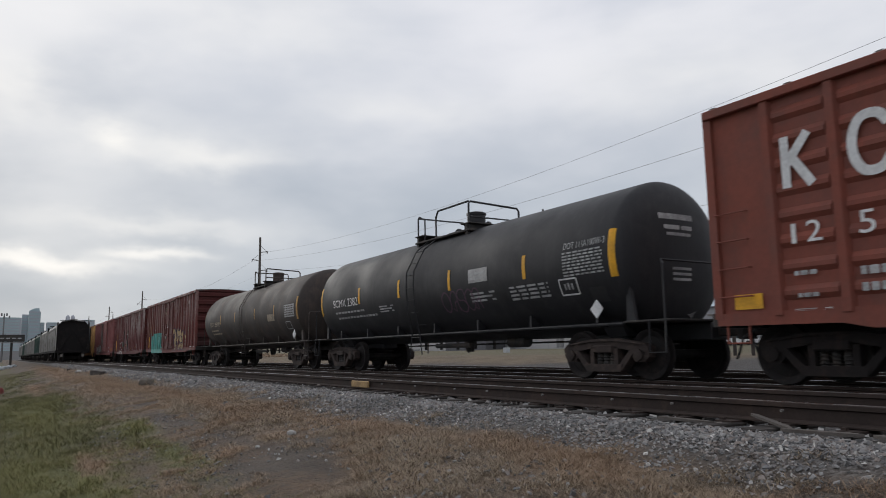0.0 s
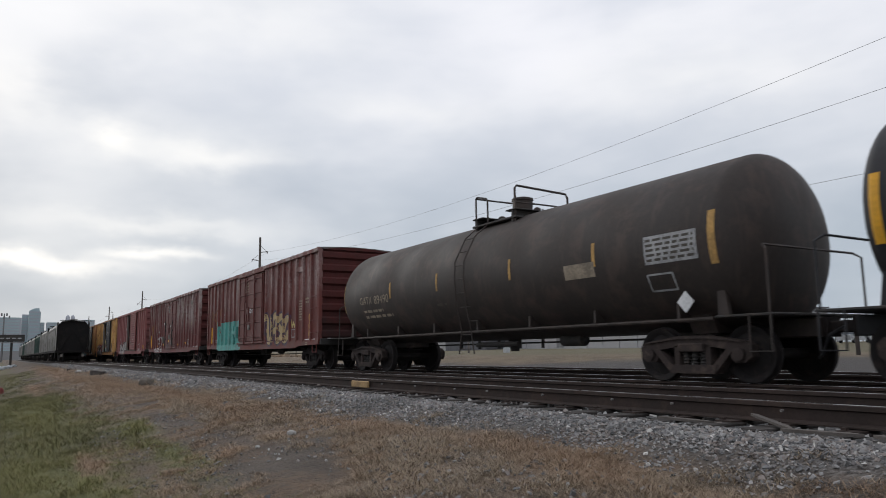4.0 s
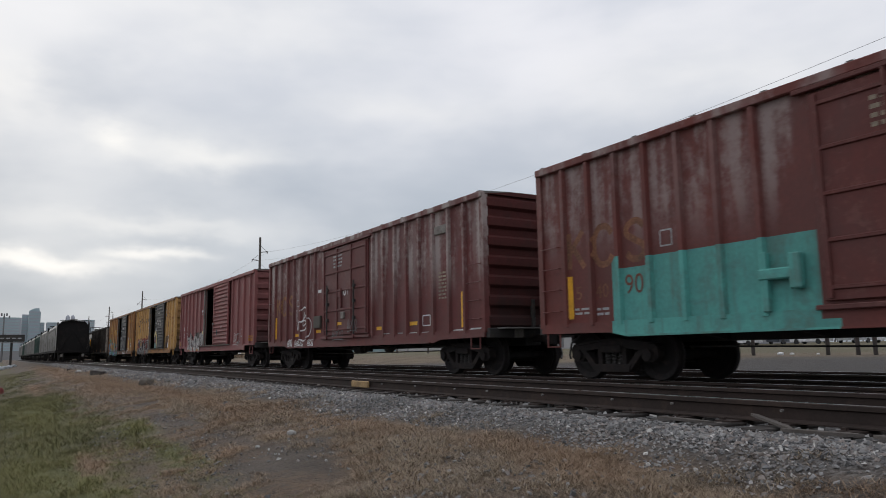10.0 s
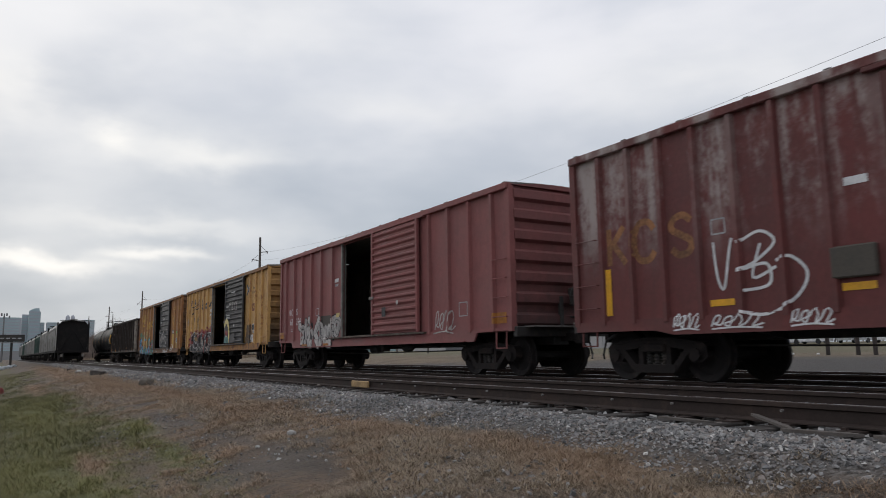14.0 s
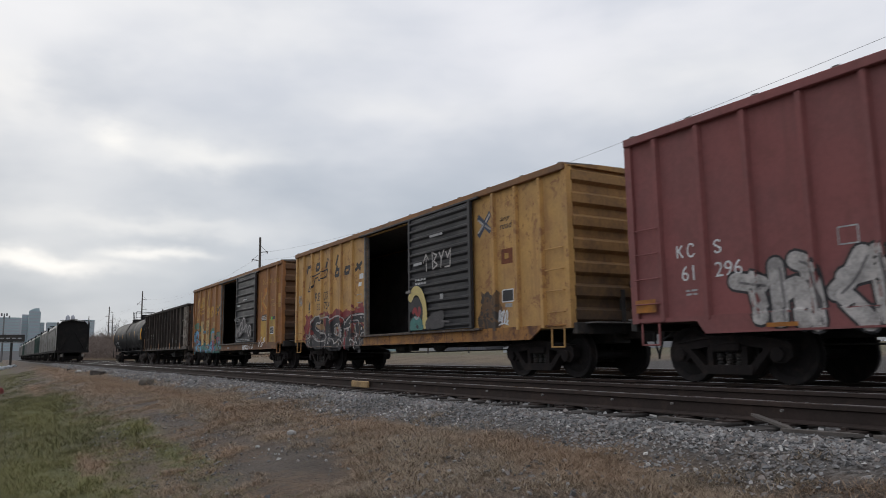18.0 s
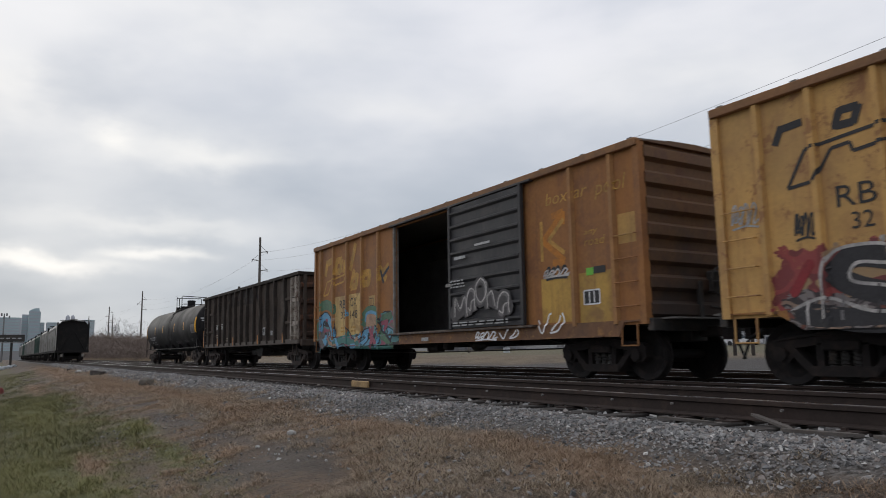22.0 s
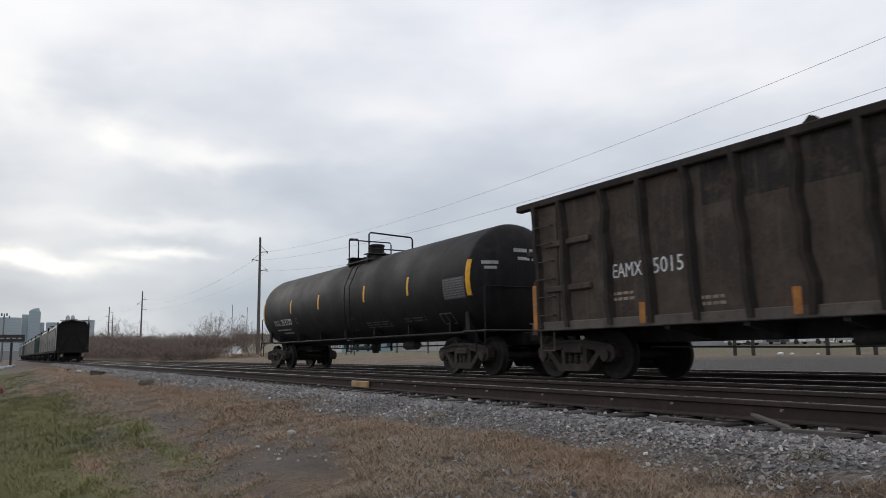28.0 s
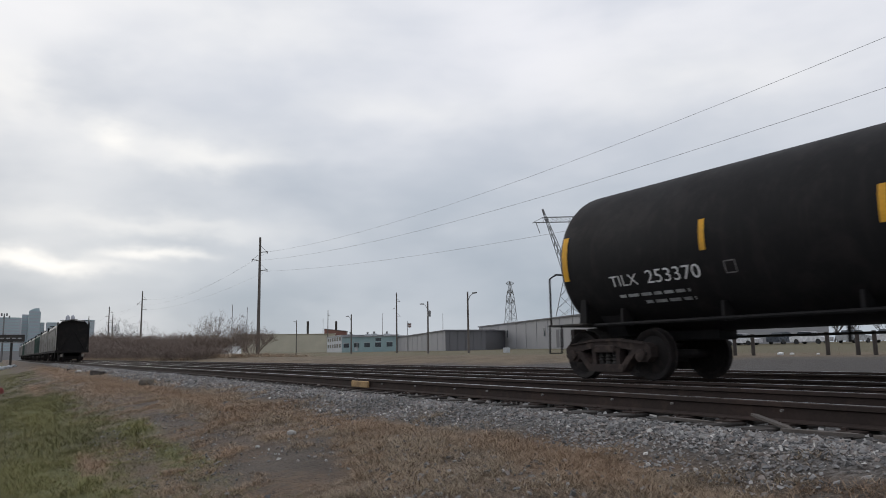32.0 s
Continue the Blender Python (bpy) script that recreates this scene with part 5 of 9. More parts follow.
STONE = island_material("ballast_stone", [(0.07, 0.07, 0.07), (0.16, 0.158, 0.157), (0.22, 0.217, 0.216), (0.28, 0.275, 0.27), (0.31, 0.3, 0.29), (0.22, 0.185, 0.165), (0.17, 0.17, 0.173), (0.33, 0.285, 0.255), (0.28, 0.275, 0.27), (0.58, 0.56, 0.53)])
stones("ballast", [(-9.5, 1.5, 4.75, 5.2, 17000, 0.009, 0.027, 0.0), (-20, -9.5, 4.7, 5.22, 10000, 0.012, 0.032, 0.0), (-45, -20, 4.5, 5.35, 9000, 0.022, 0.05, 0.0), (-90, -45, 4.2, 5.3, 3500, 0.05, 0.08, 0.0), (-9.5, 1.5, 3.6, 4.75, 18000, 0.007, 0.02, 1.6), (-20, -9.5, 3.6, 4.7, 9000, 0.009, 0.026, 1.6), (-45, -20, 3.7, 4.5, 4000, 0.02, 0.045, 1.1), (-14, 2, 1.2, 3.9, 7000, 0.005, 0.02, 0.6), (-30, 3, 7.9, 9.4, 3000, 0.03, 0.05, 0.0), (-34, 2, 5.4, 7.6, 3500, 0.025, 0.04, 0.0), (-30, 4, 12.5, 13.6, 1200, 0.04, 0.06, 0.0)], STONE, "grey crushed-stone ballast beside the rails")


def grass_material(name, first, second, kind):
    """Blades in two families of colour that lie in soft patches."""
    m = bpy.data.materials.new(name)
    m.use_nodes = True
    n = Nodes(m.node_tree)
    r = n.add("ShaderNodeNewGeometry").outputs["Random Per Island"]
    tones = []
    for stops in (first, second):
        ramp = n.add("ShaderNodeValToRGB", {0: r})
        el = ramp.color_ramp.elements
        while len(el) < len(stops):
            el.new(0.5)
        for i, c in enumerate(stops):
            el[i].position, el[i].color = i / (len(stops) - 1), (*c, 1.0)
        tones.append(ramp.outputs[0])
    co = n.add("ShaderNodeTexCoord").outputs["Object"]
    where = n.math("ADD", n.math("MULTIPLY", n.noise(co, 0.8, 4.0, 0.6), 0.75), n.math("MULTIPLY", n.noise(co, 6.0, 3.0), 0.25))
    col = n.mix(n.math("MAXIMUM", n.ramp(where, 0.46, 0.62), n.math("MULTIPLY", spot_node(n, co, kind), 0.9)), tones[0], tones[1])
    p = n.add("ShaderNodeBsdfPrincipled", {"Base Color": col, "Roughness": 0.9})
    n.add("ShaderNodeOutputMaterial", {0: p.outputs[0]})
    return m


def blades(name, areas, mat, keep, label):
    """Tufts of matted blades that lean outwards; keep gives each spot's thickness of growth."""
    rng = random.Random(9)
    v, f = [], []
    for x0, x1, y0, y1, count, h0, h1 in areas:
        for _ in range(count):
            x, y = rng.uniform(x0, x1), rng.uniform(y0, y1)
            d = keep(x, y)
            if rng.random() > d:
                continue
            z = ground_z(x, y) - 0.008
            big = rng.random() < 0.06
            grow = (0.55 + 0.7 * min(1.0, d)) * (1.7 if big else 1.0)
            spread = h1 * rng.uniform(0.5, 1.6)
            for _b in range(9 if big else 5):
                h = rng.uniform(h0, h1) * grow
                a, lean = rng.uniform(0, 6.283), rng.uniform(0.5, 3.0) * h
                w = 0.0015 + h1 * 0.035
                q, b = rng.uniform(0, spread), rng.uniform(0, 6.283)
                bx, by = x + q * math.cos(b), y + q * math.sin(b)
                cx, cy = math.cos(a), math.sin(a)
                k = len(v)
                v += [(bx - cy * w, by + cx * w, z), (bx + cy * w, by - cx * w, z), (bx + cx * lean, by + cy * lean, z + h)]
                f.append((k, k + 1, k + 2))
    return scatter(name, v, f, mat, label, "grass")


def green_here(x, y):
    g = noise.noise((x * 0.22, y * 0.35, 11.0)) * 0.9 + noise.noise((x * 1.1, y * 1.1, 2.0)) * 0.5 + (1.35 - y) * 0.8 + (-6.0 - x) * 0.02
    return max(0.0, min(1.0, 0.42 + 0.75 * g + 0.8 * spot_at("green", x, y) - 1.3 * spot_at("tan", x, y) - spot_at("dark", x, y) - 0.7 * spot_at("orange", x, y)))


DRY = grass_material("dry_grass", [(0.19, 0.15, 0.112), (0.26, 0.205, 0.15), (0.35, 0.275, 0.195), (0.45, 0.365, 0.26), (0.23, 0.185, 0.145)], [(0.18, 0.115, 0.075), (0.26, 0.17, 0.11), (0.34, 0.23, 0.15), (0.44, 0.325, 0.215), (0.24, 0.16, 0.105)], "orange")
GREEN = grass_material("green_grass", [(0.06, 0.066, 0.027), (0.085, 0.09, 0.035), (0.125, 0.123, 0.05), (0.2, 0.17, 0.08)], [(0.13, 0.138, 0.045), (0.17, 0.168, 0.058), (0.21, 0.2, 0.075), (0.29, 0.24, 0.11)], "green")


def dry_keep(x, y):
    d = noise.noise((x * 0.5, y * 0.8, 4.0)) * 0.8 + 1.1 * noise.noise((x * 2.2, y * 3.0, 8.0))
    return max(0.0, min(1.0, 0.45 + 1.15 * d + 0.35 * max(0.0, min(1.0, y - 2.6)) - max(0.0, (y - 4.1) * 1.3) + 0.7 * spot_at("tan", x, y) + 0.6 * spot_at("orange", x, y) - 0.9 * spot_at("dark", x, y))) * (1.0 - 0.92 * green_here(x, y))


def green_keep(x, y):
    return green_here(x, y) * max(0.1, min(1.0, 0.75 + 0.8 * noise.noise((x * 1.5, y * 2.0, 6.0))))


AREAS = [(-9, 0.5, 0.4, 5.0, 78000, 0.012, 0.042), (-18, -9, -0.6, 5.0, 42000, 0.018, 0.055), (-40, -18, -1.0, 4.9, 24000, 0.03, 0.085), (-90, -40, -3.0, 4.7, 8000, 0.05, 0.14)]
blades("dry_grass", AREAS, DRY, dry_keep, "short dry brown grass beside the track")
blades("green_grass", [(-12, -4, -0.6, 3.2, 34000, 0.016, 0.06), (-30, -12, -1.5, 3.4, 34000, 0.025, 0.085), (-70, -30, -4.0, 3.4, 8000, 0.05, 0.12)], GREEN, green_keep, "patchy green grass on the slope")


def pebble(name, x, y, s, flat, mat, label, category, seed):
    rng = random.Random(seed)
    bm = bmesh.new()
    bmesh.ops.create_icosphere(bm, subdivisions=2, radius=s)
    for q in bm.verts:
        q.co *= 1 + 0.25 * noise.noise(q.co * (2.2 / s) + Vector((seed, 0, 0)))
        q.co.z *= flat
    me = bpy.data.meshes.new(name)
    bm.to_mesh(me)
    bm.free()
    me.materials.append(mat)
    ob = tagged(new(name, me), label, category)
    ob.location = (x, y, ground_z(x, y) + s * flat * 0.4)
    ob.rotation_euler = (0, 0, rng.uniform(0, 3))
    return ob


blades("weed_patch", [(-16.9, -15.1, 16.5, 17.3, 500, 0.03, 0.11)], GREEN, lambda x, y: 0.9, "low green weeds beside the far track")
PALE_STONE = material("pale_stone", (0.42, 0.41, 0.39), 0.9, 0.0, 0.3, 6.0)
pebble("rock", -8.5, 3.05, 0.06, 0.7, PALE_STONE, "pale grey rock lying in dry grass", "rock", 3)
pebble("rock", -8.2, 2.55, 0.03, 0.7, PALE_STONE, "small pale stone lying in dry grass", "rock", 4)
pebble("rock", -23.3, 3.82, 0.22, 0.8, material("dull_stone", (0.14, 0.12, 0.1), 0.95, 0.0, 0.4, 3.0), "brown weathered lump beside the ballast", "rock", 6)
thing("marker_stub", Geo().lathe([(-0.1, 0.12), (0.16, 0.12), (0.24, 0.08), (0.27, 0.03)], 2, (0, 0, 0), 14), paint("stub_red", (0.13, 0.025, 0.02), 0.7, 0.4), "short dark red marker stub in the grass", "marker", smooth=True, at=(-35.61, 0.15, ground_z(-35.61, 0.15)))
pebble("rock", -46.0, 3.9, 0.2, 0.6, PALE_STONE, "pale stone at the edge of the ballast", "rock", 8)
OLD_WOOD = material("old_wood", (0.12, 0.105, 0.095), 0.95, 0.0, 0.4, 4.0, (0.1, 0.08, 0.065), 0.5, bump=0.5)


def plank(x, y, z, length, width, thick, turn, tilt, mat, label, name="wood_plank"):
    g = Geo().prism([(-length / 2, -width * 0.3), (-length * 0.3, -width / 2), (length * 0.42, -width * 0.42), (length / 2, 0.0), (length * 0.3, width / 2), (-length * 0.45, width * 0.4)], 2, -thick / 2, thick / 2)
    ob = thing(name, g, mat, label, "plank" if name == "wood_plank" else "timber")
    ob.matrix_basis = pose(x, y, z, 0, tilt, turn)
    return ob


plank(-3.72, 5.42, -0.045, 0.55, 0.06, 0.02, -22, 8, OLD_WOOD, "splintered grey wood strip beside the rail")
plank(-3.25, 5.32, -0.085, 0.6, 0.09, 0.025, 8, 0, OLD_WOOD, "weathered grey wood splinter on the ballast")
plank(-4.55, 5.36, -0.085, 0.6, 0.07, 0.025, 3, 1, OLD_WOOD, "weathered pale plank beside the ties")
plank(-2.6, 5.3, -0.085, 0.5, 0.1, 0.025, -4, 2, OLD_WOOD, "broken weathered plank on the ballast")
DARK_WOOD = material("dark_timber", (0.06, 0.05, 0.045), 0.95, 0.0, 0.4, 3.0)
plank(-38.2, 4.09, -0.2, 1.2, 0.35, 0.22, 20, 3, DARK_WOOD, "discarded dark railway tie on the gravel", "old_tie")
plank(-52.6, 3.93, -0.22, 0.9, 0.25, 0.15, -10, 0, DARK_WOOD, "short piece of dark timber on the gravel", "timber_piece")
part("rail_marker", Geo().box(-12.45, -11.75, -0.755 - 0.085, -0.755 - 0.045, -0.055, 0.06, 0.01), paint("marker_tan", (0.42, 0.27, 0.12), 0.8, 0.5), near_track, "faded yellow paint mark on the rail")
for spot in range(9):
    part("joint_bolt", Geo().lathe([(-0.755 - 0.075, 0.012), (-0.755 - 0.045, 0.012)], 1, (-2.6 - 1.05 * spot - 0.12 * (spot % 3), 0, 0.03), 8), GREY_STEEL, near_track, "pale bolt on the rail")


# ---- parked hoppers on the near track ----
def hopper_mats():
    out = []
    for nm, c in (("hopper_cream", (0.36, 0.35, 0.33)), ("hopper_green", (0.055, 0.105, 0.09)), ("hopper_grey", (0.28, 0.28, 0.275))):
        out.append(material(nm, c, 0.7, 0.0, 0.3, 0.5, (0.12, 0.1, 0.08), 0.5, 0.4))
    return out


H_CREAM, H_GREEN, H_GREY = hopper_mats()
H_DARK = material("hopper_end_dark", (0.015, 0.014, 0.014), 0.9, 0.0, 0.35, 0.8, (0.03, 0.024, 0.021), 0.5, gloss=0.2)


def hopper(x, mat, colour):
    """A covered hopper: rounded sides, sloped ends, roof walk, outlet gates. x: its right-hand end."""
    car = holder("hopper_car", (x, NEAR_Y, 0.1), "parked " + colour + " covered hopper car on the near track", "hopper car", "parked hopper cars")
    length = 17.0
    sec = []
    for i in range(13):
        q = math.pi * i / 12
        sec.append((-1.56 * math.cos(q) * (1.0 if 0 < i < 12 else 1.0), 3.55 + 0.72 * math.sin(q)))
    outline = [(-1.35, 1.1), (-1.58, 1.6), (-1.6, 3.2)] + sec[1:-1] + [(1.6, 3.2), (1.58, 1.6), (1.35, 1.1)]
    shell, rings = Geo(), ((-length + 0.9, 0.86), (-length + 1.5, 0.97), (-length + 2.6, 1.0), (-2.2, 1.0), (-1.1, 0.97), (-0.5, 0.86))
    k = len(outline)
    shell.add([(xs, y * w, 1.1 + (z - 1.1) * (0.5 + 0.5 * w)) for xs, w in rings for y, z in outline],
              [(j * k + i, j * k + (i + 1) % k, (j + 1) * k + (i + 1) % k, (j + 1) * k + i) for j in range(5) for i in range(k)] + [tuple(range(k))[::-1], tuple(range(5 * k, 6 * k))])
    part("body", shell, mat, car, smooth=True)
    for s, xe in ((-1, -0.0), (1, -length + 0.75)):
        part("end_frame", Geo().prism([(-1.36, 1.0), (-1.44, 3.3), (-1.4, 3.85), (-1.05, 4.22), (1.05, 4.22), (1.4, 3.85), (1.44, 3.3), (1.36, 1.0)], 0, xe - 0.45, xe - 0.37), H_DARK, car, "dark end sheet")
        part("end_sill", Geo().box(xe - 0.45, xe - 0.1, -1.5, 1.5, 0.95, 1.15, 0.02), H_DARK, car)
        part("end_ladder", Geo().box(xe - 0.3, xe - 0.27, -1.35, -1.32, 1.1, 4.0).box(xe - 0.3, xe - 0.27, -0.92, -0.89, 1.1, 4.0), H_DARK, car)
        part("end_walk", Geo().box(xe - 0.46, xe - 0.02, -1.25, 1.25, 4.26, 4.31), H_DARK, car, "roof-end grating")
        part("end_brace", Geo().rod((xe - 0.3, -1.2, 1.15), (xe - 0.36, -0.2, 3.0), 0.05, 6).rod((xe - 0.3, 1.2, 1.15), (xe - 0.36, 0.2, 3.0), 0.05, 6), H_DARK, car)
        for sy in (-1, 1):
            part("corner_post", Geo().box(xe - 0.4, xe - 0.25, sy * 1.45 - 0.06, sy * 1.45 + 0.06, 1.0, 4.1, 0.02), H_DARK, car)
            part("reflector", Geo().box(xe - 0.1, xe - 0.09, sy * 0.98 - 0.1, sy * 0.98 + 0.1, 0.55, 0.8), WORN_EDGE, car)
    part("roof_walk", Geo().box(-length + 0.4, -0.1, -0.35, 0.35, 4.36, 4.4), GREY_STEEL, car)
    for i in range(9):
        xr = -length + 1.6 + i * (length - 2.5) / 8
        part("side_rib", Geo().box(xr - 0.04, xr + 0.04, -1.66, -1.56, 1.2, 3.5), mat, car)
    for i in range(3):
        xg = -length + 3.6 + i * 4.7
        part("outlet_hopper", Geo().prism([(xg - 1.6, 1.15), (xg + 1.6, 1.15), (xg + 0.5, 0.4), (xg - 0.5, 0.4)], 1, -1.1, 1.1), H_DARK, car)
    part("side_sill", Geo().box(-length + 0.4, -0.3, -1.55, -1.35, 0.98, 1.2).box(-length + 0.4, -0.3, 1.35, 1.55, 0.98, 1.2), H_DARK, car)
    truck(car, -1.9, False)
    truck(car, -length + 2.2, False)
    return car


for i, (hm, hc) in enumerate([(H_CREAM, "pale grey"), (H_CREAM, "pale grey"), (H_GREEN, "dark green"), (H_CREAM, "pale grey"), (H_CREAM, "pale grey"), (H_GREY, "grey"), (H_GREEN, "dark green"), (H_CREAM, "pale grey"), (H_GREY, "grey")]):
    hopper(-84.0 - 17.6 * i, hm, hc)


# ---- poles, lines and towers ----
POLE_WOOD = material("pole_wood", (0.13, 0.115, 0.105), 0.9, 0.0, 0.3, 1.0)
POLE_STEEL = material("pole_steel", (0.2, 0.2, 0.2), 0.6, 0.3, 0.2, 1.0)
WIRE = paint("wire_grey", (0.3, 0.3, 0.31))
INSULATOR = paint("insulator_grey", (0.3, 0.29, 0.29))


def line_pole(x, y, z0, z1, arms, label, r=0.3):
    ob = holder("utility_pole", (x, y, z0), label, "utility pole")
    h = z1 - z0
    part("shaft", Geo().rod((0, 0, -0.5), (0, 0, h), r, 12, r * 0.55), POLE_WOOD, ob, smooth=True)
    for z, s in arms:
        k = r / 0.34
        a = part("arm", Geo().rod((0, 0, z - z0 - 0.12 * k), (0, s * 1.4 * k, z - z0 + 0.1 * k), 0.075 * k, 6), POLE_WOOD, ob)
        part("stay", Geo().rod((0, 0, z - z0 + 1.2 * k), (0, s * 1.3 * k, z - z0 + 0.12 * k), 0.03 * k, 5), POLE_WOOD, a)
        part("insulator", Geo().lathe([(-0.35 * k, 0.05 * k), (-0.25 * k, 0.13 * k), (-0.12 * k, 0.06 * k), (0.0, 0.13 * k), (0.1 * k, 0.05 * k)], 2, (0, s * 1.4 * k, z - z0 + 0.1 * k), 8), INSULATOR, a)
    return ob


ROW_Y = 40.0
ROW = [(-430.0, 0.8), (-345.0, 0.8), (-259.0, 0.7), (-129.7, 0.5), (4.0, 0.3), (140.0, 0.3)]
for px, pz in ROW:
    d = 1.0 if px == 4.0 else 0.0
    line_pole(px, ROW_Y, pz, pz + 21.6, [(pz + 18.9, 1), (pz + 17.3 - 2.6 * d, -1), (pz + 15.5 - 5.5 * d, 1)], "tall wooden power pole with three short arms beyond the tracks", 0.34)
line_pole(-357.0, 43.0, 0.8, 19.6, [(17.5, 1), (16.0, -1)], "tall wooden power pole beyond the thicket")


def tube(pts, r, n):
    """One unbroken bent tube."""
    g, v, f = Geo(), [], []
    for i, p in enumerate(pts):
        d = (Vector(pts[min(i + 1, len(pts) - 1)]) - Vector(pts[max(i - 1, 0)])).normalized()
        u = d.orthogonal().normalized()
        w = d.cross(u)
        v += [Vector(p) + (u * math.cos(6.28319 * k / n) + w * math.sin(6.28319 * k / n)) * r for k in range(n)]
    for i in range(len(pts) - 1):
        f += [(i * n + k, i * n + (k + 1) % n, (i + 1) * n + (k + 1) % n, (i + 1) * n + k) for k in range(n)]
    return g.add(v, f)


def cable(p, q, sag, r=0.012):
    pts = []
    for i in range(25):
        u = i / 24
        v = Vector(p).lerp(Vector(q), u)
        pts.append((v.x, v.y, v.z - sag * 4 * u * (1 - u)))
    return tube(pts, r, 5)


for k, ((xa, za), (xb, zb)) in enumerate(zip(ROW, ROW[1:])):
    for h, s, low, sag in ((18.95, 1, 0.0, 2.72), (17.1, -1, 2.6, 2.5), (15.35, 1, 5.5, 1.6)):
        drop_a, drop_b = low if k == 4 else 0.0, low if k == 3 else 0.0
        thing("power_line", cable((xa, ROW_Y + s * 1.4, za + h - drop_a), (xb, ROW_Y + s * 1.4, zb + h - drop_b), sag if xb - xa > 100 else 1.2, 0.013 if k > 2 else 0.01), WIRE, "thin dark overhead power line hanging between poles", "power line", "power lines")


def street_lamp(x, y, z0, z1, side, label, extra=False):
    ob = holder("street_lamp", (x, y, z0), label, "street lamp")
    h = z1 - z0
    part("shaft", Geo().rod((0, 0, -0.3), (0, 0, h), 0.13, 10, 0.09), POLE_WOOD, ob)
    if side:
        part("bracket", Geo().pipe([(0, 0, h - 1.1), (side * 0.5, 0, h - 0.5), (side * 1.2, 0, h - 0.25)], 0.035, 6), POLE_STEEL, ob)
        part("lamp_head", Geo().prism([(side * 1.1, h - 0.32), (side * 1.7, h - 0.3), (side * 1.75, h - 0.18), (side * 1.15, h - 0.18)], 1, -0.14, 0.14), POLE_STEEL, ob)
    if extra:
        part("transformer", Geo().lathe([(h - 1.9, 0.2), (h - 1.2, 0.22), (h - 1.15, 0.1)], 2, (0.3, 0, 0), 12), POLE_STEEL, ob)
    return ob


street_lamp(-68.0, 45.0, 0.35, 7.3, 1, "wooden street lamp pole with a bracket lamp on the lawn")
street_lamp(-77.0, 45.0, 0.35, 6.8, -1, "wooden street lamp pole with a transformer on the lawn", True)
street_lamp(-99.9, 45.0, 0.35, 6.4, -1, "wooden street lamp pole on the lawn")
street_lamp(-160.0, 58.3, 0.5, 8.3, -1, "wooden street lamp pole before the low buildings")
line_pole(-113.7, 60.0, 0.7, 11.2, [(9.6, 1), (8.3, -1), (7.0, 1)], "wooden power pole with short arms before the warehouses", 0.17)
line_pole(-266.5, 110.0, 1.3, 17.6, [(15.5, 1), (14.0, 1)], "wooden power pole behind the buildings", 0.22)
for px, py, top in ((-174.5, 44.3, 9.6), (-193.0, 52.4, 13.9), (-192.0, 56.1, 13.2), (-250.1, 125.8, 15.7), (-221.7, 135.8, 14.3), (-305.8, 123.9, 16.3)):
    p = holder("flag_pole", (px, py, 0.6), "thin bare metal pole standing beyond the thicket", "pole", "bare poles")
    part("shaft", Geo().rod((0, 0, -0.3), (0, 0, top - 0.6), 0.11, 8, 0.06), POLE_WOOD, p)
for px, py, top in ((-308.3, 117.6, 15.1), (-303.6, 129.3, 15.0)):
    p = holder("chimney_stack", (px, py, 1.0), "slim dark chimney stack over the low buildings", "chimney", "chimney stacks")
    part("shaft", Geo().rod((0, 0, 0), (0, 0, top - 1.0), 0.55, 12, 0.5), DARK_STEEL, p)


def lattice_tower(x, y, z0, z1, w, arms, label):
    ob = holder("lattice_tower", (x, y, z0), label, "power pylon")
    h = z1 - z0
    levels = 9

    def corner(k, u):
        s = w * (1 - u) ** 1.25 + 0.9 * min(1.0, (1 - u) * 4 + 0.1)
        return Vector((s * (1 if k in (0, 1) else -1), s * (1 if k in (0, 3) else -1), h * u))
    for k in range(4):
        part("leg", tube([corner(k, i / levels) - Vector((0, 0, 0.8 if i == 0 else 0)) for i in range(levels + 1)], 0.13, 5), POLE_STEEL, ob)
        for i in range(levels):
            part("brace", Geo().rod(corner(k, i / levels), corner((k + 1) % 4, (i + 1) / levels), 0.06, 4), POLE_STEEL, ob)
            part("brace", Geo().rod(corner((k + 1) % 4, i / levels), corner(k, (i + 1) / levels), 0.06, 4), POLE_STEEL, ob)
            part("brace", Geo().rod(corner(k, i / levels), corner((k + 1) % 4, i / levels), 0.05, 4), POLE_STEEL, ob)
    for u, reach in arms:
        g = Geo()
        for s in (-1, 1):
            tip = Vector((s * reach * 0.35, s * reach, h * u))
            for dz in (0.9, -0.9):
                for k in (-1, 1):
                    g.rod((k * 0.7, s * 0.7, h * u + dz), tip, 0.07, 4)
            for i in range(4):
                q = i / 4
                a = Vector((0.7, s * 0.7, h * u + 0.9)).lerp(tip, q)
                b = Vector((-0.7, s * 0.7, h * u - 0.9)).lerp(tip, q)
                g.rod(a, b, 0.05, 4)
        part("cross_arm", g, POLE_STEEL, ob)
    return ob


lattice_tower(-266.5, 200.0, 1.4, 32.5, 2.2, [(0.97, 1.8), (0.84, 1.5), (0.7, 1.8)], "grey steel lattice pylon far behind the warehouses")


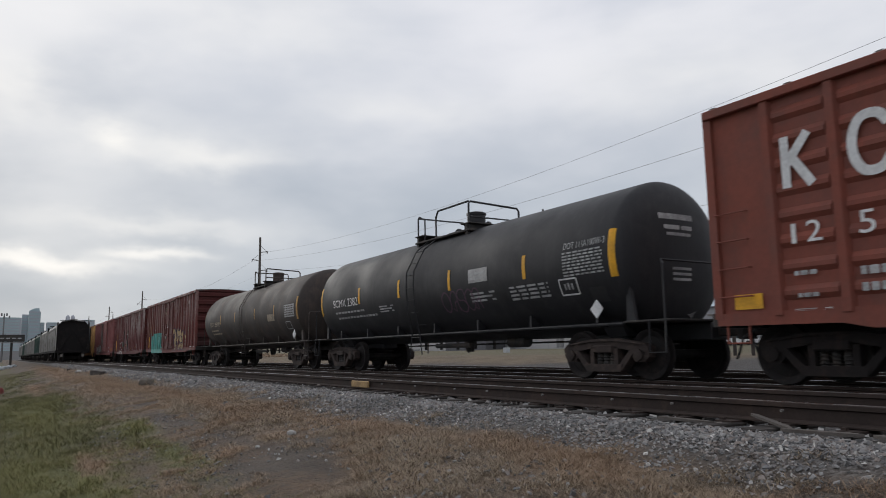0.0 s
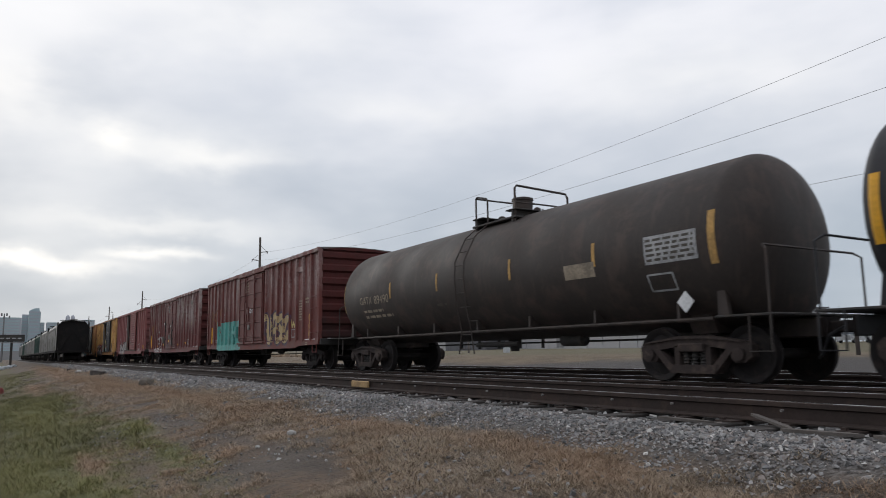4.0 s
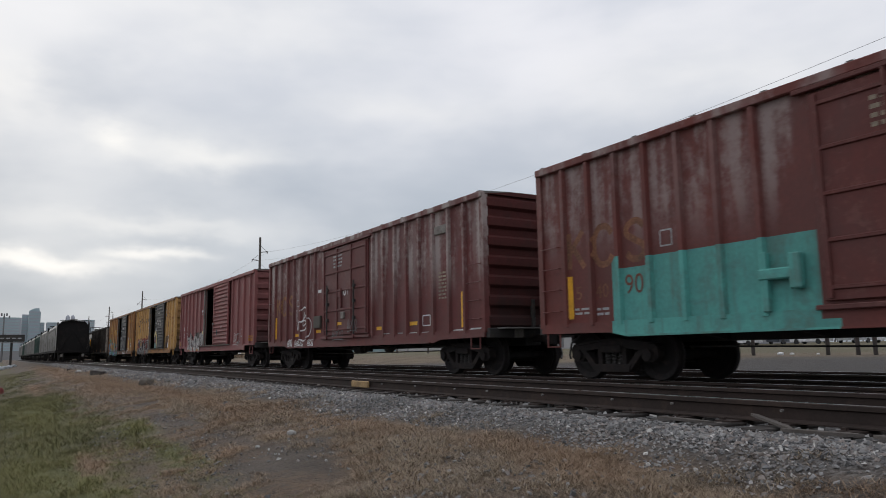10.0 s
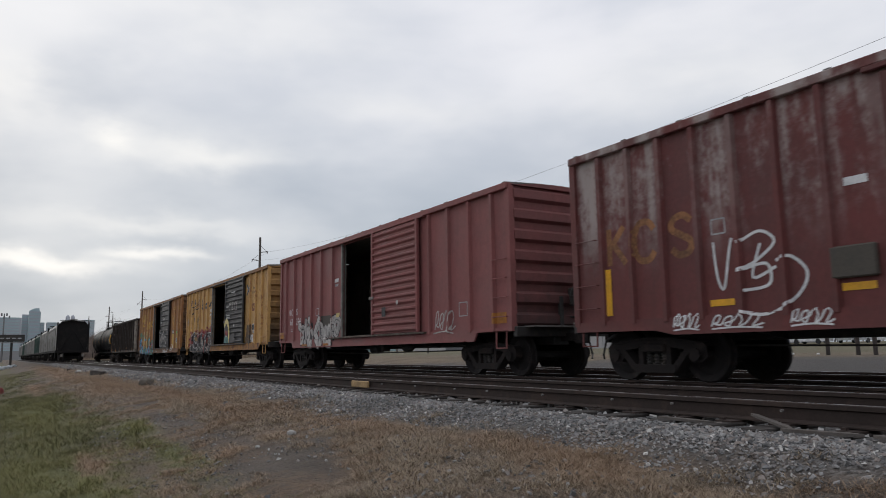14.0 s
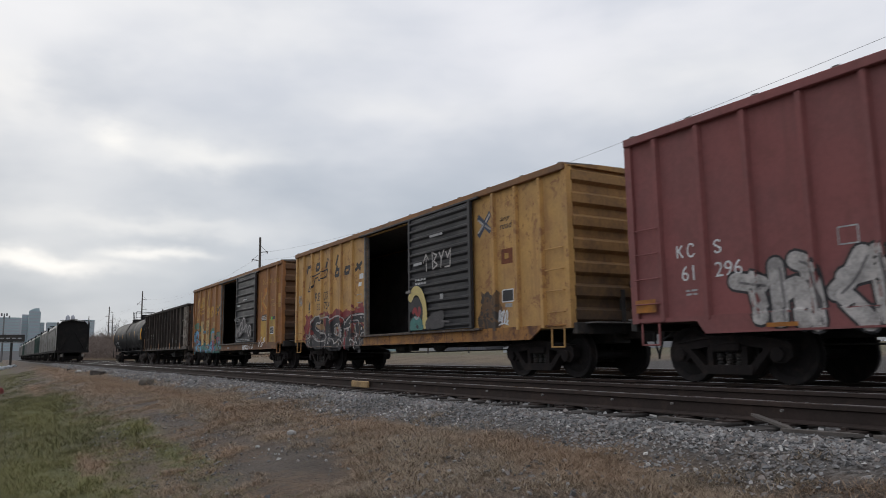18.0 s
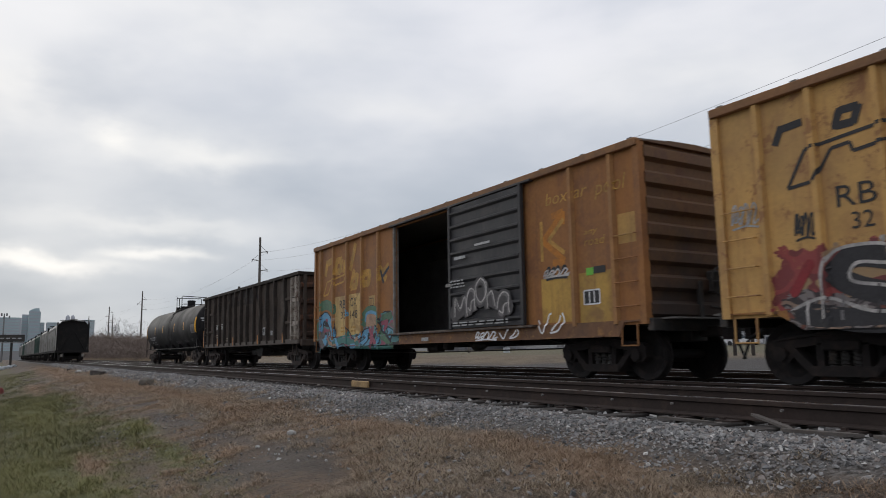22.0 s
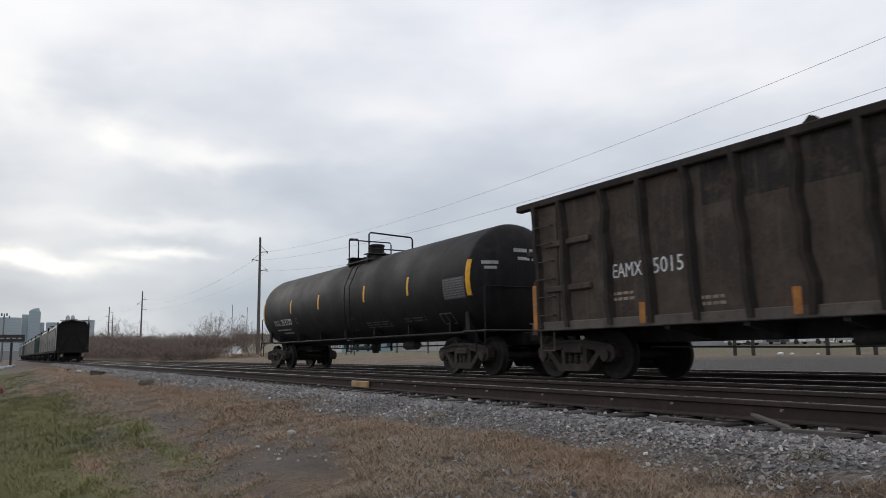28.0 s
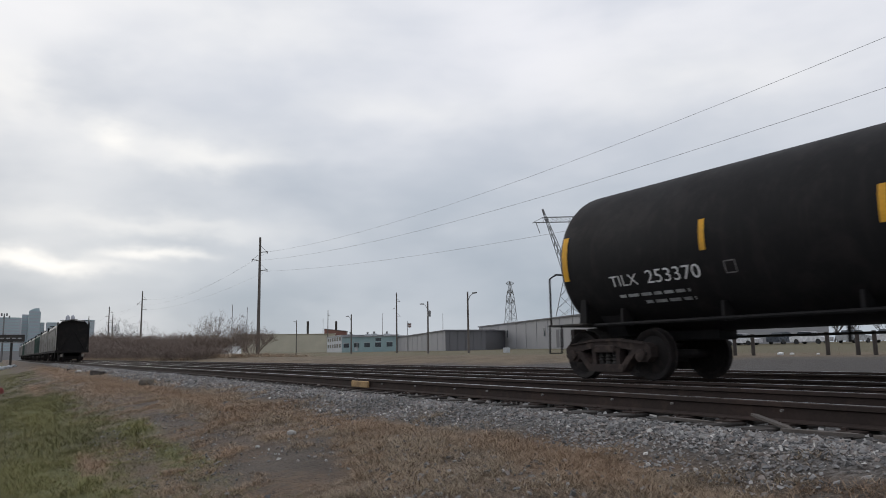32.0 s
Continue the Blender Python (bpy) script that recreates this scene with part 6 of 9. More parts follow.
def horned_pylon(x, y, z0, label):
    """A pylon whose body parts above the waist into two lattice horns that carry one long beam."""
    ob = holder("horned_pylon", (x, y, z0), label, "power pylon")

    def lattice(name, a, b, wa, wb, bays):
        a, b = Vector(a), Vector(b)
        corners = [(1, 1), (-1, 1), (-1, -1), (1, -1)]

        def at(k, u):
            w = wa + (wb - wa) * u
            c = a.lerp(b, u)
            return Vector((c.x + corners[k % 4][0] * w, c.y + corners[k % 4][1] * w, c.z))
        g = Geo()
        for k in range(4):
            g.rod(at(k, 0), at(k, 1), 0.09, 4)
            for i in range(bays):
                g.rod(at(k, i / bays), at(k + 1, (i + 1) / bays), 0.05, 3)
                g.rod(at(k + 1, i / bays), at(k, (i + 1) / bays), 0.05, 3)
        part(name, g, POLE_STEEL, ob)
    lattice("body", (0, 0, -1.0), (0, 0, 20.0), 4.6, 1.0, 7)
    for s in (-1, 1):
        lattice("horn", (s * 0.6, s * 0.9, 20.0), (s * 3.6, s * 5.4, 36.0), 0.7, 0.12, 8)
    g = Geo()
    for dz in (0.0, 1.3):
        for o in (-0.45, 0.45):
            reach = 5.0 if dz == 0.0 else 3.6
            g.rod((-reach + o, -reach * 1.5, 32.6 + dz), (reach + o, reach * 1.5, 32.6 + dz), 0.08, 4)
    for i in range(13):
        u = -1 + i / 6
        g.rod((u * 3.6, u * 5.4, 32.6), ((u + 0.08) * 3.6, (u + 0.08) * 5.4, 33.9), 0.05, 3)
        g.rod((u * 3.6 - 0.45, u * 5.4, 33.9), ((u + 0.16) * 3.6 + 0.45, (u + 0.16) * 5.4, 32.6), 0.05, 3)
    for s in (-1, 1):
        g.rod((s * 5.0, s * 7.5, 32.6), (s * 3.6, s * 5.4, 33.9), 0.07, 4)
    part("beam", g, POLE_STEEL, ob)
    for u in (-0.95, 0.0, 0.95):
        part("insulator_string", Geo().rod((u * 4.8, u * 7.2, 32.6), (u * 4.3, u * 6.4, 29.8), 0.1, 6), INSULATOR, ob)
    return ob


horned_pylon(-134.6, 120.0, -0.2, "grey steel pylon with two horns and a long beam")

# ---- buildings beyond the field ----
SIDING_GREY = material("siding_grey", (0.3, 0.3, 0.31), 0.7, 0.0, 0.12, 0.3)
SIDING_DARK = material("siding_dark", (0.13, 0.13, 0.14), 0.7, 0.0, 0.12, 0.3)
SIDING_CREAM = material("siding_cream", (0.48, 0.45, 0.36), 0.8, 0.0, 0.12, 0.2)
BRICK_RED = material("brick_red", (0.2, 0.1, 0.08), 0.9, 0.0, 0.2, 0.5)
TEAL_WALL = material("teal_wall", (0.25, 0.345, 0.36), 0.8, 0.0, 0.15, 0.3)
WHITE_WALL = material("white_wall", (0.43, 0.45, 0.47), 0.8, 0.0, 0.15, 0.3)
GLASS_DARK = paint("window_dark", (0.05, 0.06, 0.07), 0.2)


def shed(name, p, q, depth, z0, z1, z2, wall, roof, label, bays=0, windows=(), doors=(), trim=None):
    """A long low building with its front from p to q (seen from the tracks), standing back by depth."""
    p, q = Vector(p), Vector(q)
    length = (q - p).length
    ob = holder(name, (p.x, p.y, z0), label, "building")
    ob.rotation_euler = (0, 0, math.atan2(q.y - p.y, q.x - p.x))
    h, h2 = z1 - z0, z2 - z0
    part("front_wall", Geo().prism([(0, -1.0), (length, -1.0), (length, h2), (0, h)], 1, 0.0, 0.3), wall, ob)
    part("rear_wall", Geo().prism([(0, -1.0), (length, -1.0), (length, h2), (0, h)], 1, depth - 0.3, depth), wall, ob)
    part("end_wall", Geo().box(0, 0.3, 0.3, depth - 0.3, -1.0, h - 0.02), wall, ob)
    part("end_wall", Geo().box(length - 0.3, length, 0.3, depth - 0.3, -1.0, h2 - 0.02), wall, ob)
    part("roof", Geo().prism([(-0.2, h), (length + 0.2, h2), (length + 0.2, h2 + 0.2), (-0.2, h + 0.2)], 1, -0.25, depth + 0.2), roof, ob)
    for i in range(bays):
        x = length * (i + 0.5) / bays
        part("wall_rib", Geo().box(x - 0.06, x + 0.06, -0.06, 0.0, -0.5, h + (h2 - h) * (i + 0.5) / bays - 0.05), wall, ob)
    for x, w, za, zb in windows:
        win = part("window", Geo().box(x, x + w, -0.05, 0.0, za, zb), GLASS_DARK, ob, "dark window")
        part("frame", Geo().box(x - 0.1, x + w + 0.1, -0.09, -0.051, zb, zb + 0.12), trim or WHITE_WALL, win)
    for x, w, zb in doors:
        part("door", Geo().box(x, x + w, -0.05, 0.0, 0.0, zb), trim or SIDING_DARK, ob)
    return ob


shed("warehouse", (-131.7, 90.0), (-67.5, 73.0), 30, 1.0, 5.8, 6.0, SIDING_GREY, SIDING_DARK, "long grey metal warehouse with tall narrow windows", 14, [(7.5, 0.5, 2.2, 3.6), (16.5, 0.5, 2.2, 3.6), (34.0, 0.6, 2.0, 3.4), (46.0, 3.0, 1.0, 2.4)], [(39.0, 2.6, 3.0)])
shed("storage_shed", (-124.0, 76.5), (-114.6, 79.8), 14, 1.0, 4.75, 4.45, SIDING_DARK, SIDING_DARK, "low dark grey metal shed", 5)
shed("storage_shed", (-159.0, 84.3), (-124.5, 76.9), 14, 1.1, 4.2, 4.8, SIDING_GREY, SIDING_DARK, "long low grey metal shed", 10)
shed("loading_hall", (-279.0, 79.5), (-266.0, 113.0), 40, 1.2, 8.2, 8.2, SIDING_CREAM, SIDING_CREAM, "flat cream-coloured hall beyond the field", 9)
shed("brick_block", (-280.0, 114.0), (-276.0, 122.0), 12, 1.2, 10.6, 9.6, BRICK_RED, SIDING_DARK, "small dark red brick block behind the hall", 0, [(2.0, 1.2, 4.0, 6.0), (5.0, 1.2, 4.0, 6.0)])
shed("office_building", (-215.0, 88.5), (-184.0, 80.0), 16, 1.2, 5.6, 5.4, WHITE_WALL, SIDING_GREY, "white low office building with rows of windows", 0, [(2 + 5.0 * i, 3.2, 1.0 + 1.9 * j, 2.0 + 1.9 * j) for i in range(6) for j in range(2)])
shed("office_building", (-183.4, 79.8), (-159.2, 84.2), 16, 1.2, 4.9, 4.6, TEAL_WALL, SIDING_GREY, "teal and white low building with dark windows", 0, [(1 + 4.8 * i, 2.4, 0.9, 2.0) for i in range(5)] + [(15.5, 2.4, 2.4, 3.1)], [(6.2, 1.4, 2.2)], WHITE_WALL)
for vx, vy, vz in ((-172.0, 84.0, 4.9), (-168.5, 86.0, 4.8), (-178.0, 85.0, 4.9), (-196.0, 88.0, 5.5)):
    vent = holder("roof_vent", (vx, vy, vz), "small grey ventilator on a flat roof", "ventilator", "roof ventilators")
    part("housing", Geo().box(-0.7, 0.7, -0.6, 0.6, 0.0, 0.7, 0.05), WHITE_WALL, vent)
    part("cowl", Geo().lathe([(0.7, 0.25), (1.1, 0.25), (1.15, 0.4), (1.3, 0.1)], 2, (0, 0, 0), 10), POLE_STEEL, vent)
flag = holder("flag", (-117.0, 64.0, 0.9), "flag with pale and dark stripes on a thin pole", "flag")
part("pole", Geo().rod((0, 0, -0.3), (0, 0, 5.4), 0.06, 8, 0.04), POLE_STEEL, flag)
for stripe in range(5):
    part("stripe", Geo().prism([(0.05, 5.1 - 0.17 * stripe), (0.7, 4.98 - 0.17 * stripe), (1.4, 5.04 - 0.17 * stripe), (1.4, 4.88 - 0.17 * stripe), (0.7, 4.82 - 0.17 * stripe), (0.05, 4.94 - 0.17 * stripe)], 1, -0.02, 0.02), BRICK_RED if stripe % 2 else WHITE_WALL, flag)
part("utility_box", Geo().box(-61.2, -60.5, 44.8, 45.2, 0.3, 0.9, 0.03), WHITE_WALL, None)
tagged(bpy.data.objects["utility_box"], "small white utility box on the lawn", "utility box")


# ---- city skyline ----
# wall colours paled and blued: the haze of distance is painted in
CITY = material("city_grey", (0.40, 0.425, 0.47), 0.8, 0.0, 0.12, 0.02)
CITY_B = material("city_blue", (0.36, 0.455, 0.49), 0.7, 0.0, 0.12, 0.02)
CITY_W = material("city_pale", (0.46, 0.475, 0.52), 0.8, 0.0, 0.12, 0.02)


def tower_block(y0, y1, h, mat, label, x=-1500.0, crown="", storeys=14):
    ob = holder("tower_block", (x, (y0 + y1) / 2, 0.0), label, "tower building", "skyline towers")
    w = (y1 - y0) / 2
    part("wall", Geo().box(-w, w, -w, w, -2.0, h), mat, ob)
    for i in range(storeys):
        z = h * (i + 0.6) / storeys
        part("window_band", Geo().box(w, w + 0.3, -w * 0.92, w * 0.92, z, z + h / storeys * 0.45), CITY_B if mat is not CITY_B else CITY, ob)
    if crown == "arch":
        part("crown", Geo().prism([(-w * 0.75, h), (-w * 0.75, h + 3.0), (-w * 0.2, h + 6.0), (w * 0.72, h + 6.6), (w * 0.78, h)], 0, -4, 4).box(-w * 0.5, w * 0.5, -w * 0.95, -w * 0.6, h, h + 2.5), mat, ob)
    if crown == "domes":
        for s in (-1, 1):
            part("cupola", Geo().lathe([(h, w * 0.42), (h + 6, w * 0.42), (h + 9, w * 0.28), (h + 11, 0.3)], 2, (0, s * w * 0.5, 0), 12), mat, ob)
    return ob


tower_block(-40.0, 30.0, 71.0, CITY, "pale blue-grey office block on the skyline")
tower_block(31.0, 41.0, 78.0, CITY_B, "blue glass side wing of a skyline tower")
tower_block(41.5, 60.0, 83.5, CITY_B, "blue glass skyline tower with a slanted crown", crown="arch")
tower_block(60.5, 67.0, 64.0, CITY_W, "pale slab on the skyline")
tower_block(70.0, 87.5, 64.0, CITY, "grey office block on the skyline")
tower_block(100.0, 117.0, 68.0, CITY_W, "pale skyline tower with twin cupolas", crown="domes")
tower_block(131.5, 149.0, 69.0, CITY_W, "plain pale tower on the skyline")

board = holder("billboard", (-118.0, 1.2, 0.0), "dark billboard seen from behind on a single post", "billboard")
part("panel", Geo().box(-0.15, 0.15, -2.4, 1.75, 2.85, 3.85, 0.03), DARK_STEEL, board)
part("post", Geo().rod((0, 0.2, -0.5), (0, 0.2, 2.9), 0.16, 10), DARK_STEEL, board)
part("catwalk", Geo().box(0.15, 0.6, -2.4, 1.75, 2.7, 2.78), GREY_STEEL, board)
for bar in range(5):
    part("writing_bar", Geo().box(0.151, 0.16, -1.9 + 0.7 * bar, -1.45 + 0.7 * bar, 3.25, 3.42), GREY_PAINT, board)
mast = holder("floodlight_mast", (-120.0, 0.3, 0.3), "tall mast with a ring of floodlights", "light mast")
part("shaft", Geo().rod((0, 0, -0.3), (0, 0, 6.6), 0.12, 8, 0.08), POLE_STEEL, mast)
for k in range(5):
    part("floodlight", Geo().box(-0.15, 0.15, -0.75 + 0.32 * k, -0.55 + 0.32 * k, 5.9 + 0.35 * (k % 2), 6.3 + 0.35 * (k % 2), 0.03), POLE_STEEL, mast)
for k in range(7):
    pebble("concrete_rubble", -100.0 - 3.0 * k, -1.5 + 0.55 * k, 0.7 - 0.05 * k, 0.6, WHITE_WALL, "pale heap of broken concrete", "rubble", 20 + k)
thing("retaining_wall", Geo().box(-301.0, -300.0, -40.0, 8.0, 0.0, 3.2), material("concrete", (0.3, 0.3, 0.3), 0.9, 0.0, 0.15, 0.2), "long low grey concrete wall in the distance", "wall", "", "structure")


# ---- thicket and trees ----
TWIG = island_material("twig_brown", [(0.15, 0.118, 0.1), (0.2, 0.155, 0.13), (0.26, 0.2, 0.165), (0.22, 0.185, 0.16)])
TWIG_GREY = island_material("twig_grey", [(0.09, 0.085, 0.085), (0.13, 0.12, 0.115), (0.17, 0.16, 0.155)])


def bare_plant(name, x, y, z, height, spread, stems, seed, mat, label, category, twigs=2, levels=4, thin=0.035):
    """A leafless bush or tree: forking stems that end in fine twigs."""
    rng = random.Random(seed)
    trunk, crown = Geo(), Geo()

    def grow(p, d, length, r, level):
        q = p + d * length
        n = 5 if level == 0 else 4 if level < 2 else 3
        (trunk if level < 2 else crown).rod(p, q, r, n, r * 0.65)
        if level >= levels:
            for _ in range(twigs):
                e = (d + Vector((rng.uniform(-1, 1), rng.uniform(-1, 1), rng.uniform(-0.3, 0.9))) * 0.8).normalized()
                crown.spike(q, q + e * length * rng.uniform(0.6, 1.2), r * 0.6)
            return
        for _ in range(rng.choice((2, 3, 3))):
            e = (d + Vector((rng.uniform(-1, 1), rng.uniform(-1, 1), rng.uniform(-0.25, 0.6))) * 0.72).normalized()
            grow(p.lerp(q, rng.uniform(0.6, 1.0)), e, length * rng.uniform(0.6, 0.85), r * 0.62, level + 1)
    for i in range(stems):
        a = 6.283 * i / stems + rng.uniform(-0.5, 0.5)
        d = Vector((math.cos(a) * spread, math.sin(a) * spread, 1.0)).normalized()
        grow(Vector((math.cos(a) * 0.15 * stems ** 0.5, math.sin(a) * 0.15 * stems ** 0.5, -0.2)), d, height * 0.36, thin * (2.2 if stems > 1 else 4.0), 0)
    ob = holder(name, (x, y, z), label, category)
    part("trunk" if stems == 1 else "stem", trunk, mat, ob)
    part("crown", crown, mat, ob)
    return ob


BUSH = [bare_plant("bush", -100.0, 30.0, 0.25, 4.6, 0.6, 12, 40 + k, TWIG, "leafless brown bush in the thicket beyond the tracks", "bush", 9, 3, 0.0125) for k in range(3)]
rng_b = random.Random(3)
for k in range(150):
    u = (k % 70) / 69
    low = k >= 70
    xb = (-100.0 if low else -109.0) - 206.0 * u ** 1.25 + rng_b.uniform(-3, 3)
    yb = (22.0 if low else 29.0) + rng_b.uniform(-1.8, 1.8) * (1 if low else 2)
    c = copy_thing(BUSH[k % 3], pose(xb, yb, ground_z(xb, yb), 0, 0, rng_b.uniform(0, 360)))
    s = (0.012 * -xb + 0.25) / 4.6 * (rng_b.uniform(0.9, 1.3) if not low else rng_b.uniform(0.4, 0.75))
    s *= 2.15 if not low else 2.2
    wide = 1.5 if not low else 2.6
    c.scale = (s * wide, s * wide, s)
bare_plant("tree", -128.0, 33.0, 0.3, 8.0, 0.7, 7, 61, TWIG, "wide leafless bush rising over the thicket", "tree", 8, 4, 0.022)
bare_plant("tree", -136.0, 35.0, 0.3, 6.5, 0.8, 6, 62, TWIG, "wide leafless bush rising over the thicket", "tree", 8, 4, 0.02)
bare_plant("tree", -277.0, 38.9, 0.6, 14.5, 0.75, 4, 63, TWIG_GREY, "bare grey tree behind the thicket", "tree", 9, 4, 0.04)
bare_plant("tree", -320.0, 39.5, 0.6, 12.0, 0.7, 4, 64, TWIG_GREY, "bare grey tree behind the thicket", "tree", 9, 4, 0.04)
TREE = [bare_plant("tree", -100.0 + 14 * k, 172.0, 1.4, 9.0, 0.35, 1, 70 + k, TWIG_GREY, "bare grey tree in the far tree line", "tree", 3, 4, 0.06) for k in range(4)]
for k in range(44):
    xb, yb = -135.0 + 4.2 * k + rng_b.uniform(-1.5, 1.5), 172.0 + rng_b.uniform(-6, 8)
    c = copy_thing(TREE[k % 4], pose(xb, yb, 1.3, 0, 0, rng_b.uniform(0, 360)))
    s = rng_b.uniform(0.65, 1.05)
    c.scale = (s, s, s)

blades("tall_grass", [(-112, -72, 25.0, 31.0, 14000, 0.15, 0.5), (-250, -100, 18.2, 22.0, 12000, 0.15, 0.5)], DRY, lambda x, y: max(0.0, min(1.0, 0.55 + 1.2 * noise.noise((x * 0.12, y * 0.3, 5.0)) - 0.05 * max(0.0, x + 92.0))), "tall dry grass along the thicket")

# ---- fence posts and parked cars beyond the field ----
POST = Geo().rod((0, 0, -0.3), (0, 0, 0.85), 0.075, 10).mesh("fence_post", DARK_WOOD)
for k, px in enumerate((-19.3, -18.45, -15.35, -14.25, -13.65, -11.0, -8.8)):
    o = part("fence_post", POST, None, None, "", (px, 26.0, ground_z(px, 26.0)))
    tagged(o, "short dark wooden post standing in dry grass", "post", "posts along the field")


def parked_car(x, y, turn, mat, colour):
    ob = holder("car", (x, y, ground_z(x, y)), colour + " car parked on the far lot", "car", "parked cars")
    ob.rotation_euler = (0, 0, radians(turn))
    part("body", Geo().prism([(-2.2, 0.3), (2.2, 0.3), (2.25, 0.75), (1.3, 0.9), (-1.7, 0.95), (-2.25, 0.9)], 1, -0.85, 0.85), mat, ob)
    part("cabin", Geo().prism([(-1.6, 0.94), (1.1, 0.9), (0.4, 1.42), (-1.1, 1.45)], 1, -0.75, 0.75), GLASS_DARK, ob, "dark car windows")
    part("roof", Geo().box(-1.05, 0.35, -0.72, 0.72, 1.43, 1.48, 0.02), mat, ob)
    for sx in (-1.35, 1.35):
        for sy in (-0.8, 0.8):
            part("wheel", Geo().lathe([(sy - 0.1, 0.3), (sy + 0.1, 0.3)], 1, (sx, 0, 0.3), 12), BLACK_PAINT, ob)
    return ob


CAR_WHITE, CAR_SILVER, CAR_DARK = paint("car_white", (0.7, 0.7, 0.72), 0.3), paint("car_silver", (0.4, 0.41, 0.42), 0.3), paint("car_dark", (0.06, 0.07, 0.09), 0.3)
for k in range(16):
    m, cname = ((CAR_WHITE, "white"), (CAR_DARK, "dark"), (CAR_WHITE, "white"), (CAR_SILVER, "silver"))[k % 4]
    parked_car(-78.0 + 4.6 * k + rng_b.uniform(-0.8, 0.8), 84.0 + rng_b.uniform(-3, 3), rng_b.choice((0, 90, 90)), m, cname)
for k in range(3):
    pebble("litter", -17.6 + 0.3 * k * k, 26.5 + 0.3 * k, 0.13 - 0.035 * k, 0.6, WHITE_PAINT, "white scrap of litter on grey gravel", "litter", 50 + k)


# ---- lettering, signs and graffiti ----
INK = {
    "white": WHITE_PAINT, "faded": GREY_PAINT, "black": BLACK_PAINT, "yellow": YELLOW_TAPE,
    "putty": paint("spray_putty", (0.42, 0.27, 0.18), 0.75, 0.4), "tan": paint("spray_tan", (0.46, 0.33, 0.17), 0.7, 0.35), "outline": paint("spray_dark", (0.045, 0.045, 0.06), 0.7, 0.3),
    "silver": paint("spray_silver", (0.42, 0.41, 0.4), 0.5, 0.4), "purple": paint("spray_purple", (0.1, 0.05, 0.08), 0.7, 0.4),
    "ghost": paint("ghost_orange", (0.22, 0.095, 0.05), 0.75, 0.6), "ghost_amber": paint("ghost_amber", (0.29, 0.13, 0.055), 0.75, 0.6), "rust_brown": paint("brown_stencil", (0.17, 0.065, 0.045), 0.75, 0.4), "sun": paint("spray_yellow", (0.6, 0.48, 0.19), 0.7, 0.2),
    "red": paint("spray_red", (0.26, 0.03, 0.035), 0.7, 0.3), "teal": paint("spray_teal", (0.06, 0.2, 0.18), 0.7, 0.3),
    "amber": paint("faded_yellow_logo", (0.5, 0.275, 0.065), 0.75, 0.4),
    "sky": paint("spray_sky_blue", (0.13, 0.34, 0.52), 0.7, 0.3), "leaf": paint("spray_green", (0.1, 0.19, 0.12), 0.7, 0.4), "pink": paint("spray_pink", (0.33, 0.09, 0.13), 0.7, 0.35), "orange": paint("faded_orange_logo", (0.5, 0.19, 0.03), 0.75, 0.35),
    "green": paint("sticker_green", (0.16, 0.5, 0.05), 0.6, 0.1), "blue": paint("slate_blue", (0.07, 0.085, 0.12), 0.7, 0.3),
    "rusty": paint("rust_patch", (0.2, 0.065, 0.03), 0.85, 0.5), "tape": paint("orange_tape", (0.4, 0.155, 0.025), 0.7, 0.4),
    "dirty": paint("dirty_white_spray", (0.47, 0.44, 0.42), 0.75, 0.5), "charcoal": paint("charcoal_spray", (0.035, 0.033, 0.036), 0.7, 0.5),
    "smoke": paint("grey_spray", (0.16, 0.15, 0.15), 0.75, 0.5), "smudge": paint("thin_grey_spray", (0.075, 0.068, 0.07), 0.75, 0.5),
    "stencil": paint("faded_tan_letters", (0.33, 0.27, 0.2), 0.75, 0.5), "olive": paint("olive_panel", (0.08, 0.07, 0.058), 0.8, 0.3),
}


def lifted(depth_of, h):
    return lambda x, z: depth_of(x, z) - h


def smooth_line(pts, k=5):
    """A rounded line through the points."""
    if len(pts) < 3:
        return pts
    out = []
    for i in range(len(pts) - 1):
        p0, p1, p2, p3 = pts[max(0, i - 1)], pts[i], pts[i + 1], pts[min(len(pts) - 1, i + 2)]
        for j in range(k):
            t = j / k
            out.append(tuple(0.5 * (2 * b + (c - a) * t + (2 * a - 5 * b + 4 * c - d) * t * t + (3 * b - a - 3 * c + d) * t ** 3) for a, b, c, d in zip(p0, p1, p2, p3)))
    return out + [pts[-1]]


def strokes(car, name, lines, box, width, ink, depth_of, lift=0.0, label="", soft=True):
    """Brush lines given in a unit square, laid into box (x0, x1, z0, z1)."""
    x0, x1, z0, z1 = box
    g = Geo()
    for ln in lines:
        pts = [(x0 + (x1 - x0) * u, z0 + (z1 - z0) * v) for u, v in ln]
        ribbon(g, smooth_line(pts) if soft else pts, width, lifted(depth_of, lift))
    return part(name, g, INK[ink], car, label)


def mark(car, name, box, ink, depth_of, lift=0.0, label="", skew=0.0):
    x0, x1, z0, z1 = box
    return part(name, patch(Geo(), x0, x1, z0, z1, lifted(depth_of, lift), 0.03, skew), INK[ink], car, label)


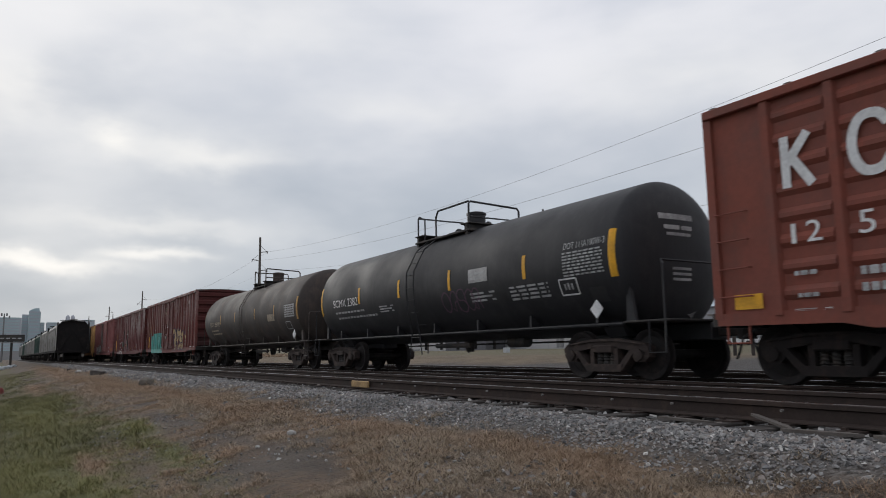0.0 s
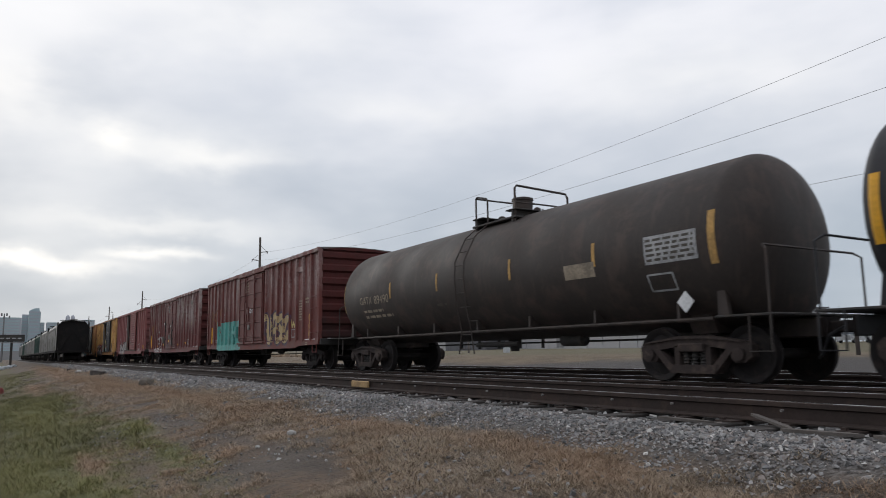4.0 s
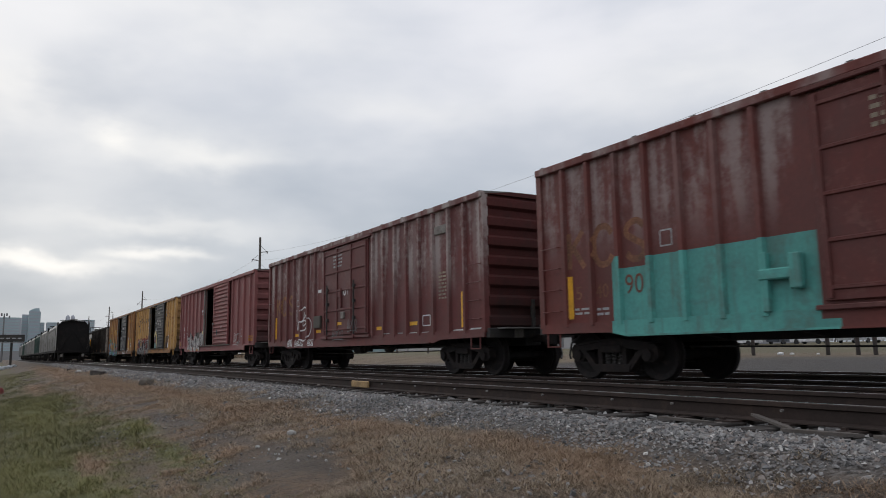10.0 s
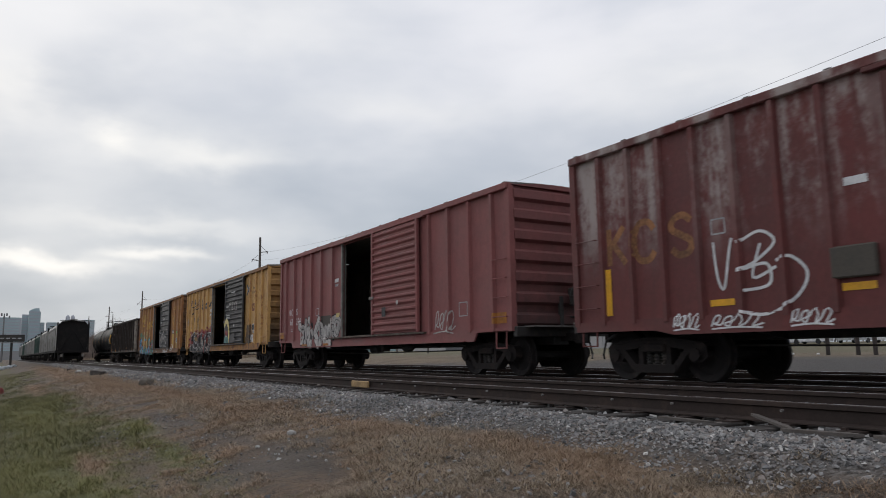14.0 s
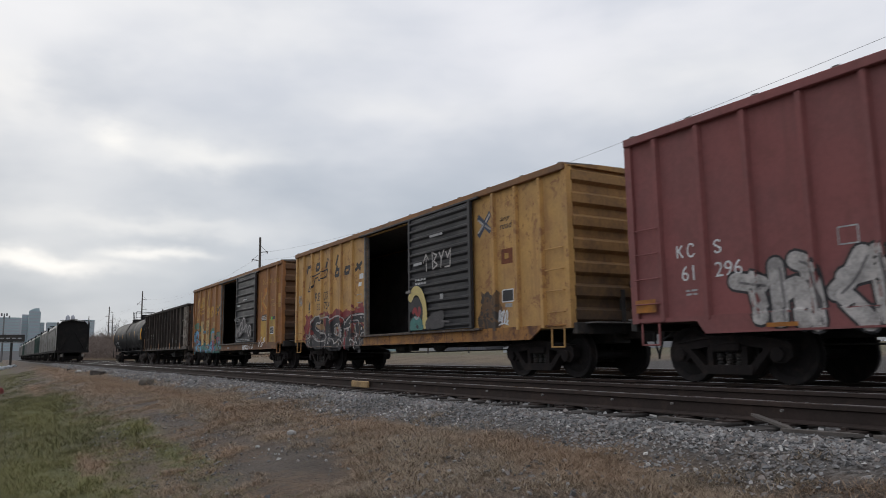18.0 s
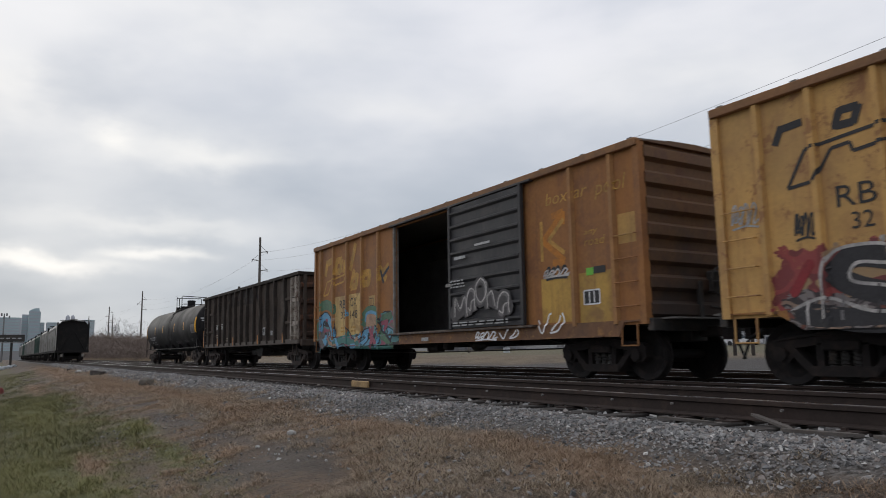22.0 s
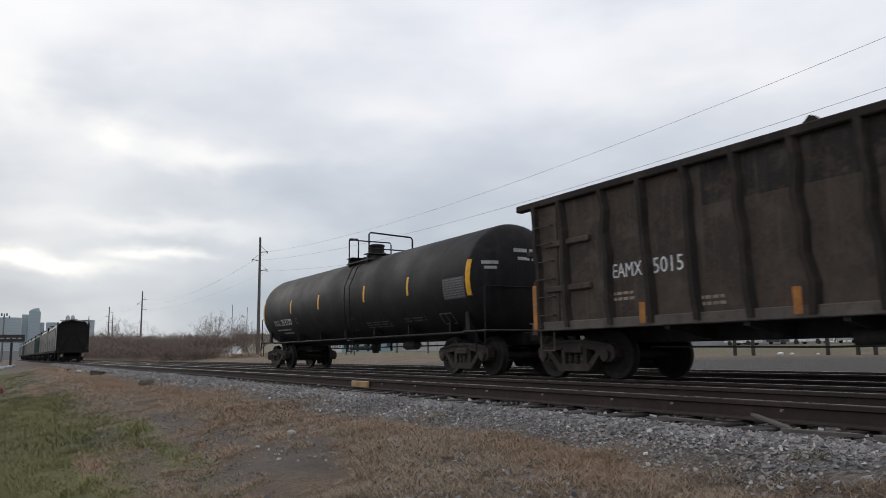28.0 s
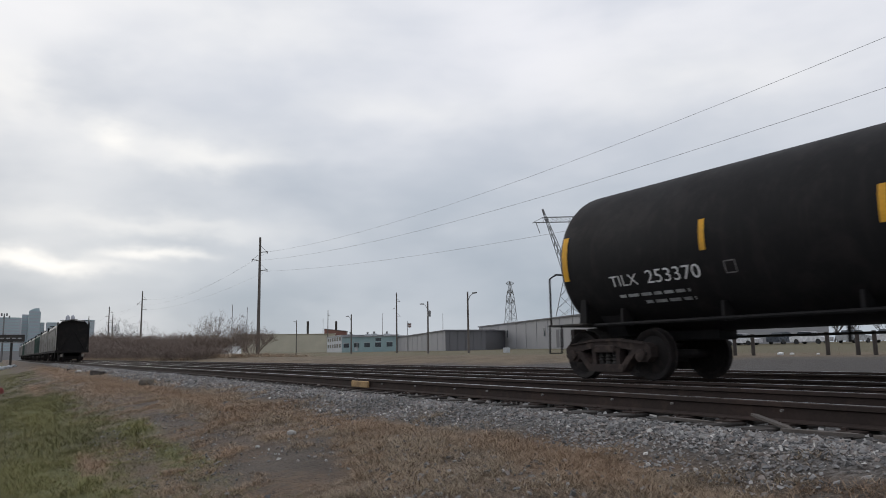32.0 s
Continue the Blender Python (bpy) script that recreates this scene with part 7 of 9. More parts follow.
def text_bars(car, box, rows, ink, depth_of, label="small unreadable lettering", words=4, seed=1):
    """Unreadable lines of print, as bars."""
    x0, x1, z0, z1 = box
    rng = random.Random(seed)
    g = Geo()
    h = (z1 - z0) / rows
    for r in range(rows):
        x = x0
        while x < x1 - 0.03:
            w = (x1 - x0) / words * rng.uniform(0.5, 1.0)
            e = min(x1, x + w)
            z = z1 - h * (r + 0.78)
            patch(g, x, e, z, z + h * 0.52, lifted(depth_of, 0.002), 0.03)
            x = e + (x1 - x0) / words * 0.22
    return part("lettering", g, INK[ink], car, label)


def frame_box(car, box, ink, depth_of, w=0.03, label="", name="sign"):
    x0, x1, z0, z1 = box
    return strokes(car, name, [[(0, 0), (1, 0)], [(1, 0), (1, 1)], [(1, 1), (0, 1)], [(0, 1), (0, 0)]], box, w, ink, depth_of, 0.003, label, False)


def words(car, text, box, ink, depth_of, label="", slant=0.0):
    x0, x1, z0, z1 = box
    return lettering("lettering", text, x0, z0, z1 - z0, lifted(depth_of, 0.003), INK[ink], car, label, x1 - x0, slant)


def spray(car, lines, width, ink, depth_of, lift=0.0, name="graffiti_letter", label="", round_off=True):
    """Sprayed lines given in the car's own metres (x, z), each a part, with round ends and bends."""
    for i, ln in enumerate(lines):
        g, h = Geo(), lift + 0.0004 * i
        ribbon(g, smooth_line(ln), width, lifted(depth_of, h))
        flat = [(p[0], p[2]) for p in g.v]
        if round_off:
            rings = max(1, int(width / 0.07))
            for j, (cx, cz) in enumerate(ln):
                rim = [(cx + width / 2 * (q + 1) / rings * math.cos(0.5236 * a), cz + width / 2 * (q + 1) / rings * math.sin(0.5236 * a)) for q in range(rings) for a in range(12)]
                over = h + 0.0002 + 0.00002 * j
                near = min(range(len(flat)), key=lambda n: math.hypot(flat[n][0] - cx, flat[n][1] - cz))
                hub = len(g.v)
                g.add([(x, depth_of(x, z) - over, z) for x, z in [(cx, cz)] + rim], [(0, a + 1, (a + 1) % 12 + 1) for a in range(12)] + [(12 * q + a + 1, 12 * q + (a + 1) % 12 + 1, 12 * q + (a + 1) % 12 + 13, 12 * q + a + 13) for q in range(rings - 1) for a in range(12)])
                g.f.append((hub, hub + 1, near))
        part(name, g, INK[ink], car, label)


def dots(car, spots, size, ink, depth_of, lift):
    g = Geo()
    for cx, cz in spots:
        rim = [(cx + size * math.cos(0.7854 * i), cz + size * math.sin(0.7854 * i)) for i in range(8)]
        g.add([(x, depth_of(x, z) - lift, z) for x, z in rim], [tuple(range(8))])
    return part("paint_dots", g, INK[ink], car)


# slanted strokes of the yellow cars' emblem, each in a unit box
SLANTS = [[[(0.05, 0.0), (0.3, 1.0)], [(0.25, 0.82), (0.95, 0.92)]],
          [[(0.95, 0.92), (0.3, 0.92), (0.12, 0.1), (0.75, 0.1)], [(0.95, 1.0), (0.72, 0.0)]],
          [[(0.2, 0.0), (0.62, 0.66)], [(0.78, 0.84), (0.88, 1.0)]],
          [[(0.15, 0.0), (0.85, 1.0)]],
          [[(0.12, 0.0), (0.55, 1.45)], [(0.12, 0.1), (0.75, 0.1), (0.92, 0.9), (0.35, 0.9)]],
          [[(0.08, 0.1), (0.75, 0.1), (0.92, 0.9), (0.25, 0.9), (0.08, 0.1)]],
          [[(0.0, 0.06), (1.0, 0.94)], [(0.22, 0.94), (0.78, 0.06)]]]
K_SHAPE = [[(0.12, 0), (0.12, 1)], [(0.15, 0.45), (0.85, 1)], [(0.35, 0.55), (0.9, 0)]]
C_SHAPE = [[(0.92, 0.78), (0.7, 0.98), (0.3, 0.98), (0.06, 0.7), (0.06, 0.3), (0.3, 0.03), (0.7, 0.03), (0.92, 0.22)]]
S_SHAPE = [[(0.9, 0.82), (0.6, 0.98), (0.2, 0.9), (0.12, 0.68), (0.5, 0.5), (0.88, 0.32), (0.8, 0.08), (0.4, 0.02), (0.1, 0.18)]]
A_SHAPE = [[(0.08, 0.3), (0.2, 0.7), (0.5, 0.94), (0.85, 0.8), (0.85, 0.35), (0.9, 0.08)], [(0.2, 0.2), (0.45, 0.08), (0.55, 0.4), (0.82, 0.5)]]

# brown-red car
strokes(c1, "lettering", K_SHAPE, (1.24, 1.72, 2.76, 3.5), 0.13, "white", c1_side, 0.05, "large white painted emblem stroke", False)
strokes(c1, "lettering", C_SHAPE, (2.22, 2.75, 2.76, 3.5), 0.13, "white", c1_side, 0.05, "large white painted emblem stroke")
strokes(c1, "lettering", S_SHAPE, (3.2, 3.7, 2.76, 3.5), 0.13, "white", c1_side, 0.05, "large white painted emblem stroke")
words(c1, "1", (1.3, 1.37, 1.97, 2.25), "white", lifted(c1_side, 0.05))
words(c1, "2", (1.52, 1.74, 1.97, 2.26), "white", lifted(c1_side, 0.05))
words(c1, "5", (2.23, 2.44, 1.98, 2.28), "white", lifted(c1_side, 0.05))
text_bars(c1, (1.3, 1.64, 1.5, 1.62), 1, "faded", lifted(c1_side, 0.05), words=3)
text_bars(c1, (1.33, 1.64, 1.2, 1.31), 1, "faded", lifted(c1_side, 0.05), words=3)
text_bars(c1, (2.2, 2.6, 1.2, 1.62), 2, "faded", lifted(c1_side, 0.05), words=3)
mark(c1, "reflective_strip", (0.3, 0.76, 1.11, 1.33), "yellow", c1_side, 0.02, "yellow reflective strip")
text_bars(c1, (1.25, 1.78, 1.03, 1.09), 1, "faded", c1_side, words=1)

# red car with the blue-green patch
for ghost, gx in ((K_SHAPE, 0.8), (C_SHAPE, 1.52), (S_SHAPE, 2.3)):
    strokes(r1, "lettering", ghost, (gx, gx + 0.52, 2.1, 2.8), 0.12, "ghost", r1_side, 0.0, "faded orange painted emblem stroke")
mark(r1, "reflective_strip", (0.8, 0.92, 1.14, 1.96), "yellow", r1_side, 0.006, "yellow reflective strip")
mark(r1, "reflective_strip", (14.56, 14.72, 1.1, 1.98), "yellow", r1_side, 0.006, "yellow reflective strip")
words(r1, "90", (2.28, 2.7, 1.52, 1.86), "rust_brown", r1_side, "brown stencilled digits")
words(r1, "15", (0.84, 1.16, 1.5, 1.75), "ghost", r1_side)
words(r1, "40", (1.54, 1.86, 1.5, 1.75), "ghost", r1_side)
text_bars(r1, (0.95, 1.4, 1.2, 1.36), 2, "faded", r1_side, words=2)
text_bars(r1, (1.55, 1.9, 1.16, 1.34), 2, "faded", r1_side, words=2)
frame_box(r1, (3.12, 3.36, 2.26, 2.52), "faded", r1_side, 0.025)
door_r = lambda x, z: -HW - 0.066
text_bars(r1, (6.7, 7.38, 3.28, 3.75), 4, "stencil", door_r)
mark(r1, "label_bar", (7.43, 7.49, 2.39, 2.55), "white", door_r)
mark(r1, "label_bar", (7.84, 7.9, 2.38, 2.54), "white", door_r)
strokes(r1, "label_ring", [[(0.5, 1), (0.07, 0.75), (0.07, 0.25), (0.5, 0), (0.93, 0.25), (0.93, 0.75), (0.5, 1)]], (7.54, 7.71, 2.39, 2.56), 0.05, "white", door_r)
part("lock_box", Geo().box(7.4, 7.63, -HW - 0.13, -HW - 0.061, 1.65, 1.86, 0.015), WORN_EDGE, r1, "pale scuffed lock box")
part("lever_box", Geo().box(4.96, 5.6, -HW - 0.13, -HW - 0.001, 1.5, 1.66, 0.02).box(5.0, 5.1, -HW - 0.11, -HW - 0.001, 1.05, 1.9, 0.01).box(5.45, 5.62, -HW - 0.14, -HW - 0.001, 1.35, 1.85, 0.02), RED_A, r1)
for lines, wide in (
        ([[(9.75, 2.07), (9.95, 1.86), (9.93, 1.50), (10.07, 1.17), (10.34, 1.13), (10.41, 1.55), (10.38, 1.87)]], 0.25),
        ([[(10.49, 1.15), (10.50, 1.72), (10.71, 2.06), (11.00, 2.03), (11.02, 1.59), (11.02, 1.17)], [(10.68, 1.49), (10.99, 1.51)]], 0.22),
        ([[(11.57, 2.01), (11.25, 1.92), (11.18, 1.71), (11.57, 1.51), (11.66, 1.26), (11.26, 1.10)]], 0.25),
        ([[(11.92, 1.81), (12.24, 1.90), (12.49, 1.91)], [(12.15, 1.83), (11.95, 1.52), (11.98, 1.18), (12.23, 1.13), (12.35, 1.33)]], 0.24)):
    spray(r1, lines, wide + 0.24, "purple", r1_side, 0.0, "graffiti_shadow")
    spray(r1, lines, wide + 0.12, "outline", r1_side, 0.003, "graffiti_outline")
    spray(r1, lines, wide + 0.05, "tan", r1_side, 0.006, label="tan spray-painted graffiti letter")
    spray(r1, [[(x + 0.05, z + 0.04) for x, z in lines[0][1:3]]], 0.03, "dirty", r1_side, 0.009, "graffiti_gleam")
strokes(r1, "graffiti_tag", [[(0, 1), (0.2, 0.1), (0.45, 0.7), (0.7, 0.1), (1, 1)], [(0.2, 0.4), (0.8, 0.4)]], (12.72, 13.26, 1.52, 1.86), 0.06, "sun", r1_side, 0.003)
frame_box(r1, (12.76, 13.12, 1.19, 1.47), "faded", r1_side, 0.03)
text_bars(r1, (13.54, 13.88, 1.76, 2.54), 8, "stencil", r1_side, words=2)
text_bars(r1, (14.2, 14.55, 2.35, 2.6), 2, "stencil", r1_side, words=2)
mark(r1, "painted_line", (14.18, 14.62, 1.05, 1.09), "white", r1_side)
mark(r1, "painted_line", (14.9, 15.18, 1.04, 1.08), "white", r1_side)
text_bars(r1, (14.3, 14.58, 0.86, 0.98), 2, "stencil", r1_side, words=2)
part("access_panel", Geo().box(13.42, 13.98, -HW - 0.06, -HW - 0.001, 3.55, 3.75, 0.015), RED_A, r1)

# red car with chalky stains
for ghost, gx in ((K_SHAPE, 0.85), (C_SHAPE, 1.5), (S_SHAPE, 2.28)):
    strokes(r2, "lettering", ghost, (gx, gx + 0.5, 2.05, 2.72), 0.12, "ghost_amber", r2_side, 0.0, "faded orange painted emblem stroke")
for bx in ((0.8, 0.92, 1.15, 1.99), (3.02, 3.45, 1.19, 1.29), (5.08, 5.52, 1.27, 1.37), (9.8, 10.24, 1.21, 1.31), (11.8, 12.25, 1.27, 1.37), (14.35, 14.5, 1.13, 1.98)):
    mark(r2, "reflective_strip", bx, "yellow", r2_side, 0.006, "yellow reflective strip")
mark(r2, "reflective_strip", (6.94, 7.39, 1.46, 1.56), "yellow", door_r, 0.004, "yellow reflective strip")
part("junction_panel", Geo().box(4.98, 5.58, -HW - 0.085, -HW - 0.001, 1.43, 1.85, 0.02), INK["olive"], r2, "olive-grey steel panel")
mark(r2, "sticker", (5.22, 5.53, 2.64, 2.75), "white", r2_side, 0.004, "small white sticker")
frame_box(r2, (3.12, 3.36, 2.3, 2.53), "faded", r2_side, 0.025)
text_bars(r2, (6.7, 7.4, 3.33, 3.78), 4, "faded", door_r, seed=3)
strokes(r2, "label_ring", [[(0.5, 1), (0.07, 0.75), (0.07, 0.25), (0.5, 0), (0.93, 0.25), (0.93, 0.75), (0.5, 1)]], (7.54, 7.71, 2.41, 2.57), 0.05, "white", door_r)
mark(r2, "label_bar", (7.4, 7.44, 2.39, 2.55), "faded", door_r)
mark(r2, "label_bar", (7.83, 7.87, 2.4, 2.56), "faded", door_r)
part("lock_box", Geo().box(7.42, 7.65, -HW - 0.13, -HW - 0.061, 1.66, 1.87, 0.015), WORN_EDGE, r2, "pale scuffed lock box")
SCRAWL = [[(0.02, 0.95), (0.05, 0.5), (0.12, 0.35), (0.2, 0.8), (0.24, 0.97)], [(0.32, 0.9), (0.55, 1.0), (0.7, 0.85), (0.5, 0.65), (0.3, 0.55), (0.6, 0.6), (0.62, 0.35), (0.35, 0.3)], [(0.55, 0.85), (0.45, 0.45), (0.7, 0.55)], [(0.3, 0.05), (0.6, 0.0), (0.9, 0.2), (1.0, 0.45), (0.85, 0.65), (0.7, 0.62)]]
strokes(r2, "graffiti_tag", SCRAWL, (3.1, 4.62, 1.03, 2.24), 0.045, "white", r2_side, 0.003, "looping white spray-painted scrawl")
SCRIPT = [[(0.02, 0.2), (0.1, 0.85), (0.2, 0.9), (0.14, 0.45), (0.05, 0.4), (0.2, 0.3), (0.3, 0.75), (0.42, 0.8), (0.36, 0.2), (0.27, 0.35), (0.45, 0.55)], [(0.45, 0.55), (0.55, 0.95), (0.62, 0.6), (0.54, 0.1), (0.68, 0.4), (0.8, 0.9), (0.9, 0.7), (0.78, 0.15), (0.98, 0.3)], [(0.02, 0.02), (0.5, 0.1), (0.95, 0.0)]]
for bx, ink, on in (((2.3, 2.86, 0.84, 1.12), "white", r2_side), ((3.03, 3.96, 0.84, 1.06), "white", r2_side), ((4.34, 5.0, 0.84, 1.08), "white", r2_side), ((6.7, 7.7, 0.98, 1.32), "smoke", lifted(door_r, 0.04)), ((7.92, 8.7, 1.22, 1.62), "smoke", lifted(door_r, 0.04))):
    strokes(r2, "graffiti_tag", SCRIPT, bx, 0.026, ink, on, 0.006)
frame_box(r2, (12.5, 12.88, 1.24, 1.5), "white", r2_side, 0.03)
text_bars(r2, (13.32, 13.68, 1.85, 2.57), 8, "stencil", r2_side, words=2, seed=5)
for bx in ((10.35, 10.6, 1.08, 1.11), (11.1, 11.4, 1.07, 1.1), (11.85, 12.25, 1.06, 1.09), (12.5, 12.8, 1.05, 1.08), (14.0, 14.5, 1.05, 1.09), (14.75, 15.2, 1.06, 1.1)):
    mark(r2, "painted_line", bx, "faded", r2_side)
part("access_panel", Geo().box(13.2, 13.76, -HW - 0.06, -HW - 0.001, 3.5, 3.72, 0.015), WORN_EDGE, r2, "pale scuffed panel")

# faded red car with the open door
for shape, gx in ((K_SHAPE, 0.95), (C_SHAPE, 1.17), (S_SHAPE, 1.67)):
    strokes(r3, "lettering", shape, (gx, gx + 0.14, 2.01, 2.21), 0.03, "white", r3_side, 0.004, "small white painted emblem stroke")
words(r3, "61", (1.03, 1.28, 1.63, 1.87), "white", r3_side)
words(r3, "296", (1.67, 2.15, 1.64, 1.87), "white", r3_side)
frame_box(r3, (3.62, 3.88, 1.88, 2.11), "faded", r3_side, 0.02)
LETTER_H = [[(0.1, 0.98), (0.2, 0.05)], [(0.2, 0.45), (0.6, 0.6), (0.85, 0.1)]]
for lines in (
        [[(2.02, 1.54), (2.44, 1.46)], [(2.32, 1.54), (2.43, 1.00)]],
        [[(2.68, 1.70), (2.73, 0.95)], [(2.78, 1.30), (3.02, 1.39), (3.07, 0.92)]],
        [[(2.99, 1.75), (3.17, 1.59), (3.27, 0.88)]],
        [[(3.90, 1.72), (3.72, 1.44), (3.53, 1.27)], [(3.66, 1.45), (4.00, 1.51)], [(3.64, 1.20), (3.95, 0.86)]],
        [[(4.09, 1.72), (4.17, 0.94)], [(4.11, 1.52), (4.55, 1.01)]],
        [[(4.52, 1.40), (4.53, 0.99), (4.80, 1.43)]],
        [[(5.02, 1.64), (5.01, 0.88)], [(4.75, 0.89), (5.03, 0.88)]],
        [[(5.20, 1.60), (5.36, 1.69), (5.67, 1.59), (5.56, 1.35), (5.40, 1.19), (5.23, 1.40)], [(5.25, 1.65), (5.27, 1.14)]]):
    spray(r3, lines, 0.33, "charcoal", r3_side, 0.0, "graffiti_outline")
    spray(r3, lines, 0.255, "dirty", r3_side, 0.004, label="silver spray-painted graffiti letter")
    spray(r3, [[(x + 0.07, z - 0.03) for x, z in ln] for ln in lines[:1]], 0.035, "smoke", r3_side, 0.007, "graffiti_shade")
mark(r3, "graffiti_block", (4.2, 4.95, 1.5, 1.83), "olive", r3_side, 0.002)
mark(r3, "sticker", (5.27, 5.58, 2.88, 3.0), "white", r3_side, 0.004, "torn white sticker", 0.3)
mark(r3, "sticker", (5.32, 5.58, 2.74, 2.82), "faded", r3_side, 0.004)
mark(r3, "sticker", (5.39, 5.66, 1.73, 1.87), "sun", r3_side, 0.008, "torn yellow sticker", 0.4)
for bx in ((0.06, 0.5, 1.16, 1.38), (2.54, 3.02, 0.84, 0.9), (4.56, 4.99, 0.83, 0.9)):
    mark(r3, "reflective_strip", bx, "tape", lifted(r3_side, 0.05), 0.004, "faded orange reflective strip")
door_c = lambda x, z: -HW - 0.165
mark(r3, "plate", (9.03, 9.26, 1.57, 1.83), "charcoal", door_c, 0.0, "small dark plate on the door")
dots(r3, [(9.96, 1.92)], 0.07, "dirty", door_c, 0.0)
strokes(r3, "graffiti_tag", SCRIPT, (11.7, 12.7, 1.0, 1.6), 0.035, "dirty", r3_side, 0.004, "thin white sprayed scrawl")
frame_box(r3, (12.85, 13.2, 1.4, 1.72), "faded", r3_side, 0.025)
mark(r3, "reflective_strip", (14.28, 14.74, 1.16, 1.4), "tape", lifted(r3_side, 0.0), 0.004, "faded orange reflective strip")
text_bars(r3, (1.1, 1.35, 1.38, 1.5), 2, "faded", r3_side, words=2)

# yellow car
EMBLEM = [(0.98, 1.46, 3.42, 3.68), (1.84, 2.24, 3.44, 3.68), (2.72, 2.99, 3.45, 3.76), (3.58, 3.86, 3.44, 3.78), (3.5, 3.96, 3.08, 3.32), (4.32, 4.78, 3.08, 3.31), (5.16, 5.66, 3.1, 3.34)]
for bx, slant in zip(EMBLEM, SLANTS):
    strokes(y1, "emblem", slant, bx, 0.11, "charcoal", y1_side, 0.002, "slanted black painted emblem stroke", False)
strokes(y1, "emblem_outline", [[(0.0, 0.0), (0.16, 0.78)], [(0.16, 0.78), (0.98, 1.0)], [(0.98, 1.0), (0.92, 0.62)], [(0.92, 0.62), (0.52, 0.5)], [(0.52, 0.5), (0.5, 0.7)], [(0.5, 0.7), (0.36, 0.66)], [(0.36, 0.66), (0.22, 0.06)], [(0.22, 0.06), (0.0, 0.0)]], (1.15, 2.97, 2.76, 3.4), 0.05, "charcoal", y1_side, 0.002, "black painted outline emblem", False)
words(y1, "RB", (1.82, 2.34, 2.37, 2.66), "black", y1_side)
words(y1, "OX", (2.59, 3.0, 2.37, 2.66), "black", y1_side)
words(y1, "32", (1.99, 2.28, 2.06, 2.28), "black", y1_side)
words(y1, "754", (2.64, 3.12, 2.05, 2.3), "black", y1_side)
GRAF_O = [[(0.5, 0.95), (0.1, 0.7), (0.15, 0.25), (0.5, 0.05), (0.9, 0.3), (0.85, 0.75), (0.5, 0.95)]]
GRAF_S = [[(0.9, 0.72), (0.75, 0.95), (0.3, 0.95), (0.1, 0.72), (0.3, 0.52), (0.75, 0.48), (0.92, 0.25), (0.65, 0.03), (0.25, 0.05), (0.05, 0.25)]]
GRAF_M = [[(0.05, 0.0), (0.12, 0.95), (0.45, 0.4), (0.8, 1.0), (0.95, 0.0)]]
for lines, wide in (
        ([[(2.40, 1.64), (1.97, 1.71), (1.74, 1.49), (2.04, 1.29), (2.62, 1.11), (2.66, 0.90), (2.07, 0.87), (1.27, 1.00)], [(2.99, 1.71), (2.92, 1.41), (3.02, 0.86)]], 0.3),
        ([[(3.84, 1.60), (3.46, 1.50), (3.35, 1.18), (3.63, 0.97), (3.99, 1.02), (4.15, 1.29), (3.99, 1.52), (3.84, 1.60)], [(3.06, 0.82), (4.09, 0.81)]], 0.32),
        ([[(4.37, 1.48), (4.82, 1.61), (5.35, 1.64), (5.73, 1.63)], [(4.71, 1.53), (4.75, 1.16), (4.67, 0.79)], [(5.33, 1.34), (5.62, 1.25), (5.62, 1.08), (5.42, 0.89), (5.46, 0.71)]], 0.3)):
    spray(y1, lines, wide, "charcoal", y1_side, 0.003, label="black spray-painted letter edged in dirty white")
for lines in (
        [[(1.54, 0.94), (1.56, 1.54), (1.71, 1.79), (2.03, 1.85), (2.41, 1.80), (2.46, 1.58), (2.01, 1.62), (1.92, 1.40), (2.35, 1.30), (2.77, 1.20), (2.89, 1.00), (2.81, 0.74)], [(1.10, 1.07), (1.56, 1.20), (2.18, 0.99), (2.83, 0.99)], [(2.45, 1.76), (3.00, 1.77), (3.14, 1.53), (3.09, 1.23)]],
        [[(3.19, 1.04), (3.14, 1.32), (3.27, 1.65), (3.56, 1.76), (4.01, 1.76), (4.31, 1.62), (4.37, 1.46)], [(3.26, 1.08), (3.55, 1.00), (3.71, 0.89), (4.07, 1.02), (4.29, 0.88)], [(3.54, 1.46), (3.79, 1.51), (3.94, 1.27), (3.88, 1.10)], [(3.52, 1.22), (3.62, 1.42), (3.73, 1.18), (3.52, 1.22)], [(3.92, 1.53), (4.14, 1.45), (4.18, 1.08)]],
        [[(4.41, 1.52), (4.72, 1.68), (5.10, 1.73), (5.77, 1.73), (5.80, 1.64)], [(4.36, 1.33), (4.65, 1.35), (4.80, 1.40)], [(4.74, 1.49), (5.02, 1.56), (5.41, 1.55), (5.43, 1.42)], [(4.87, 0.96), (4.98, 1.00), (5.30, 0.90), (5.19, 1.37), (5.08, 1.46)], [(5.55, 1.00), (5.64, 1.16), (5.82, 1.17)], [(5.16, 0.70), (5.21, 0.89)]]):
    spray(y1, lines, 0.045, "dirty", y1_side, 0.007, "graffiti_outline", "dirty white sprayed outline")
spray(y1, [[(5.08, 1.51), (5.35, 1.50), (5.40, 1.34)], [(4.43, 1.19), (4.46, 0.74)], [(1.37, 1.67), (1.12, 1.30)], [(3.14, 1.90), (3.18, 1.76)], [(4.25, 1.79), (4.62, 1.84), (4.83, 1.76)], [(5.44, 1.86), (5.75, 1.87), (5.86, 1.76)]], 0.14, "red", y1_side, 0.0005, "graffiti_shadow", "dark red sprayed cloud")
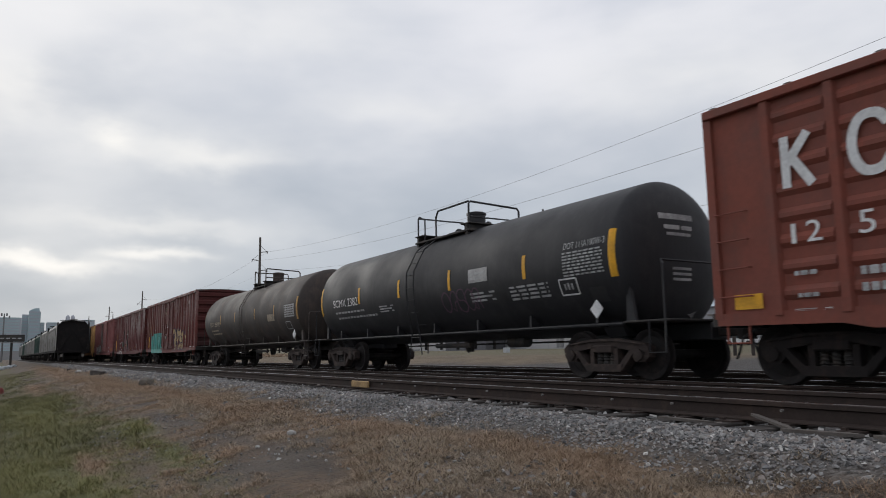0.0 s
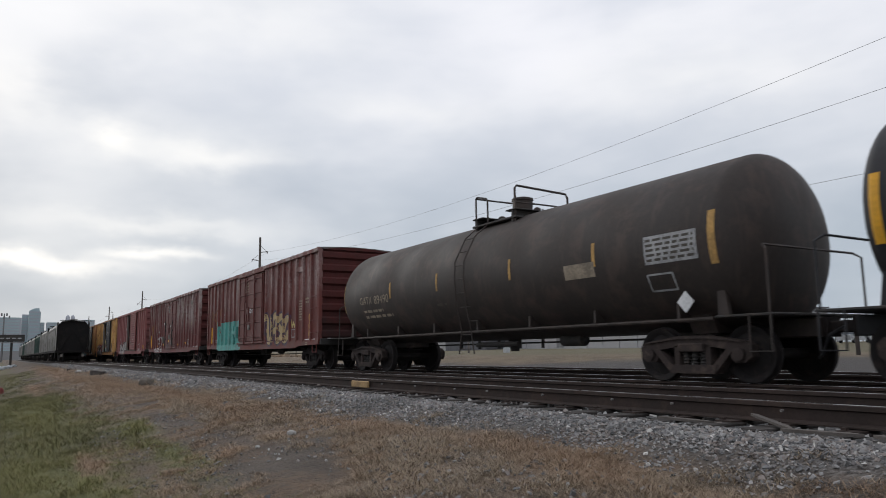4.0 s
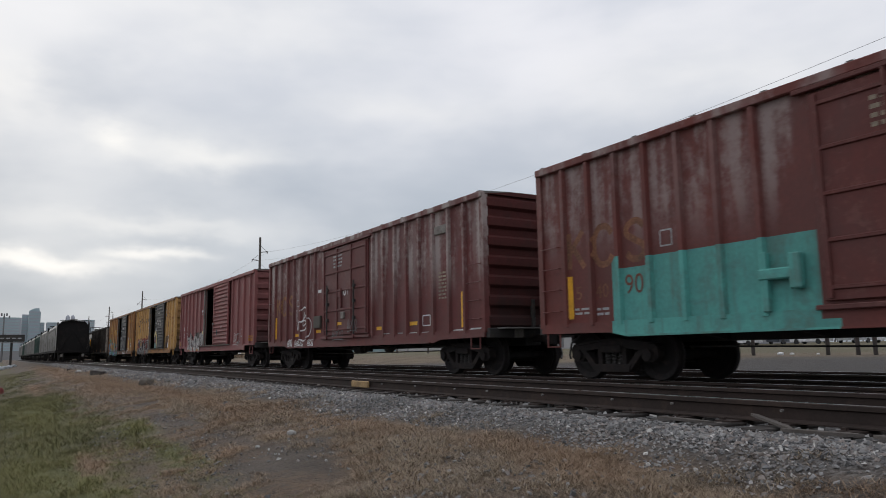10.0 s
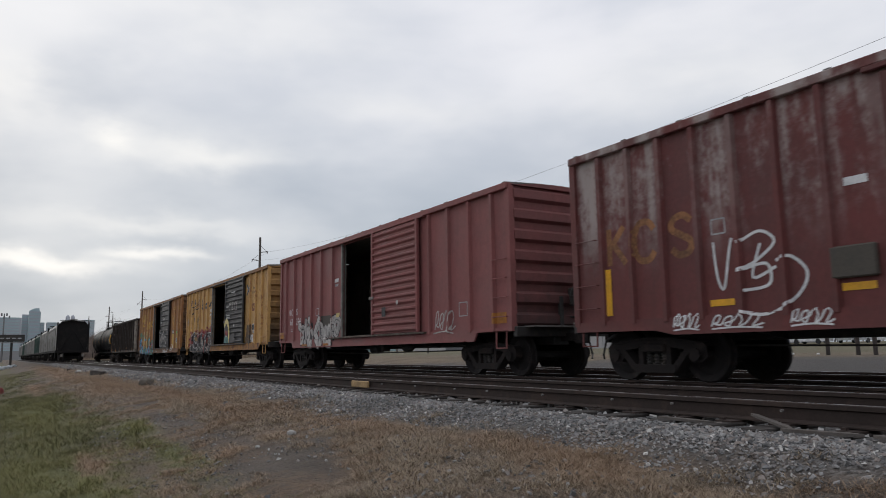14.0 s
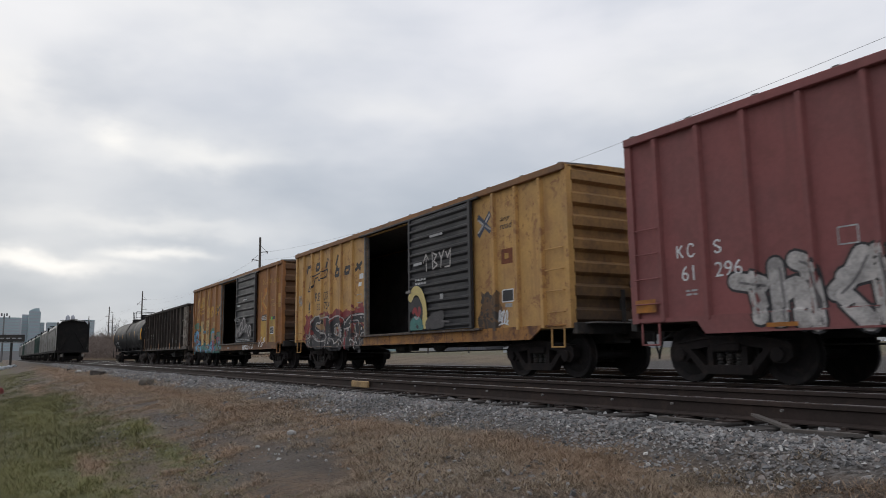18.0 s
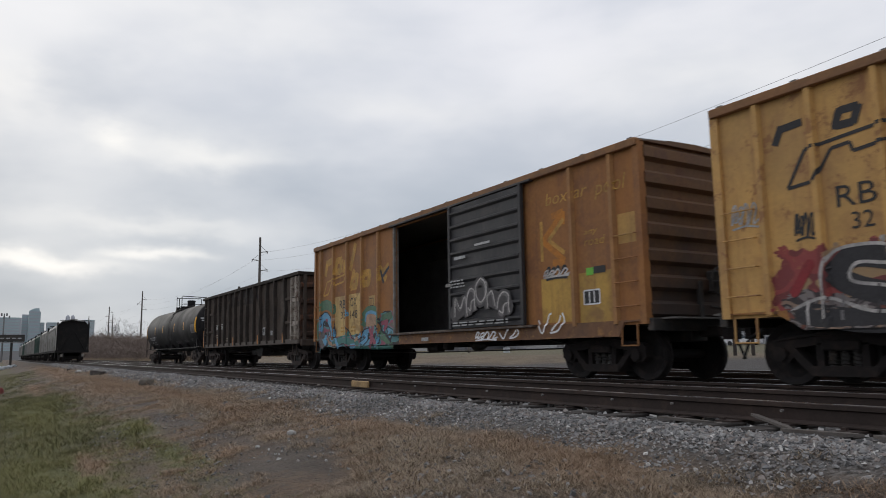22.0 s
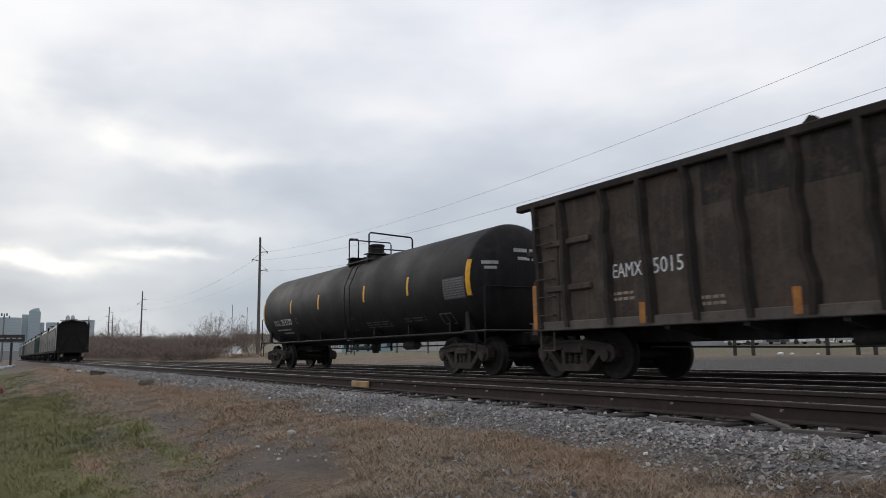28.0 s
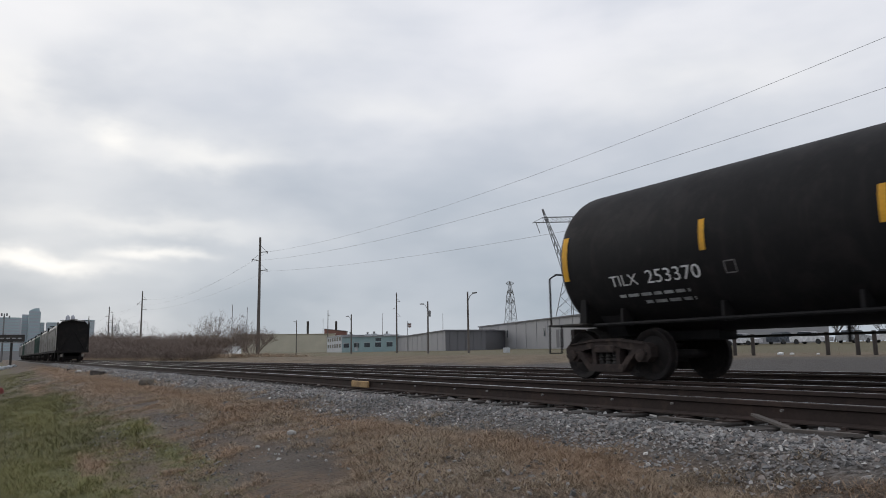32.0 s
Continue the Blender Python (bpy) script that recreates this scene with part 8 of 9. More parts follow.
dots(y1, [(2.36, 1.89), (2.54, 1.25), (3.09, 1.18), (3.13, 0.91), (4.65, 1.29), (4.84, 1.71), (5.38, 0.88), (5.64, 1.30), (5.61, 1.64), (5.23, 1.74), (4.99, 0.81), (5.31, 1.13), (2.08, 1.03), (3.62, 0.89), (4.02, 0.86)], 0.045, "dirty", y1_side, 0.01)
for drip in range(13):
    dx = 1.3 + 0.36 * drip + 0.11 * (drip * 7 % 3)
    mark(y1, "paint_drip", (dx, dx + 0.035, 0.84 + 0.05 * (drip % 3), 1.15 + 0.09 * (drip * 5 % 4)), ("dirty", "smoke", "charcoal", "ghost")[drip % 4], y1_side, 0.009)
strokes(y1, "graffiti_tag", SCRIPT, (1.2, 1.52, 2.0, 2.4), 0.03, "black", y1_side, 0.003)
strokes(y1, "graffiti_tag", SCRIPT, (0.2, 0.68, 2.3, 2.7), 0.03, "faded", y1_side, 0.003)
mark(y1, "sticker", (5.48, 5.76, 2.82, 2.98), "white", y1_side, 0.004, "white paper sticker")
mark(y1, "sticker", (5.4, 5.62, 2.6, 2.72), "white", y1_side, 0.004, "white paper sticker", 0.3)
frame_box(y1, (5.3, 5.66, 2.1, 2.35), "faded", y1_side, 0.02)
strokes(y1, "emblem_cross", [[(0.0, 0.0), (1.0, 1.0)], [(0.0, 0.95), (1.0, 0.1)]], (12.0, 12.5, 3.2, 3.68), 0.14, "blue", y1_side, 0.002, "slate-blue cross emblem edged in white", False)
strokes(y1, "emblem_cross", [[(0.0, 0.15), (0.45, 0.5), (0.0, 0.8)], [(0.55, 0.45), (1.0, 0.2)], [(0.6, 0.6), (0.95, 0.95)]], (12.0, 12.5, 3.2, 3.68), 0.05, "dirty", y1_side, 0.005, "", False)
words(y1, "any", (12.87, 13.24, 3.42, 3.53), "black", y1_side, slant=0.3)
words(y1, "road", (12.85, 13.3, 3.23, 3.38), "black", y1_side, slant=0.3)
mark(y1, "rust_patch", (12.88, 13.29, 2.45, 2.78), "rusty", y1_side, 0.002)
mark(y1, "rust_patch", (13.0, 13.15, 2.56, 2.68), "amber", y1_side, 0.004)
mark(y1, "sign", (12.88, 13.28, 1.62, 1.88), "black", y1_side, 0.003)
frame_box(y1, (12.88, 13.28, 1.62, 1.88), "white", y1_side, 0.025)
mark(y1, "sign", (12.98, 13.22, 1.5, 1.58), "faded", y1_side, 0.003)
strokes(y1, "graffiti_tag", SCRIPT, (12.72, 13.1, 1.12, 1.46), 0.035, "white", y1_side, 0.005)
door_y = lambda x, z: -HW - 0.165
strokes(y1, "graffiti_tag", [[(0.0, 0.5), (0.1, 1.0), (0.2, 0.6)], [(0.1, 1.0), (0.12, 0.0)], [(0.35, 0.05), (0.33, 1.0), (0.5, 0.8), (0.38, 0.5), (0.52, 0.25), (0.35, 0.05)], [(0.58, 0.95), (0.66, 0.55), (0.76, 1.0)], [(0.66, 0.55), (0.64, 0.05)], [(0.82, 0.9), (0.88, 0.5), (0.98, 1.0), (0.96, 0.05), (0.78, 0.05)]], (9.7, 11.05, 2.6, 3.05), 0.04, "dirty", door_y, 0.0, "white sprayed scrawl on the black door", False)
def blob(car, line, width, ink, depth_of, lift, label=""):
    """A broad sprayed stroke with rounded ends."""
    g = Geo()
    pts = smooth_line(line)
    ribbon(g, pts, width, lifted(depth_of, lift))
    for cx, cz in (pts[0], pts[-1]):
        rim = [(cx + width / 2 * math.cos(0.5236 * i), cz + width / 2 * math.sin(0.5236 * i)) for i in range(12)]
        g.add([(x, depth_of(x, z) - lift - 0.0005, z) for x, z in rim], [tuple(range(12))])
    return part("painted_shape", g, INK[ink], car, label)


blob(y1, [(9.0, 1.98), (9.2, 2.14), (9.48, 2.1), (9.68, 1.82), (9.74, 1.5), (9.74, 1.26)], 0.24, "sun", door_y, 0.0, "yellow sprayed arc")
blob(y1, [(9.1, 1.72), (9.32, 1.86), (9.5, 1.7), (9.52, 1.5)], 0.26, "charcoal", door_y, 0.003)
blob(y1, [(9.16, 1.6), (9.26, 1.66), (9.33, 1.56)], 0.13, "red", door_y, 0.006, "dark red sprayed patch")
blob(y1, [(9.47, 1.66), (9.5, 1.6), (9.42, 1.5)], 0.14, "red", door_y, 0.006, "dark red sprayed patch")
blob(y1, [(9.08, 1.3), (9.3, 1.4), (9.54, 1.3)], 0.2, "teal", door_y, 0.005, "teal sprayed patch")
blob(y1, [(9.03, 1.2), (9.6, 1.2)], 0.15, "teal", door_y, 0.004)
blob(y1, [(9.24, 1.46), (9.34, 1.42), (9.44, 1.45)], 0.06, "faded", door_y, 0.008)
blob(y1, [(9.35, 1.22), (9.4, 1.2)], 0.09, "charcoal", door_y, 0.008)
blob(y1, [(9.9, 1.25), (10.2, 1.4), (10.55, 1.44)], 0.26, "smudge", door_y, 0.002, "grey sprayed smudge")
blob(y1, [(10.1, 1.22), (10.6, 1.25)], 0.2, "smudge", door_y, 0.003)
blob(y1, [(10.6, 1.3), (10.9, 1.28)], 0.05, "smoke", door_y, 0.005)
mark(y1, "painted_line", (10.03, 10.66, 3.44, 3.5), "faded", door_y, 0.0, "", 0.0)
mark(y1, "painted_line", (9.18, 9.62, 2.8, 2.87), "faded", door_y)
text_bars(y1, (9.26, 9.86, 2.27, 2.47), 2, "faded", door_y)
mark(y1, "sticker", (10.5, 10.65, 1.85, 1.98), "faded", door_y)

# orange car
for bx, slant in zip(((0.84, 1.52, 3.17, 3.68), (1.66, 2.3, 3.17, 3.62), (2.3, 2.66, 3.14, 3.72), (2.84, 3.4, 3.16, 3.98), (2.88, 3.5, 2.58, 2.98), (3.76, 4.4, 2.6, 3.0), (4.8, 5.6, 2.62, 3.06)), SLANTS):
    strokes(y2, "emblem", slant, bx, 0.22, "amber", y2_side, 0.002, "faded yellow painted emblem stroke", False)
strokes(y2, "emblem_outline", [[(0.0, 0.0), (0.16, 0.78)], [(0.16, 0.78), (0.98, 1.0)], [(0.98, 1.0), (0.92, 0.62)], [(0.92, 0.62), (0.52, 0.5)], [(0.52, 0.5), (0.5, 0.7)], [(0.5, 0.7), (0.36, 0.66)], [(0.36, 0.66), (0.22, 0.06)], [(0.22, 0.06), (0.0, 0.0)]], (0.72, 2.6, 2.5, 3.08), 0.06, "amber", y2_side, 0.002, "faded yellow outline emblem", False)
words(y2, "RB", (2.1, 2.55, 1.99, 2.26), "black", y2_side)
words(y2, "33", (2.2, 2.56, 1.66, 1.88), "black", y2_side)
words(y2, "OX", (2.93, 3.4, 2.01, 2.29), "black", y2_side)
words(y2, "148", (2.94, 3.46, 1.64, 1.89), "black", y2_side)
text_bars(y2, (2.2, 2.55, 1.2, 1.42), 2, "amber", y2_side, words=2)
text_bars(y2, (2.98, 3.4, 1.2, 1.42), 2, "amber", y2_side, words=2)
frame_box(y2, (4.34, 4.6, 1.95, 2.17), "olive", y2_side, 0.02)
mark(y2, "painted_shape", (4.08, 4.75, 1.34, 1.76), "putty", y2_side, 0.003, "tan sprayed block")
spray(y2, [[(0.50, 2.15), (1.05, 2.18), (1.64, 2.00)], [(0.29, 1.49), (0.34, 1.16)]], 0.34, "leaf", y2_side, 0.0010, "painted_shape", "green sprayed haze")
spray(y2, [[(0.54, 1.37), (0.62, 1.68), (0.90, 1.80), (1.19, 1.69), (1.42, 1.43), (1.67, 1.19)]], 0.34, "outline", y2_side, 0.0020, "painted_shape")
spray(y2, [[(0.54, 1.37), (0.62, 1.68), (0.90, 1.80), (1.19, 1.69), (1.42, 1.43), (1.67, 1.19)]], 0.25, "sky", y2_side, 0.0050, "painted_shape", "sky-blue sprayed stroke")
spray(y2, [[(0.75, 1.26), (0.61, 1.02), (0.75, 0.85)]], 0.26, "smoke", y2_side, 0.0040, "painted_shape", "grey sprayed stroke")
spray(y2, [[(0.96, 1.09), (1.04, 0.93)]], 0.22, "sky", y2_side, 0.0055, "painted_shape")
spray(y2, [[(0.81, 1.29), (1.04, 1.33)], [(0.97, 1.68), (1.09, 1.66)]], 0.09, "pink", y2_side, 0.0080, "painted_shape", "pink sprayed dab")
spray(y2, [[(1.25, 1.09), (1.35, 0.92), (1.59, 0.88)], [(1.43, 1.61), (1.65, 1.67)]], 0.12, "putty", y2_side, 0.0070, "painted_shape", "tan sprayed shape")
spray(y2, [[(0.49, 1.57), (0.50, 1.08), (0.60, 0.83)], [(1.16, 1.26), (1.28, 1.04), (1.23, 0.84)], [(1.70, 1.52), (1.72, 1.20)]], 0.05, "outline", y2_side, 0.0090, "painted_shape")
spray(y2, [[(1.74, 0.85), (2.16, 0.97), (2.75, 0.98), (3.16, 0.85), (3.55, 0.81)], [(2.73, 1.13), (2.77, 0.97)]], 0.26, "teal", y2_side, 0.0030, "painted_shape", "teal sprayed band")
spray(y2, [[(1.64, 0.82), (1.90, 0.81)], [(3.40, 0.96), (3.57, 1.03)]], 0.12, "putty", y2_side, 0.0060, "painted_shape")
spray(y2, [[(2.15, 0.80), (2.51, 0.87), (2.78, 0.73)], [(2.70, 1.40), (2.83, 1.26), (3.13, 1.05), (3.37, 0.98)]], 0.04, "outline", y2_side, 0.0090, "painted_shape")
spray(y2, [[(1.91, 0.98), (2.08, 0.78)], [(3.10, 0.77), (3.35, 0.79)], [(2.69, 1.87), (2.74, 1.78)]], 0.16, "sky", y2_side, 0.0060, "painted_shape")
spray(y2, [[(3.99, 1.48), (4.04, 1.73), (4.42, 1.81), (4.81, 1.71), (4.88, 1.46)]], 0.30, "leaf", y2_side, 0.0010, "painted_shape", "green sprayed halo")
spray(y2, [[(4.04, 1.52), (4.11, 1.71), (4.42, 1.76), (4.76, 1.68), (4.82, 1.49)]], 0.10, "sky", y2_side, 0.0040, "painted_shape")
spray(y2, [[(3.61, 1.05), (4.01, 1.13), (4.25, 1.00), (3.80, 0.81)], [(4.79, 1.18), (5.03, 0.97), (4.77, 0.77)], [(3.97, 1.18), (4.30, 1.22)]], 0.20, "outline", y2_side, 0.0030, "painted_shape")
spray(y2, [[(3.61, 1.05), (4.01, 1.13), (4.25, 1.00), (3.80, 0.81)], [(4.79, 1.18), (5.03, 0.97), (4.77, 0.77)], [(3.97, 1.18), (4.30, 1.22)]], 0.12, "sky", y2_side, 0.0060, "painted_shape", "sky-blue sprayed stroke")
spray(y2, [[(4.35, 1.24), (4.55, 0.98), (4.44, 0.74)], [(4.61, 0.98), (4.77, 0.85)]], 0.16, "pink", y2_side, 0.0070, "painted_shape", "pink sprayed stroke")
spray(y2, [[(5.15, 1.40), (5.47, 1.44)], [(5.30, 1.23), (5.47, 1.38)]], 0.13, "pink", y2_side, 0.0060, "painted_shape", "pink sprayed stroke")
spray(y2, [[(5.01, 1.09), (5.44, 0.95), (5.83, 0.75)], [(5.21, 1.56), (5.69, 1.60)]], 0.20, "leaf", y2_side, 0.0020, "painted_shape")
spray(y2, [[(4.99, 1.53), (5.13, 1.20), (5.45, 1.07), (5.79, 0.86)], [(4.69, 1.35), (4.97, 1.25)]], 0.06, "outline", y2_side, 0.0080, "painted_shape")
spray(y2, [[(3.66, 0.76), (4.29, 0.72), (5.73, 0.71)]], 0.10, "teal", y2_side, 0.0025, "painted_shape")
spray(y2, [[(5.08, 2.92), (5.23, 2.59)], [(5.24, 2.77), (5.58, 2.97)]], 0.10, "outline", y2_side, 0.0040, "painted_shape")
blob(y2, [(9.3, 1.45), (10.1, 1.75), (10.7, 1.75), (11.4, 1.5)], 0.4, "smudge", door_y, -0.002, "thin grey sprayed haze")
words(y2, "boxcar", (12.57, 13.8, 3.47, 3.72), "amber", y2_side, slant=0.2)
words(y2, "pool", (14.0, 14.8, 3.42, 3.7), "amber", y2_side, slant=0.2)
strokes(y2, "emblem_arrow", [[(1.0, 1.0), (0.1, 0.5)], [(0.1, 0.5), (1.0, 0.05)], [(0.5, 0.95), (1.0, 1.0)], [(1.0, 1.0), (0.95, 0.75)], [(0.5, 0.05), (1.0, 0.02)]], (12.38, 13.1, 2.24, 3.28), 0.13, "orange", y2_side, 0.002, "faded orange arrow emblem", False)
strokes(y2, "emblem_arrow", [[(1.0, 0.85), (0.35, 0.5)], [(0.35, 0.5), (1.0, 0.2)], [(0.05, 0.9), (0.05, 0.1)]], (12.38, 13.1, 2.24, 3.28), 0.09, "amber", y2_side, 0.003, "faded yellow arrow edge", False)
words(y2, "any", (13.67, 14.03, 2.72, 2.83), "amber", y2_side, slant=0.2)
words(y2, "road", (13.66, 14.22, 2.5, 2.66), "amber", y2_side, slant=0.2)
mark(y2, "sticker", (13.69, 13.88, 1.94, 2.08), "green", y2_side, 0.004, "bright green sticker")
mark(y2, "sticker", (13.88, 14.2, 1.96, 2.09), "black", y2_side, 0.004, "black sticker")
strokes(y2, "graffiti_tag", SCRIPT, (12.42, 13.25, 2.0, 2.16), 0.035, "dirty", y2_side, 0.004)
strokes(y2, "graffiti_tag", SCRIPT, (12.5, 13.2, 1.96, 2.22), 0.05, "black", y2_side, 0.003)
mark(y2, "sign", (13.6, 14.02, 1.4, 1.66), "black", y2_side, 0.003)
frame_box(y2, (13.6, 14.02, 1.4, 1.66), "white", y2_side, 0.03)
strokes(y2, "sign", [[(0.36, 0.1), (0.36, 0.9)], [(0.66, 0.1), (0.66, 0.9)]], (13.6, 14.02, 1.4, 1.66), 0.03, "white", y2_side, 0.005, "", False)
for shape, gx0, gx1, gz0, gz1 in ((GRAF_M, 9.25, 9.85, 1.35, 1.8), (A_SHAPE, 9.75, 10.2, 1.42, 2.0), (GRAF_O, 10.15, 10.62, 1.6, 2.2), (LETTER_H, 10.55, 11.0, 1.45, 2.1), (A_SHAPE, 10.95, 11.5, 1.3, 1.82)):
    strokes(y2, "graffiti_outline", shape, (gx0, gx1, gz0, gz1), 0.2, "smudge", door_y, -0.001)
    strokes(y2, "graffiti_outline", shape, (gx0, gx1, gz0, gz1), 0.09, "smoke", door_y, 0.0008, "thin white sprayed letter on the black door")
    strokes(y2, "graffiti_outline", shape, (gx0 + 0.03, gx1 + 0.02, gz0 + 0.03, gz1 + 0.03), 0.03, "dirty", door_y, 0.002)
text_bars(y2, (9.12, 9.75, 2.05, 2.26), 3, "faded", door_y)
mark(y2, "painted_line", (9.31, 9.79, 2.73, 2.8), "faded", door_y)
mark(y2, "painted_line", (10.18, 10.79, 2.96, 3.01), "faded", door_y)
text_bars(y2, (9.2, 11.4, 1.14, 1.26), 2, "faded", door_y, words=6)
strokes(y2, "graffiti_tag", SCRIPT, (10.05, 10.95, 0.8, 1.0), 0.035, "white", lifted(y2_side, 0.055), 0.003)
SWOOSH = [[(0.0, 0.7), (0.2, 0.1), (0.4, 0.85), (0.5, 0.95)], [(0.5, 0.1), (0.8, 0.2), (0.98, 0.6), (0.9, 0.95)], [(0.55, 0.2), (0.75, 0.5), (0.85, 0.85)]]
strokes(y2, "graffiti_tag", SWOOSH, (11.0, 11.7, 0.8, 1.02), 0.035, "white", lifted(y2_side, 0.055), 0.003)
strokes(y2, "graffiti_tag", SWOOSH, (12.3, 13.1, 0.85, 1.3), 0.04, "white", lifted(y2_side, 0.055), 0.003)
mark(y2, "sticker", (7.6, 7.95, 0.84, 0.93), "faded", lifted(y2_side, 0.055), 0.004)

# gondola
words(gon, "EAMX", (2.24, 2.93, 1.83, 2.08), "white", gon_side)
words(gon, "5015", (3.18, 3.82, 1.83, 2.09), "white", gon_side)
gon_post = lambda x, z: -1.515
for bx in ((0.06, 0.18, 0.98, 1.87), (2.93, 3.06, 1.0, 1.35), (5.74, 5.87, 1.0, 1.38), (9.52, 9.66, 1.0, 1.38), (12.68, 12.82, 1.0, 1.38)):
    mark(gon, "reflective_strip", bx, "tape", gon_post, 0.0, "faded orange reflective strip")
mark(gon, "sign", (9.9, 10.42, 1.36, 1.68), "faded", gon_side, 0.002, "white panel with dark windows")
mark(gon, "sign", (9.97, 10.12, 1.48, 1.62), "black", gon_side, 0.005)
mark(gon, "sign", (10.2, 10.35, 1.48, 1.62), "black", gon_side, 0.005)
mark(gon, "sticker", (10.95, 11.2, 1.33, 1.52), "faded", gon_side, 0.002)
text_bars(gon, (2.2, 2.75, 1.4, 1.6), 2, "stencil", gon_side)
text_bars(gon, (4.1, 4.6, 1.2, 1.4), 2, "stencil", gon_side)

# tank cars
words(t1, "SCMX", (1.76, 2.76, 2.04, 2.27), "white", t1_side)
words(t1, "2382", (2.88, 3.62, 2.03, 2.28), "white", t1_side)
text_bars(t1, (1.86, 4.0, 1.8, 1.91), 1, "faded", t1_side, words=9)
text_bars(t1, (1.96, 4.78, 1.63, 1.74), 1, "faded", t1_side, words=12)
text_bars(t1, (5.04, 5.9, 1.71, 1.92), 3, "faded", t1_side, words=1)
mark(t1, "sign", (9.83, 10.6, 2.14, 2.46), "silver", t1_side, 0.002, "pale metal data plate")
text_bars(t1, (9.9, 10.5, 2.18, 2.4), 2, "faded", lifted(t1_side, 0.003), words=3)
text_bars(t1, (9.82, 10.8, 1.68, 1.93), 3, "faded", t1_side, words=1)
text_bars(t1, (11.36, 12.65, 1.62, 1.95), 4, "faded", t1_side, words=4)
words(t1, "DOT 111A100W-3", (13.2, 14.34, 2.5, 2.63), "faded", t1_side)
text_bars(t1, (13.17, 14.28, 1.96, 2.46), 8, "faded", t1_side, words=7)
frame_box(t1, (13.0, 13.5, 1.63, 1.93), "white", t1_side, 0.03)
strokes(t1, "sign", [[(0.3, 0.3), (0.3, 0.7)], [(0.5, 0.3), (0.5, 0.75)], [(0.7, 0.3), (0.7, 0.7)]], (13.0, 13.5, 1.63, 1.93), 0.05, "faded", t1_side, 0.004, "", False)
mark(t1, "placard_holder", (13.78, 14.2, 1.44, 1.72), "black", t1_side, 0.002)
for tk, on, pxx in ((t1, t1_side, 13.88), (t2, t2_side, 13.9)):
    part("placard", Geo().prism([(pxx, 1.13), (pxx + 0.17, 1.31), (pxx, 1.49), (pxx - 0.17, 1.31)], 1, on(pxx, 1.52) - 0.03, on(pxx, 1.52) - 0.015), WHITE_PAINT, tk, "white diamond hazard placard")
for shape, gx in ((GRAF_O, 8.5), (A_SHAPE, 8.85), (GRAF_S, 9.2), (GRAF_O, 9.55), (A_SHAPE, 9.8)):
    strokes(t1, "graffiti_outline", shape, (gx, gx + 0.42, 1.5, 2.05), 0.035, "purple", t1_side, 0.002, "faint purple sprayed outline")
words(t2, "GATX", (1.78, 2.6, 2.0, 2.22), "stencil", t2_side)
words(t2, "89490", (2.74, 3.66, 1.98, 2.22), "stencil", t2_side)
text_bars(t2, (1.95, 3.2, 1.72, 1.86), 1, "stencil", t2_side, words=4)
text_bars(t2, (1.95, 3.7, 1.56, 1.7), 1, "stencil", t2_side, words=5)
mark(t2, "sign", (11.16, 12.0, 1.9, 2.18), "stencil", t2_side, 0.002, "pale dusty data plate")
mark(t2, "sign", (13.24, 14.34, 1.97, 2.45), "faded", t2_side, 0.002, "pale grey data panel")
text_bars(t2, (13.28, 14.28, 2.0, 2.42), 5, "olive", lifted(t2_side, 0.003), words=5)
frame_box(t2, (13.22, 13.76, 1.53, 1.8), "faded", t2_side, 0.03)
text_bars(t2, (6.2, 6.66, 1.68, 1.8), 1, "olive", t2_side, words=1)
words(t3, "TILX", (1.56, 2.22, 1.68, 1.87), "white", t3_side)
words(t3, "253370", (2.42, 3.56, 1.68, 1.9), "white", t3_side)
frame_box(t3, (4.03, 4.22, 1.7, 1.88), "smoke", t3_side, 0.02)
text_bars(t3, (1.67, 3.24, 1.46, 1.56), 1, "faded", t3_side, words=6)
text_bars(t3, (2.2, 3.28, 1.33, 1.43), 1, "faded", t3_side, words=4)
mark(t3, "sign", (14.76, 15.76, 1.84, 2.36), "smudge", t3_side, 0.001, "dull grey data panel")
text_bars(t3, (14.78, 15.74, 1.86, 2.35), 8, "smoke", lifted(t3_side, 0.002), words=6)
frame_box(t3, (14.26, 14.82, 1.27, 1.52), "smoke", t3_side, 0.025)
strokes(t3, "sign", [[(0.5, 0), (0.5, 1)]], (14.26, 14.82, 1.27, 1.52), 0.02, "smoke", t3_side, 0.003, "", False)
text_bars(t3, (9.85, 11.46, 1.3, 1.5), 3, "smudge", t3_side, words=3)
text_bars(t3, (12.34, 13.5, 1.38, 1.52), 2, "smudge", t3_side, words=2)


